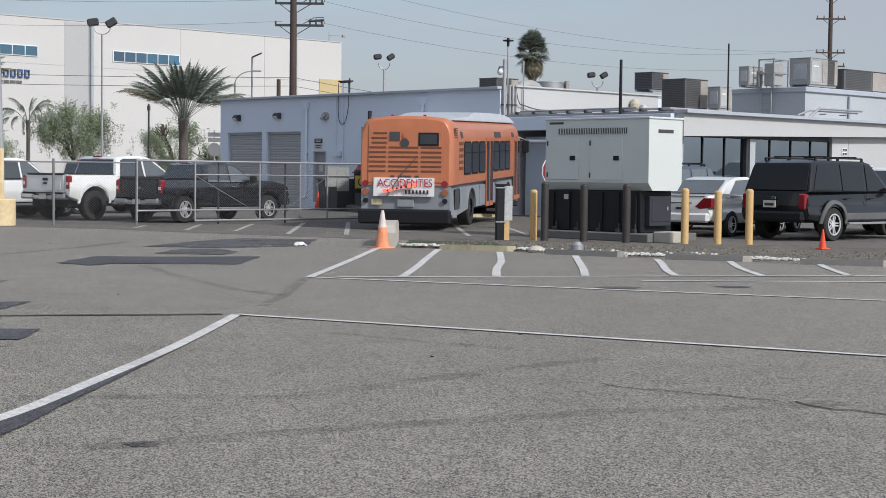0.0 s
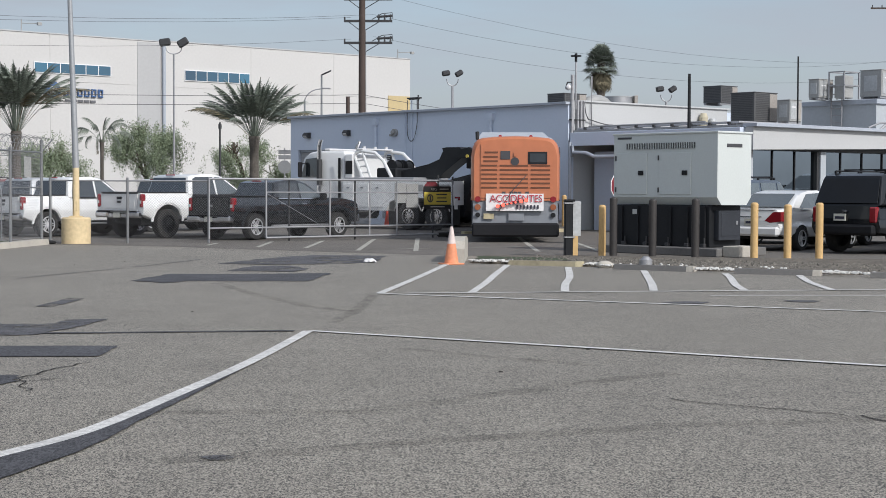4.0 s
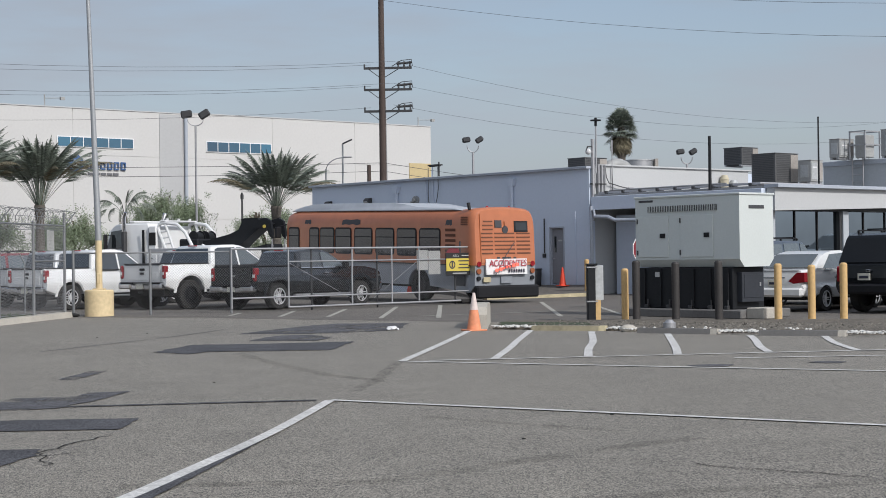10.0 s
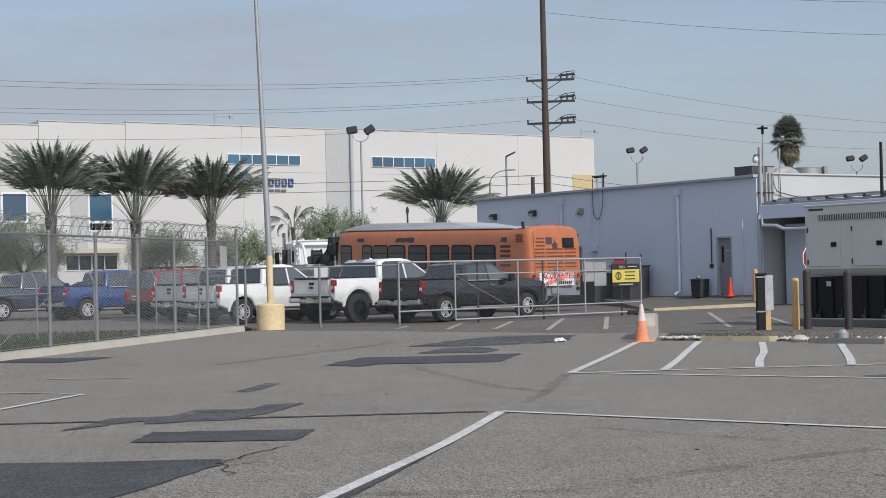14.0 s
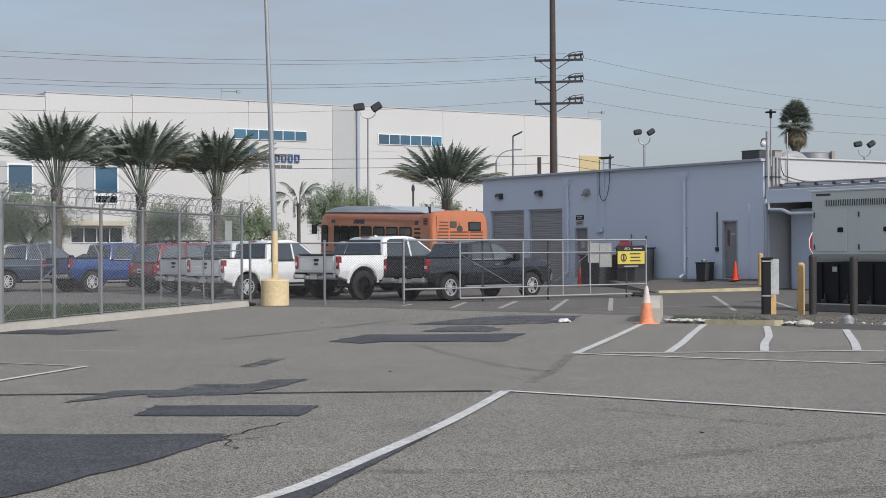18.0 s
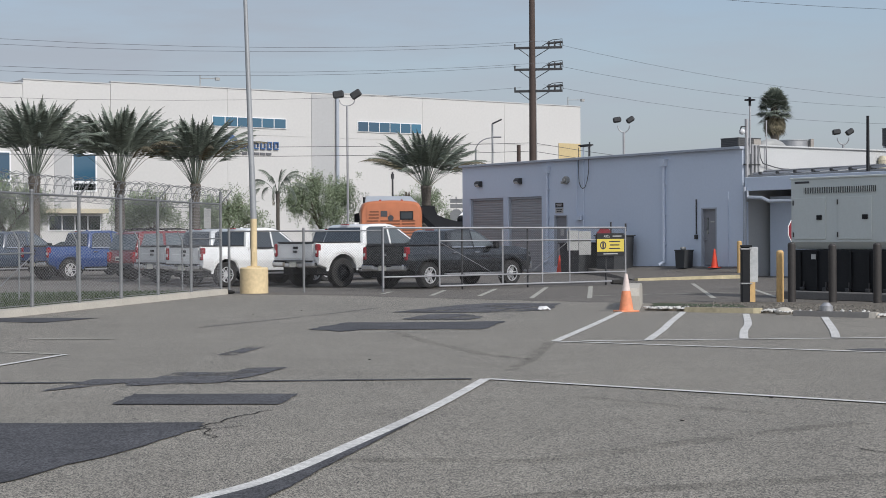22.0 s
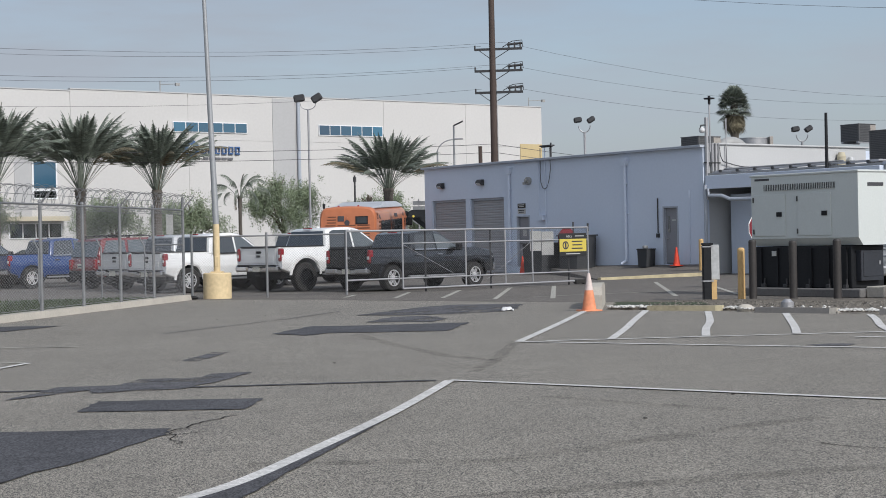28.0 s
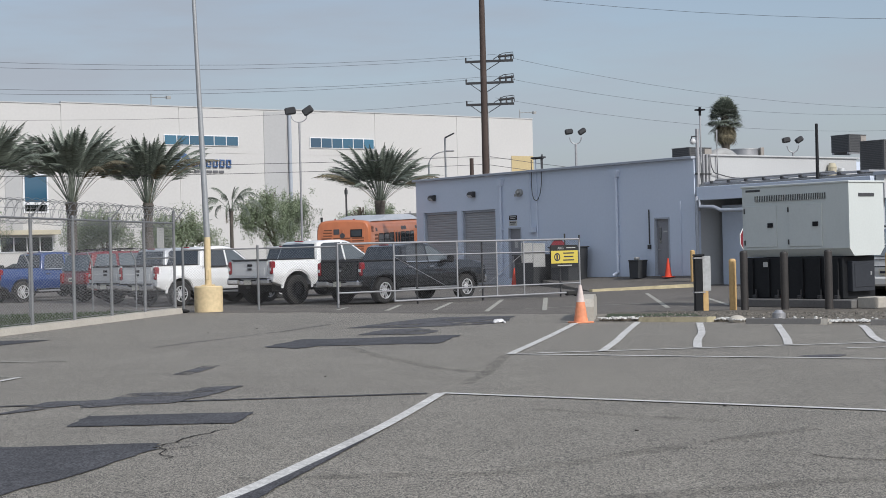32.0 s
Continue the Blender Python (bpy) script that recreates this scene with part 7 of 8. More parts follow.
for i in range(1500):
    f, w = rnd.random(), rnd.random()
    x, y = 4.2 + 8.6 * f + 1.6 * w, 33.0 - 5.7 * f + 2.2 * w
    k = rnd.uniform(0.012, 0.04)
    q = [gr.verts.new((x + k * math.cos(a), y + k * math.sin(a), 0.05)) for a in (0.3, 1.9, 3.4, 4.9)]
    tp = gr.verts.new((x + rnd.uniform(-0.4, 0.4) * k, y, 0.05 + k * rnd.uniform(0.5, 1.1)))
    for u in range(4):
        gr.faces.new((q[u], q[(u + 1) % 4], tp))
tagged(part("gravel", gr, GRAVEL), "loose gravel and litter strewn over the dirt island", "gravel", kind="stuff")
st = thing("standpipe", pose(7.35, 31.2, 0.05), "small grey standpipe cap in the island", "standpipe")
bm = BM()
tube(bm, (0, 0, 0), (0, 0, 0.1), 0.13, seg=14)
tube(bm, (0, 0, 0.1), (0, 0, 0.16), 0.11, 0.06, seg=14)
part("cap", bm, GALV, st)
fl = thing("boulder", pose(6.45, 30.9, 0.05), "flat pale half-round stone by the wheel stop", "stone")
bm = BM()
bmesh.ops.create_uvsphere(bm, u_segments=14, v_segments=8, radius=0.17, matrix=Matrix.Diagonal((1, 0.7, 0.55, 1)))
part("stone", bm, CONCRETE, fl)

# concrete end wall of the island
bm = BM()
prof = [(0.0, 0.0), (3.2, 0.0), (3.2, 0.4), (2.2, 0.5), (0.5, 0.52), (0.12, 0.46), (0.0, 0.3)]
prism(bm, prof, 1, -0.13, 0.13)
ew = part("end_wall", bm, CONCRETE)
ew.matrix_basis = pose(3.76, 33.0, 0, 0, 0, 82)
tagged(ew, "low pale concrete end wall with a rounded top", "low wall")


def cone(x, y, z, h, mat, sleeve, label):
    c = thing("traffic_cone", pose(x, y, z, 0, 0, 20), label, "traffic cone", "traffic cones")
    bm = BM()
    box(bm, (0, 0, 0.015), (0.52 * h, 0.52 * h, 0.03), bev=0.008)
    part("base", bm, mat, c)
    bm = BM()
    tube(bm, (0, 0, 0.03), (0, 0, h * 0.55), 0.19 * h, 0.11 * h, seg=18)
    part("body", bm, mat, c)
    bm = BM()
    tube(bm, (0, 0, h * 0.55), (0, 0, h * 0.9), 0.112 * h, 0.055 * h, seg=18)
    part("sleeve", bm, sleeve, c)
    bm = BM()
    tube(bm, (0, 0, h * 0.9), (0, 0, h), 0.055 * h, 0.035 * h, seg=18)
    part("tip", bm, mat if sleeve is mat else sleeve, c)
    return c


cone(3.55, 32.4, 0.0, 0.78, CONE_ORANGE, CONE_WHITE, "faded orange traffic cone with a pale sleeve")
cone(12.75, 31.8, 0.05, 0.42, CONE_RED, CONE_RED, "small orange-red traffic cone on the island")
NRM = Vector((-0.815, -0.579, 0))
p = WALL_END + ALONG * 16.95 + NRM * 0.5
cone(p.x, p.y, 0.33, 0.72, CONE_RED, CONE_RED, "orange-red traffic cone by the workshop door")
p = WALL_END + ALONG * 8.1 + NRM * 0.8
cone(p.x, p.y, 0.0, 0.75, CONE_RED, CONE_RED, "orange-red traffic cone by the workshop wall")


def bin_can(s, off, z, w, h, label, lid):
    p = WALL_END + ALONG * s + NRM * off
    b = thing("waste_bin", pose(p.x, p.y, z, 0, 0, ALONG_DEG), label, "waste bin")
    bm = BM()
    prism(bm, [(-w * 0.42, 0), (w * 0.42, 0), (w * 0.5, h), (-w * 0.5, h)], 1, -w * 0.42, w * 0.42)
    part("body", bm, BIN_BLACK, b)
    bm = BM()
    box(bm, (0, 0, h + 0.02), (w * 1.08, w * 0.95, 0.05), bev=0.012)
    part("lid", bm, BIN_BLACK, b)
    if lid:
        bm = BM()
        box(bm, (-0.05, 0, h + 0.1), (w * 0.3, 0.2, 0.12), bev=0.03)
        part("rubbish", bm, HVAC_GREY, b)
    return b


bin_can(15.25, 0.45, 0.3, 0.54, 0.66, "open black waste bin against the workshop wall", True)
bin_can(11.6, 0.8, 0.1, 1.2, 1.45, "tall black wheeled waste bin by the workshop wall", False)
bin_can(9.9, 1.2, 0.06, 1.3, 1.2, "dark waste container behind the gate", False)

rag = thing("crumpled_paper", pose(1.93, 33.3, 0.0), "white crumpled paper on the asphalt", "litter")
bm = BM()
bmesh.ops.create_icosphere(bm, subdivisions=3, radius=0.13, matrix=Matrix.Diagonal((1.2, 0.9, 0.3, 1)))
for v in bm.verts:
    v.co += Vector((noise.noise(v.co * 9), noise.noise(v.co * 11), noise.noise(v.co * 13))) * 0.06
    v.co.z = max(v.co.z + 0.03, 0.004)
part("sheet", bm, BANNER, rag)


# ---- fences ----
def chain_link(bm, L, z0, z1, step=0.075, w=0.0038):
    """Crossed wires in the local xz plane."""
    h = z1 - z0
    n = int((L + h) / step)
    for i in range(n):
        c = i * step
        for up in (1, -1):
            xa, xb = max(0.0, c - h), min(L, c)
            if xb - xa < 0.02:
                continue
            za, zb = (c - xa, c - xb)
            if up < 0:
                za, zb = h - za, h - zb
            a, b = Vector((xa, 0.004 * up, z0 + za)), Vector((xb, 0.004 * up, z0 + zb))
            s = (b - a).normalized().cross(Vector((0, 1, 0))) * w / 2
            t = Vector((0, w / 2, 0))
            v0 = [bm.verts.new(a + s), bm.verts.new(a + t), bm.verts.new(a - s), bm.verts.new(a - t)]
            v1 = [bm.verts.new(b + s), bm.verts.new(b + t), bm.verts.new(b - s), bm.verts.new(b - t)]
            for k in range(4):
                bm.faces.new((v0[k], v0[(k + 1) % 4], v1[(k + 1) % 4], v1[k]))
    return bm


def between(x0, y0, x1, y1, z=0.0):
    return pose(x0, y0, z, 0, 0, math.degrees(math.atan2(y1 - y0, x1 - x0))), math.hypot(x1 - x0, y1 - y0)


def tall_fence():
    m, L = between(-10.1, 26.2, -6.41, 43.9)
    f = thing("security_fence", m, "tall chain-link fence topped with razor wire", "fence")
    zt = 2.5
    n = 9
    for i in range(n):
        x = L * i / (n - 1)
        bm = BM()
        tube(bm, (x, 0, 0.1), (x, 0, zt + (0.35 if i == n - 1 else 0.06)), 0.065 if i == 2 else 0.04, seg=10)
        tube(bm, (x, 0, zt + 0.05), (x, 0, zt + 0.1), 0.055, 0.03, seg=10)
        po = part("post", bm, FENCE_STEEL, f)
        if i % 2 == 0:
            bm = BM()
            pipe(bm, [(x, 0, zt), (x + 0.1, -0.3, zt + 0.38)], 0.02)
            part("outrigger", bm, FENCE_STEEL, po)
    for z in (zt, 0.2):
        bm = BM()
        pipe(bm, [(0, 0, z), (L, 0, z)], 0.024 if z > 1 else 0.006, 8)
        part("rail", bm, FENCE_STEEL, f)
    bm = BM()
    pipe(bm, [(L - 2.2, 0, 1.55), (L, 0, 1.55)], 0.022)
    part("brace", bm, FENCE_STEEL, f)
    bm = BM()
    pipe(bm, [(2 * L / 8, -0.01, 1.27), (3 * L / 8, -0.01, 1.27)], 0.022)
    pipe(bm, [(2 * L / 8, -0.01, 0.25), (3 * L / 8, -0.01, 1.22)], 0.01)
    part("brace", bm, FENCE_STEEL, f)
    bm = BM()
    chain_link(bm, L, 0.18, zt, w=0.0034)
    tagged(part("mesh", bm, WIRE_PALE, f, "chain-link wire mesh"), kind="stuff")
    bm = BM()
    loops = 84
    pts = []
    for i in range(loops * 9 + 1):
        a = 2 * math.pi * i / 9
        k = 1 + 0.15 * math.sin(i * 0.37)
        pts.append((L * i / (loops * 9) + 0.12 * math.cos(a), -0.1 + 0.26 * k * math.sin(a), zt + 0.14 + 0.27 * k * math.cos(a)))
    pipe(bm, pts, 0.006, 3)
    tagged(part("razor_wire", bm, FENCE_STEEL, f, "coiled razor wire"), kind="stuff")
    for z in (zt + 0.2, zt + 0.38):
        bm = BM()
        pipe(bm, [(0, -0.15, z), (L, -0.15, z)], 0.006, 4)
        part("barbed_strand", bm, WIRE, f)
    bm = BM()
    box(bm, (L - 0.95, 0.03, 2.1), (0.5, 0.02, 0.55), bev=0.004)
    part("sign_back", bm, SIGN_BACK, f)
    return m, L


fence_m, fence_l = tall_fence()
bm = BM()
prism(bm, [(-0.16, 0), (0.2, 0), (0.2, 0.15), (-0.13, 0.15)], 0, -0.5, fence_l + 0.15)
kb = part("kerb", bm, CONCRETE)
kb.matrix_basis = fence_m
tagged(kb, "pale concrete kerb under the tall fence", "kerb", kind="structure")
sheet("lawn", [(-30, 24), (-10.5, 26), (-6.9, 43.6), (-7.3, 44.2), (-10.5, 44.0), (-30, 40)], 0.1, GRASS, "strip of rough green grass behind the fence", "lawn", depth=0.1)
rnd = random.Random(9)
bm = BM()
for i in range(9000):
    f = rnd.random()
    x, y = -10.5 + 3.4 * f - abs(rnd.gauss(0, 2.2)) - 0.15, 27 + 16.6 * f + rnd.uniform(-1, 0.3)
    h, a = rnd.uniform(0.03, 0.1), rnd.uniform(0, 6.28)
    c, s = 0.02 * math.cos(a), 0.02 * math.sin(a)
    q = [bm.verts.new((x - c, y - s, 0.09)), bm.verts.new((x + c, y + s, 0.09)), bm.verts.new((x + rnd.uniform(-0.05, 0.05), y + rnd.uniform(-0.05, 0.05), 0.09 + h))]
    bm.faces.new(q)
tagged(part("grass_blades", bm, BLADE), "short green grass blades behind the fence", "grass", kind="stuff")
# thin wire trellis inside the lawn, and a weed
for x, y in ((-10.4, 38.0), (-9.6, 40.5), (-8.5, 43.0), (-7.6, 44.6), (-12.0, 35.0)):
    t = thing("stake", pose(x, y, 0.0), "thin bent steel stake in the lawn", "stake", "stakes in the lawn")
    bm = BM()
    pipe(bm, [(0, 0, 0), (0, 0, 1.5), (-0.12, -0.05, 1.75)], 0.022)
    part("rod", bm, FENCE_STEEL, t)


def low_fence():
    m, L = between(-6.35, 44.75, -1.97, 45.05)
    f = thing("low_fence", m, "low chain-link fence beside the gate", "fence")
    for x in (0.05, 2.15, L):
        bm = BM()
        tube(bm, (x, 0, 0), (x, 0, 1.84), 0.038, seg=10)
        part("post", bm, FENCE_STEEL, f)
    bm = BM()
    pipe(bm, [(0, 0, 1.75), (L, 0, 1.75)], 0.022, 8)
    part("rail", bm, FENCE_STEEL, f)
    bm = BM()
    chain_link(bm, L, 0.05, 1.75)
    tagged(part("mesh", bm, WIRE, f, "chain-link wire mesh"), kind="stuff")


low_fence()


def rolling_gate():
    m, L = between(-1.97, 45.0, 5.55, 50.6)
    g = thing("rolling_gate", m, "closed chain-link rolling gate with warning sign", "gate")
    zb, zt = 0.12, 1.82
    xs = [0.02, 2.0, 4.35, 5.9, 7.0, L - 0.02]
    for x in xs:
        bm = BM()
        tube(bm, (x, 0, zb), (x, 0, zt), 0.026, seg=8)
        part("upright", bm, GALV, g)
    for z, r, xa in ((zt, 0.03, 0.0), (zb, 0.03, 2.0), (0.42, 0.024, 0.0), (1.44, 0.02, 2.0)):
        bm = BM()
        pipe(bm, [(xa, 0, z), (L, 0, z)], r, 8)
        part("rail", bm, GALV, g)
    for a, b in ((2.0, 4.35), (7.0, 5.2)):
        bm = BM()
        pipe(bm, [(a, 0.02, 1.42), (b, 0.02, 0.3)], 0.008, 5)
        part("brace_wire", bm, GALV, g)
    bm = BM()
    chain_link(bm, L, zb, zt)
    tagged(part("mesh", bm, WIRE, g, "chain-link wire mesh"), kind="stuff")
    for x in (0.06, 2.9, 5.4, 8.6):
        bm = BM()
        tube(bm, (x, 0.1, 0.0), (x, 0.1, 1.8), 0.028, seg=10)
        box(bm, (x, 0.06, 0.42), (0.08, 0.1, 0.08))
        part("guide_post", bm, DARK_METAL, g)
    bm = BM()
    tube(bm, (L - 0.2, -0.05, 0.09), (L - 0.2, 0.05, 0.09), 0.09, seg=14)
    box(bm, (L - 0.45, 0, 0.1), (0.36, 0.16, 0.14), bev=0.03)
    part("roller", bm, RUBBER, g)
    bm = BM()
    tube(bm, (L - 0.62, 0.02, 1.6), (L - 0.62, 0.02, 2.0), 0.025)
    tube(bm, (L - 0.01, 0.0, 1.7), (L - 0.01, 0.0, 1.95), 0.03)
    part("latch_post", bm, DARK_METAL, g)
    # sign: black board, yellow panel, red octagon behind it
    x0, x1 = L - 1.3, L - 0.14
    bm = BM()
    box(bm, ((x0 + x1) / 2, -0.05, 1.28), (x1 - x0, 0.02, 0.72), bev=0.004)
    s = part("sign_board", bm, SIGN_BLACK, g, "black and yellow safety sign")
    bm = BM()
    box(bm, ((x0 + x1) / 2, -0.064, 1.26), (x1 - x0 - 0.02, 0.012, 0.4))
    part("yellow_panel", bm, SIGN_YELLOW, s)
    for i in range(3):
        bm = BM()
        box(bm, ((x0 + x1) / 2 + 0.17, -0.073, 1.38 - 0.11 * i), (0.46 - 0.06 * (i % 2), 0.006, 0.035))
        part("writing_bar", bm, DARK_INK, s)
    bm = BM()
    n = 16
    for i in range(n):
        a0, a1 = 2 * math.pi * i / n, 2 * math.pi * (i + 1) / n
        slab(bm, [(x0 + 0.26 + r * math.cos(a), -0.074, 1.26 + r * math.sin(a)) for r, a in ((0.09, a0), (0.09, a1), (0.13, a1), (0.13, a0))], 0.005)
    box(bm, (x0 + 0.26, -0.074, 1.26), (0.06, 0.006, 0.16))
    part("pictogram", bm, DARK_INK, s)
    lettering("ABCs", 0.11, 0.002, SIGN_BACK, s, Matrix.Translation((x0 + 0.42, -0.066, 1.54)) @ Euler((radians(90), 0, 0)).to_matrix().to_4x4())
    part("writing_bar", box(BM(), (x1 - 0.3, -0.066, 1.55), (0.38, 0.006, 0.03)), SIGN_BACK, s)
    part("writing_bar", box(BM(), ((x0 + x1) / 2, -0.066, 0.99), (0.6, 0.006, 0.03)), SIGN_BACK, s)
    bm = BM()
    cx = x0 + 0.4
    slab(bm, [(cx + 0.38 * math.cos(math.pi / 8 + math.pi / 4 * i), 0.03, 1.47 + 0.38 * math.sin(math.pi / 8 + math.pi / 4 * i)) for i in range(8)], 0.012)
    part("red_octagon", bm, SIGN_RED, g, "red octagonal sign")
    for x, w, z, h in ((x0 - 0.9, 0.46, 1.42, 0.62), (x0 - 0.4, 0.5, 1.34, 0.74)):
        bm = BM()
        box(bm, (x, 0.04, z), (w, 0.014, h), bev=0.004)
        part("sign_back", bm, PAPER_DIM, g, "pale sheet metal sign back")


rolling_gate()

# ---- lamp post in the yellow base ----
lp = thing("lamp_post", pose(-5.58, 44.6, 0), "tall grey lamp post on a yellow concrete base", "lamp post")
bm = BM()
tube(bm, (0, 0, 0), (0, 0, 0.7), 0.4, seg=28)
tube(bm, (0, 0, 0.7), (0, 0, 0.73), 0.4, 0.37, seg=28)
part("base", bm, BASE_YELLOW, lp, "yellow painted concrete base")
bm = BM()
box(bm, (0, 0, 0.75), (0.34, 0.34, 0.04))
tube(bm, (0, 0, 0.76), (0, 0, 2.1), 0.095, 0.09, seg=14)
part("lower_pole", bm, BASE_YELLOW, lp, "yellow painted lower pole")
bm = BM()
box(bm, (0.0, -0.095, 1.05), (0.1, 0.02, 0.28), bev=0.01)
part("hand_hole", bm, BASE_YELLOW, lp)
bm = BM()
tube(bm, (0, 0, 2.1), (-0.23, 0, 9.5), 0.09, 0.05, seg=14)
part("upper_pole", bm, POLE_GREY, lp)
for s in (-1, 1):
    bm = BM()
    pipe(bm, [(-0.23, 0, 9.4), (-0.23 + s * 0.2, 0, 9.5)], 0.03)
    box(bm, (-0.23 + s * 0.35, 0, 9.5), (0.36, 0.3, 0.12), bev=0.03)
    part("lamp_head", bm, DARK_METAL, lp)
bg = thing("bag", pose(-6.25, 44.25, 0), "small dark rag beside the lamp base", "litter")
bm = BM()
bmesh.ops.create_icosphere(bm, subdivisions=2, radius=0.12, matrix=Matrix.Translation((0, 0, 0.05)) @ Matrix.Diagonal((1.6, 1, 0.5, 1)))
part("cloth", bm, UNDER, bg)
for x, y in ((-4.05, 32.2), (-3.2, 33.6), (-1.05, 20.0), (3.0, 15.0), (1.9, 13.2)):
    d = thing("dry_leaf", pose(x, y, 0.0), "dry brown leaf on the asphalt", "leaf", "litter on the asphalt")
    bm = BM()
    box(bm, (0, 0, 0.008), (0.035, 0.022, 0.008), bev=0.003)
    part("leaf", bm, CRACK, d)


# ---- poles, lamps and wires ----
def power_pole(x, y, label, plain=()):
    p = thing("power_pole", pose(x, y, 0, 0, 0, -8), label, "power pole", "power poles")
    bm = BM()
    tube(bm, (0, 0, 0), (0, 0, 21.6 if plain else 19.0), 0.24, 0.16, seg=12)
    part("pole", bm, POLE_WOOD, p)
    for z in plain:
        bm = BM()
        off, half = (-0.9, 1.8) if z > 16 else (0.0, 1.25)
        box(bm, (off, -0.14, z), (2 * half, 0.1, 0.13))
        arm = part("crossarm", bm, POLE_WOOD, p)
        bm = BM()
        for e in (-1, 1):
            pipe(bm, [(0, -0.16, z - 0.55), (e * 0.7, -0.16, z - 0.05)], 0.025)
        part("brace", bm, DARK_METAL, arm)
        for e in (-0.92, -0.48, 0.48, 0.92):
            bm = BM()
            x = off + e * half
            tube(bm, (x, -0.14, z + 0.06), (x, -0.14, z + 0.28), 0.05, 0.035)
            part("insulator", bm, DARK_METAL, arm)
    if plain:
        return p
    for z in (10.3, 11.6, 12.9):
        bm = BM()
        box(bm, (0.36, 0, z), (2.9, 0.12, 0.14))
        arm = part("crossarm", bm, DARK_METAL, p)
        bm = BM()
        pipe(bm, [(0, 0.05, z - 0.65), (1.0, 0.05, z - 0.05)], 0.025)
        pipe(bm, [(0, 0.05, z - 0.65), (-0.8, 0.05, z - 0.05)], 0.025)
        part("brace", bm, DARK_METAL, arm)
        bm = BM()
        for xx in (1.0, 1.35, 1.7):
            tube(bm, (xx, 0, z + 0.05), (xx, 0, z + 0.4), 0.06, 0.04)
        tube(bm, (0.9, 0.0, z + 0.25), (1.8, 0.0, z + 0.32), 0.07)
        pipe(bm, [(0.6, 0, z + 0.1), (1.2, 0, z + 0.45), (1.8, 0, z + 0.5), (1.85, 0, z + 0.1)], 0.025)
        part("switch", bm, DARK_METAL, arm, "dark switchgear and insulators")
        bm = BM()
        tube(bm, (-1.05, 0, z), (-1.05, 0, z + 0.25), 0.05)
        part("insulator", bm, DARK_METAL, arm)
    bm = BM()
    pipe(bm, [(0.26, 0, 3.0), (0.22, 0, 11)], 0.025)
    part("riser_conduit", bm, GALV, p)
    return p


power_pole(4.9, 95.3, "tall brown wooden power pole with three crossarms")
power_pole(52.1, 129.2, "brown wooden power pole with crossarms beyond the office", (11.1, 12.25, 15.1, 16.9, 18.7, 20.5))
sp = thing("stub_pole", pose(4.0, 94.0, 0), "short wooden stub pole", "pole")
bm = BM()
tube(bm, (0, 0, 0), (0, 0, 7.0), 0.14, 0.12, seg=10)
part("pole", bm, POLE_WOOD, sp)


def span(a, b, sag, r=0.008, label="black overhead power line"):
    a, b = Vector(a), Vector(b)
    w = thing("overhead_wire", pose(0, 0, 0), label, "wire", "overhead wires")
    bm = BM()
    pts = [a.lerp(b, f) - Vector((0, 0, sag * 4 * f * (1 - f))) for f in np.linspace(0, 1, 15)]
    pipe(bm, pts, r, 4)
    part("strand", bm, CABLE, w)


for z, ze, xe in ((10.6, 11.38, 0.6), (11.9, 12.53, -0.6), (13.2, 12.53, 1.15)):
    for k in (-1.4, 1.4):
        o = Vector((0.5 * k * 0.9, -0.7 * k * 0.9, 0))
        if k < 0 or z > 11:
            span(Vector((4.9, 95.3, z)) + o, Vector((-60.3, 49.0, z + 0.6)) + o, 2.4)
        if k > 0:
            span(Vector((4.9, 95.3, z)) + o, (52.1 + xe, 129.0 - 0.14 * xe, ze), 1.6)
for z in (6.7, 7.2):
    span((4.9, 95.3, z), (-60.3, 49.0, z + 0.4), 1.2, 0.014, "black overhead telephone cable")
    span((4.9, 95.3, z), (52.1, 129.2, z), 1.5, 0.014, "black overhead telephone cable")
for dz in (0, 1.8, 3.4):
    span((4.9, 95.3, 17 + dz), (60, 70, 13 + dz), 2.0, 0.01)


def flood_pole(x, y, h, label, k=0.55, base=0.0):
    p = thing("floodlight_pole", pose(x, y, base), label, "floodlight", "floodlight poles")
    bm = BM()
    tube(bm, (0, 0, 0), (0, 0, h - 0.6), 0.07, 0.06, seg=10)
    part("pole", bm, GALV, p)
    bm = BM()
    pts = [(0.55 * k * math.cos(a), 0, h - 0.25 + 0.35 * math.sin(a)) for a in np.linspace(math.pi, 2 * math.pi, 9)]
    pipe(bm, pts, 0.03)
    part("yoke", bm, GALV, p)
    for s in (-1, 1):
        bm = BM()
        box(bm, (s * 0.62 * k, 0, h + 0.05), (0.78 * k, 0.46 * k, 0.52 * k), bev=0.07, ry=-8 if s < 0 else -32)
        hd = part("lamp_head", bm, DARK_METAL, p, "dark box floodlight head")
        bm = BM()
        box(bm, (s * 0.62 * k - 0.02, 0.24 * k, h + 0.05), (0.64 * k, 0.03, 0.4 * k), ry=-8 if s < 0 else -32)
        part("lens", bm, GLASS, hd)
    return p


flood_pole(8.9, 81.8, 7.5, "twin floodlight on a thin steel pole")
flood_pole(20.2, 81.8, 6.8, "twin floodlight on a thin steel pole")
flood_pole(-5.9, 90.0, 9.65, "twin floodlight on a tall steel pole", 0.8)


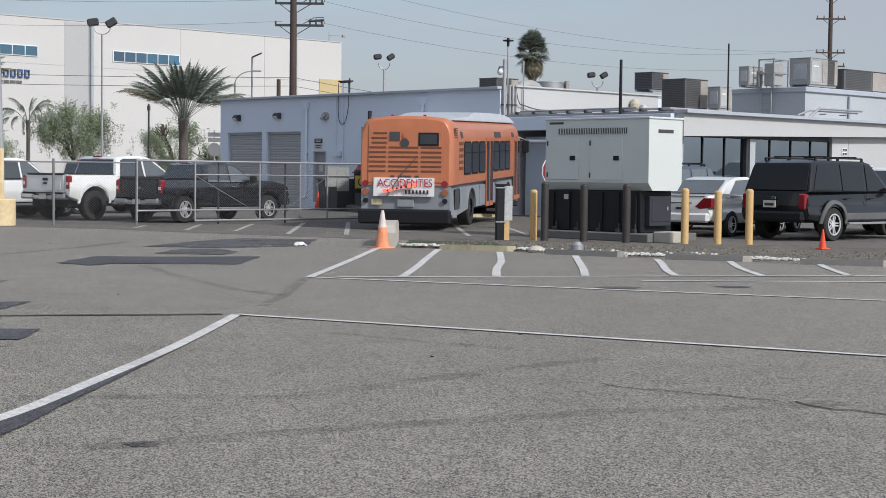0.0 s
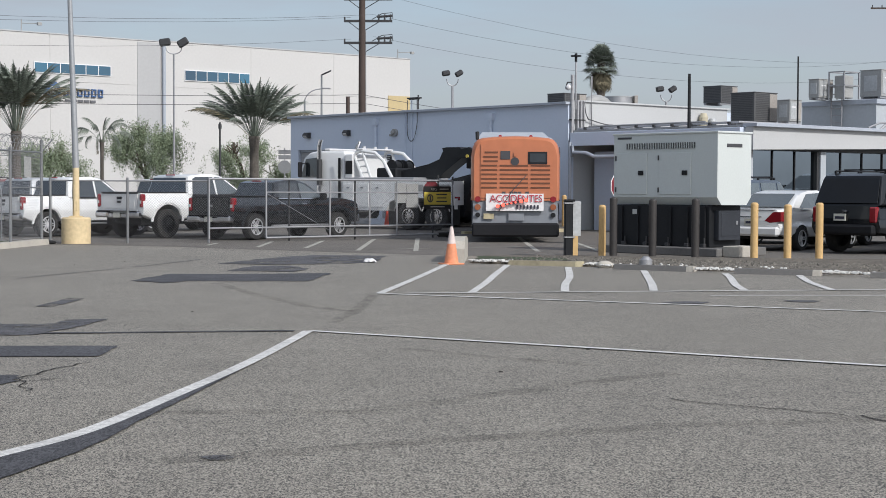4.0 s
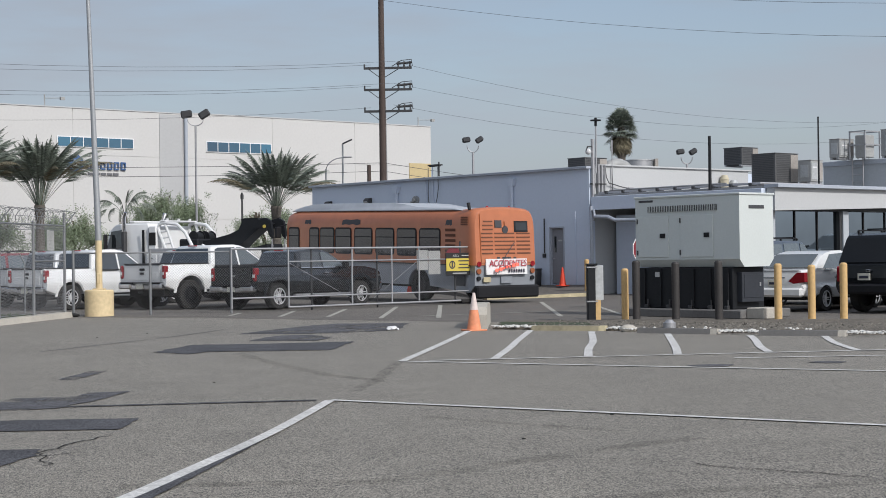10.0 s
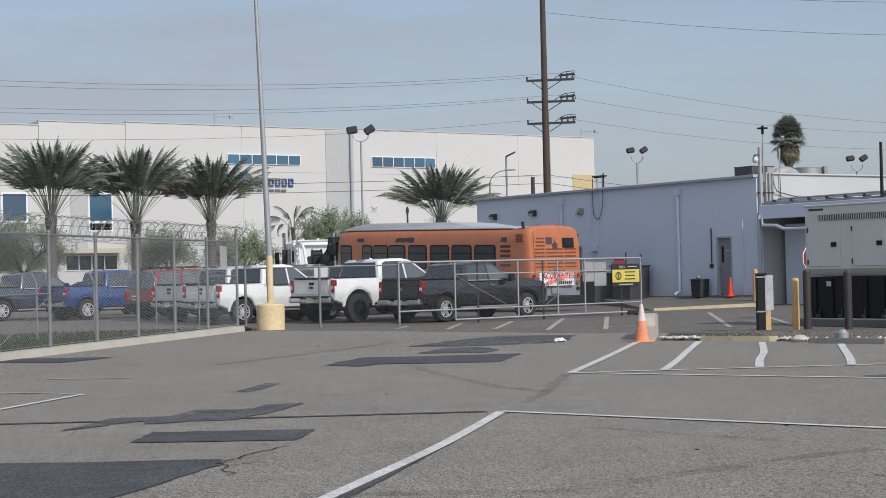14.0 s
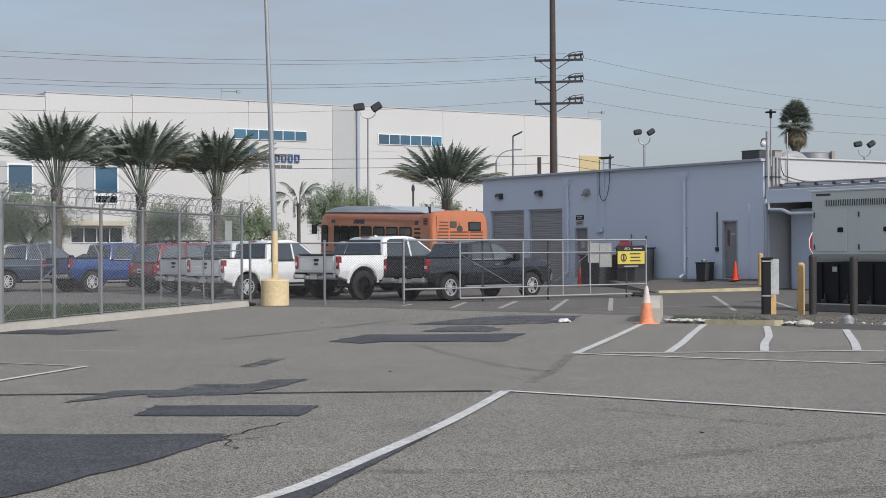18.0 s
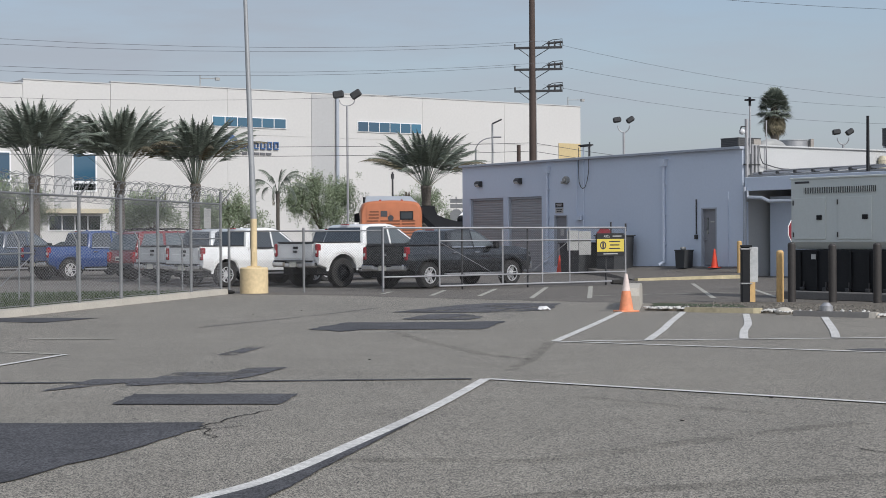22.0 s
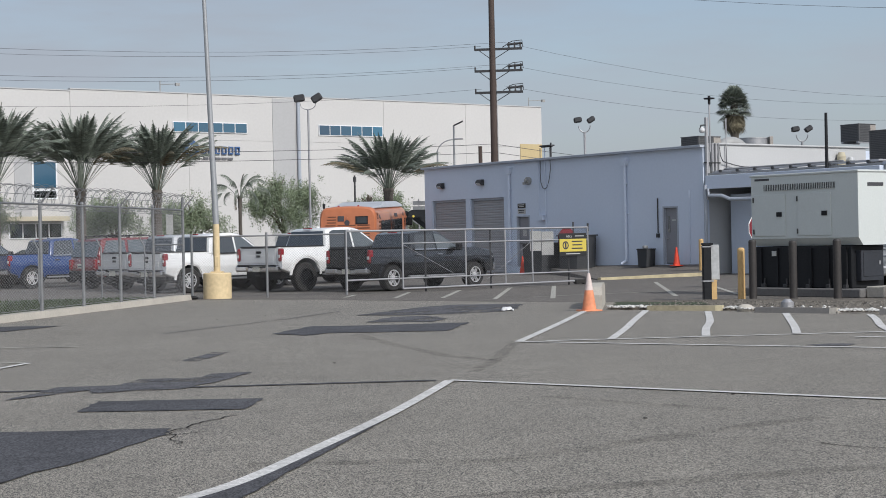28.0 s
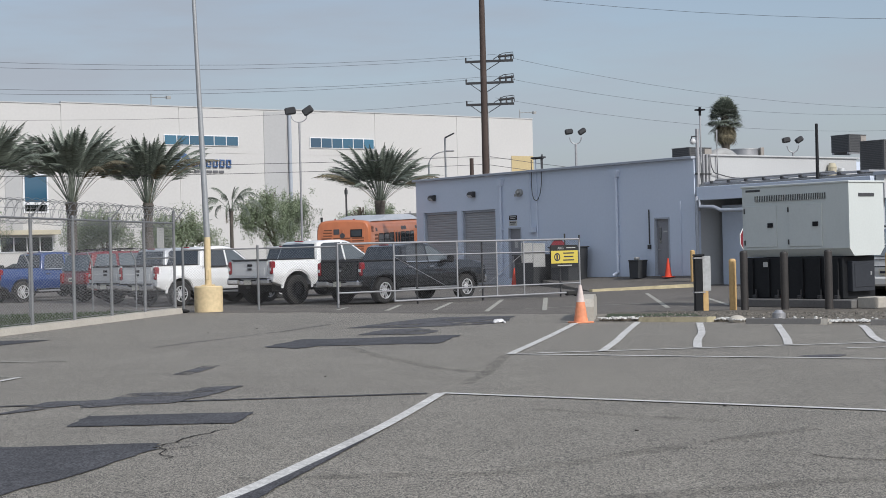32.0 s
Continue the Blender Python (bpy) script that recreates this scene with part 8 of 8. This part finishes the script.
def street_lamp(x, y, h, arm, label):
    p = thing("street_lamp", pose(x, y, 0), label, "street lamp", "street lamps")
    bm = BM()
    tube(bm, (0, 0, 0), (0, 0, h), 0.09, 0.06, seg=10)
    part("pole", bm, POLE_GREY, p)
    bm = BM()
    if arm:
        pipe(bm, [(0, 0, h - 0.1), (0.03, 0, h + 0.1), (0.12, 0, h + 0.27), (0.26, 0, h + 0.43), (0.45, 0, h + 0.57), (0.7, 0, h + 0.67), (1.1, 0, h + 0.74)], 0.04)
        part("arm", bm, POLE_GREY, p)
        bm = BM()
        box(bm, (1.36, 0, h + 0.75), (0.55, 0.22, 0.09), bev=0.03)
    else:
        box(bm, (0.3, 0, h + 0.13), (0.66, 0.34, 0.09), bev=0.03, ry=-25)
        tube(bm, (0, 0, h - 0.05), (0.06, 0, h + 0.04), 0.05)
    part("lamp_head", bm, GALV if arm else DARK_METAL, p)
    return p


street_lamp(2.6, 100.0, 8.7, False, "grey street lamp with a tilted dark head")
street_lamp(1.54, 100.0, 7.1, True, "grey street lamp with a curved arm")
sk = thing("wooden_post", pose(-3.2, 86.0, 0), "slender dark wooden post by the street", "post")
bm = BM()
tube(bm, (0, 0, 0), (0, 0, 5.1), 0.06, 0.05, seg=8)
tube(bm, (0, 0, 4.75), (0, 0, 5.0), 0.09, seg=8)
part("post", bm, DARK_METAL, sk)


# ---- palms and trees ----
def palm(x, y, h, R, seed, label, fronds=72, low=-12, girth=0.3, droop=1.0, hang=0.22, lush=1.0):
    rnd = random.Random(seed)
    p = thing("palm_tree", pose(x, y, 0, 0, 0, rnd.uniform(0, 360)), label, "palm tree", "palms along the street")
    bm = BM()
    n = int(h / 0.16)
    for i in range(n):
        z = i * h / n
        r = girth * (1 - 0.2 * z / h + (0.33 * max(0, (z - h + 0.9) / 0.9)))
        tube(bm, (0, 0, z), (0, 0, z + h / n * 1.05), r * rnd.uniform(0.97, 1.08), r * 0.88, seg=11)
    part("trunk", bm, PALM_TRUNK, p, "rough brown palm trunk")
    bm, dry = BM(), BM()
    for i in range(fronds):
        f = i / fronds
        az = i * 2.39996 + rnd.uniform(-0.2, 0.2)
        el = radians(86 - (86 - low) * f ** 1.15 + rnd.uniform(-6, 6))
        L = R * rnd.uniform(0.9, 1.08) * (0.8 + 0.28 * f)
        out = Vector((math.cos(az), math.sin(az), 0))
        side = Vector((-math.sin(az), math.cos(az), 0))
        pos = Vector((0, 0, h - 0.15)) + out * 0.12
        seg = 15
        pts = [pos.copy()]
        e = el
        for k in range(seg):
            e -= radians(0.6 + 7.5 * (k / seg) ** 1.5) * (0.4 + 0.95 * f) * droop
            pos = pos + (out * math.cos(e) + Vector((0, 0, 1)) * math.sin(e)) * L / seg
            pts.append(pos.copy())
        tgt = dry if (f > 0.9 and rnd.random() < 0.5) else bm
        for a, b in zip(pts, pts[1:]):
            d = (b - a).normalized()
            up = d.cross(side) * 0.014
            s2 = side * 0.018
            q = [tgt.verts.new(c + o) for c in (a, b) for o in (s2, up, -s2)]
            for u, v in ((0, 1), (1, 2), (2, 0)):
                tgt.faces.new((q[u], q[v], q[v + 3], q[u + 3]))
        for k in range(6, seg * 6):
            t = k / 6 / seg
            if t < 0.42:
                continue
            j = min(int(t * seg), seg - 1)
            a = pts[j].lerp(pts[j + 1], t * seg - j)
            d = (pts[j + 1] - pts[j]).normalized()
            nup = side.cross(d)
            ll = 0.5 * math.sin(math.pi * min(1.0, 0.18 + 0.86 * t)) ** 0.7 * R / 2.8 * lush
            for s in (-1, 1):
                w = (side * s * 0.5 + d * 0.78 + nup * rnd.uniform(0.05, 0.4)).normalized()
                tip = a + w * ll * rnd.uniform(0.8, 1.15) + Vector((0, 0, -hang * ll))
                bw = d * 0.0075 * R * lush
                tgt.faces.new((tgt.verts.new(a - bw), tgt.verts.new(a + bw), tgt.verts.new(tip)))
    part("crown", bm, FROND, p, "feathery grey-green fronds")
    if dry.faces:
        tagged(part("dry_frond", dry, FROND_DRY, p, "dry hanging fronds"), kind="stuff")
    else:
        dry.free()
    return p


palm(-1.47, 92.0, 4.55, 4.1, 1, "young date palm with an upright feathery crown", 84, 36, 0.32, 0.95)
palm(-13.5, 83.5, 4.45, 4.5, 2, "young date palm with an upright feathery crown", 66, 50, 0.28, 1.15)
palm(-16.98, 81.0, 4.5, 4.85, 3, "young date palm with an upright feathery crown", 68, 50, 0.3, 1.15)
palm(-20.66, 78.4, 4.7, 4.8, 4, "young date palm with an upright feathery crown", 68, 50, 0.3, 1.15)
palm(-9.55, 87.0, 4.15, 2.3, 6, "small palm with a sparse drooping crown", 18, 22, 0.12, 3.9, 1.1, 0.62)


def fan_palm(x, y, h, R, seed):
    rnd = random.Random(seed)
    p = thing("fan_palm", pose(x, y, 0), "tall fan palm with a dead-leaf skirt", "palm tree")
    bm = BM()
    tube(bm, (0, 0, 0), (0, 0, h), 0.5, 0.35, seg=10)
    part("trunk", bm, PALM_TRUNK, p)
    bm, dry = BM(), BM()
    for i in range(190):
        f = i / 190
        el = radians(88 - 150 * f + rnd.uniform(-14, 14))
        az = i * 2.39996
        if f > 0.7:
            el = radians(rnd.uniform(-86, -62))
        out = Vector((math.cos(az), math.sin(az), 0))
        side = Vector((-math.sin(az), math.cos(az), 0))
        d = out * math.cos(el) + Vector((0, 0, 1)) * math.sin(el)
        o = Vector((0, 0, h - 0.2 - (1.2 * f if f < 0.7 else rnd.uniform(0.5, 1.7)))) + out * (0.35 if f > 0.7 else 0.0)
        c = o + d * R * (rnd.uniform(0.36, 0.56) if f < 0.7 else 0.25)
        tgt = bm if f < 0.7 else dry
        tgt.faces.new([tgt.verts.new(q) for q in (o - side * 0.03, o + side * 0.03, c)])
        for k in range(-6, 7):
            a = k * 0.2
            w = d * math.cos(a) + side * math.sin(a) + Vector((0, 0, -0.25 * (abs(k) / 6) ** 2))
            nrm = side * math.cos(a) - d * math.sin(a)
            mid = c + w * R * 0.3
            tip = c + w * R * 0.55 * rnd.uniform(0.85, 1.1) + Vector((0, 0, -0.12 * R))
            tgt.faces.new([tgt.verts.new(q) for q in (c, mid + nrm * 0.055, tip, mid - nrm * 0.055)])
    part("crown", bm, FROND, p)
    part("skirt", dry, FROND_DRY, p)


fan_palm(30.6, 150.0, 14.15, 1.85, 3)


def pepper_tree(x, y, h, R, seed, label, leaves=5200):
    rnd = random.Random(seed)
    p = thing("pepper_tree", pose(x, y, 0), label, "tree", "trees along the street")
    tips = []
    bm = BM()

    def limb(a, d, l, r, depth):
        b = a + d * l
        tube(bm, a, b, r, r * 0.65, seg=6)
        if depth == 0:
            tips.append(b)
            return
        tips.append(b) if depth < 2 else None
        for k in range(3 if depth > 1 else 4):
            nd = (d + Vector((rnd.uniform(-0.8, 0.8), rnd.uniform(-0.8, 0.8), rnd.uniform(-0.25, 0.45)))).normalized()
            limb(b, nd, l * rnd.uniform(0.6, 0.85), r * 0.6, depth - 1)

    limb(Vector((0, 0, 0)), Vector((0.05, 0, 1)), h * 0.34, 0.16, 3)
    part("trunk", bm, BARK, p, "brown forked trunk and limbs")
    mid = Vector((0, 0, h * 0.66))
    lobes = []
    for i in range(22):
        v = Vector((rnd.gauss(0, 1), rnd.gauss(0, 1), rnd.gauss(0.15, 0.8))).normalized()
        lobes.append((mid + Vector((v.x * R * 0.72, v.y * R * 0.72, v.z * h * 0.25)), R * rnd.uniform(0.2, 0.34)))
    bm = BM()
    for i in range(int(leaves / 20)):
        q, k = rnd.choice(lobes)
        c = q + Vector((rnd.gauss(0, 1), rnd.gauss(0, 1), rnd.gauss(0, 0.7))) * k * 0.75
        drop = rnd.uniform(0.3, 0.85)
        for k in range(34):
            f = k / 34
            a = c + Vector((rnd.gauss(0, 0.09), rnd.gauss(0, 0.09), -drop * f + rnd.gauss(0, 0.05)))
            d = Vector((rnd.gauss(0, 1), rnd.gauss(0, 1), rnd.uniform(-1.6, 0.1))).normalized() * rnd.uniform(0.09, 0.17)
            s = d.cross(Vector((rnd.gauss(0, 1), rnd.gauss(0, 1), rnd.gauss(0, 1)))).normalized() * 0.021
            bm.faces.new((bm.verts.new(a), bm.verts.new(a + d * 0.5 + s), bm.verts.new(a + d), bm.verts.new(a + d * 0.5 - s)))
    part("crown", bm, LEAF, p, "drooping light green foliage")
    return p


pepper_tree(-7.9, 95.0, 5.8, 2.2, 1, "pepper tree with drooping light green foliage", 15000)
pepper_tree(-13.4, 93.5, 4.45, 2.3, 2, "low pepper tree with drooping foliage", 13000)
pepper_tree(-2.2, 101.0, 5.0, 2.1, 3, "small pepper tree behind the palm", 9000)
pepper_tree(-23.9, 84.6, 5.5, 2.6, 4, "pepper tree with drooping light green foliage", 12000)
pepper_tree(-17.2, 90.7, 4.3, 2.4, 5, "low pepper tree beneath the palms", 13000)
pepper_tree(0.63, 102.5, 3.9, 1.4, 6, "small pepper tree beside the street", 4500)


# ---- stop sign behind the generator ----
sg = thing("stop_sign", pose(9.46, 44.0, 0.0, 0, 0, 50), "small red and white stop sign on a steel post", "sign")
bm = BM()
tube(bm, (0, 0.03, 0), (0, 0.03, 2.0), 0.03, seg=8)
part("post", bm, GALV, sg)
bm = BM()
ring = [(0.33 * math.cos(radians(22.5 + 45 * i)), 1.66 + 0.33 * math.sin(radians(22.5 + 45 * i))) for i in range(8)]
prism(bm, ring, 1, -0.012, 0.0)
pl = part("plate", bm, BANNER, sg, "white-edged octagonal plate")
bm = BM()
prism(bm, [(x * 0.9, 1.66 + (z - 1.66) * 0.9) for x, z in ring], 1, -0.018, -0.012)
part("face", bm, SIGN_RED, pl)


# ---- street sign at the far end of the workshop ----
ss = thing("street_sign", pose(0.27, 92.0, 0.0, 0, 0, 5), "grey backs of street signs on a steel post", "sign")
part("post", tube(BM(), (0, 0.03, 0), (0, 0.03, 3.9), 0.04, seg=8), GALV, ss)
part("octagon_back", prism(BM(), [(0.4 * math.cos(radians(22.5 + 45 * i)), 2.8 + 0.4 * math.sin(radians(22.5 + 45 * i))) for i in range(8)], 1, -0.01, 0.0), FENCE_STEEL, ss, "grey octagonal sign back")
for z, w in ((3.36, 0.95), (3.66, 0.95)):
    part("plate_back", box(BM(), (0.12, -0.008, z), (w, 0.012, 0.24), bev=0.004), FENCE_STEEL, ss)


# ---- movement ----
# seconds, rear of the bus on the ground, its heading; heading of the tow truck
BUS_WAY = [
    (0, 5.28, 42.8, 69.9, 102), (1, 5.76, 43.4, 72.0, 109.5), (2, 6.12, 44.1, 74.2, 118.5), (3, 6.48, 44.85, 77.7, 128.5), (4.3, 6.98, 46.1, 84.5, 141.5), (5.5, 7.45, 47.8, 91.8, 152),
    (6, 7.55, 48.3, 95.6, 154), (7, 7.6, 48.9, 103.0, 153), (8, 7.45, 49.5, 110.1, 150), (9, 7.08, 50.1, 116.0, 147.5), (10, 6.57, 50.8, 121.2, 144), (11, 5.9, 52.0, 125.5, 137),
    (12, 5.12, 53.5, 128.9, 128), (13, 4.15, 55.2, 130.2, 118), (14, 3.17, 56.9, 130.0, 108), (15.5, 1.7, 59.0, 126.5, 90), (17, 0.28, 61.0, 121.7, 70), (18, -0.48, 62.7, 117.3, 58),
    (19, -1.2, 64.2, 111.1, 48), (20, -1.8, 65.1, 104.0, 40), (21, -2.25, 65.6, 97.8, 37), (22, -2.52, 66.0, 93.5, 35), (23, -2.66, 66.4, 91.0, 34.5), (24.5, -2.8, 67.2, 88.0, 34),
    (26.5, -2.9, 69.2, 85.8, 34), (28, -3.0, 71.0, 83.5, 33.5), (30, -2.98, 72.2, 80.0, 33), (32, -2.92, 73.3, 77.5, 33),
]
LIFT = 1.5


def spin(wheels, centres, rows):
    """Turn each wheel by the way that its thing has gone."""
    for ob, r in wheels:
        place = Matrix.Translation(ob.location)
        ang, out, last = 0.0, [], None
        for t, m in rows:
            p = m.translation.copy()
            if last is not None:
                ang += (p - last).length / r
            last = p
            out.append((t, place @ Euler((0, ang, 0)).to_matrix().to_4x4()))
        walk(ob, out)


def smooth_rows(table, step, until):
    """The table's rows filled in at even steps, gliding."""
    ts = np.array([row[0] for row in table], float)
    vals = np.array([row[1:] for row in table], float)
    slope = np.gradient(vals, ts, axis=0)
    out = []
    n = int(round(until / step))
    for i in range(n + 1):
        t = i * step
        k = min(max(int(np.searchsorted(ts, t, side="right")) - 1, 0), len(ts) - 2)
        h = ts[k + 1] - ts[k]
        f = (t - ts[k]) / h
        a = (2 * f**3 - 3 * f**2 + 1) * vals[k] + (f**3 - 2 * f**2 + f) * h * slope[k] + (-2 * f**3 + 3 * f**2) * vals[k + 1] + (f**3 - f**2) * h * slope[k + 1]
        out.append((round(t, 3), a))
    return out


def motions():
    bus_rows, tow_rows = [], []
    for t, (x, y, h, p) in smooth_rows(BUS_WAY, 0.2, 32.0):
        bus_rows.append((t, pose(x, y, 0.004, 0, -LIFT, h)))
        a = radians(h)
        tow_rows.append((t, pose(x + 12.55 * math.cos(a), y + 12.55 * math.sin(a), 0.004, 0, 0, p)))
    walk(bus, bus_rows)
    walk(tow, tow_rows)
    spin(bus_wheels, None, bus_rows)
    spin(tow_wheels, None, tow_rows)
    way = lambda t: pose(*(Vector((-9.6, 90.0, 0.004)) + ACROSS * (-15.0 * (min(max(t, 18.0), 30.0) - 24.2) - 2.6)), 0, 0, ACROSS_DEG + 180)
    lorry_rows = [(0.0, way(0.0))] + [(18.0 + i / 30, way(18.0 + i / 30)) for i in range(361)] + [(32.0, way(32.0))]
    walk(lorry, lorry_rows)
    spin(lorry_wheels, None, lorry_rows)


motions()
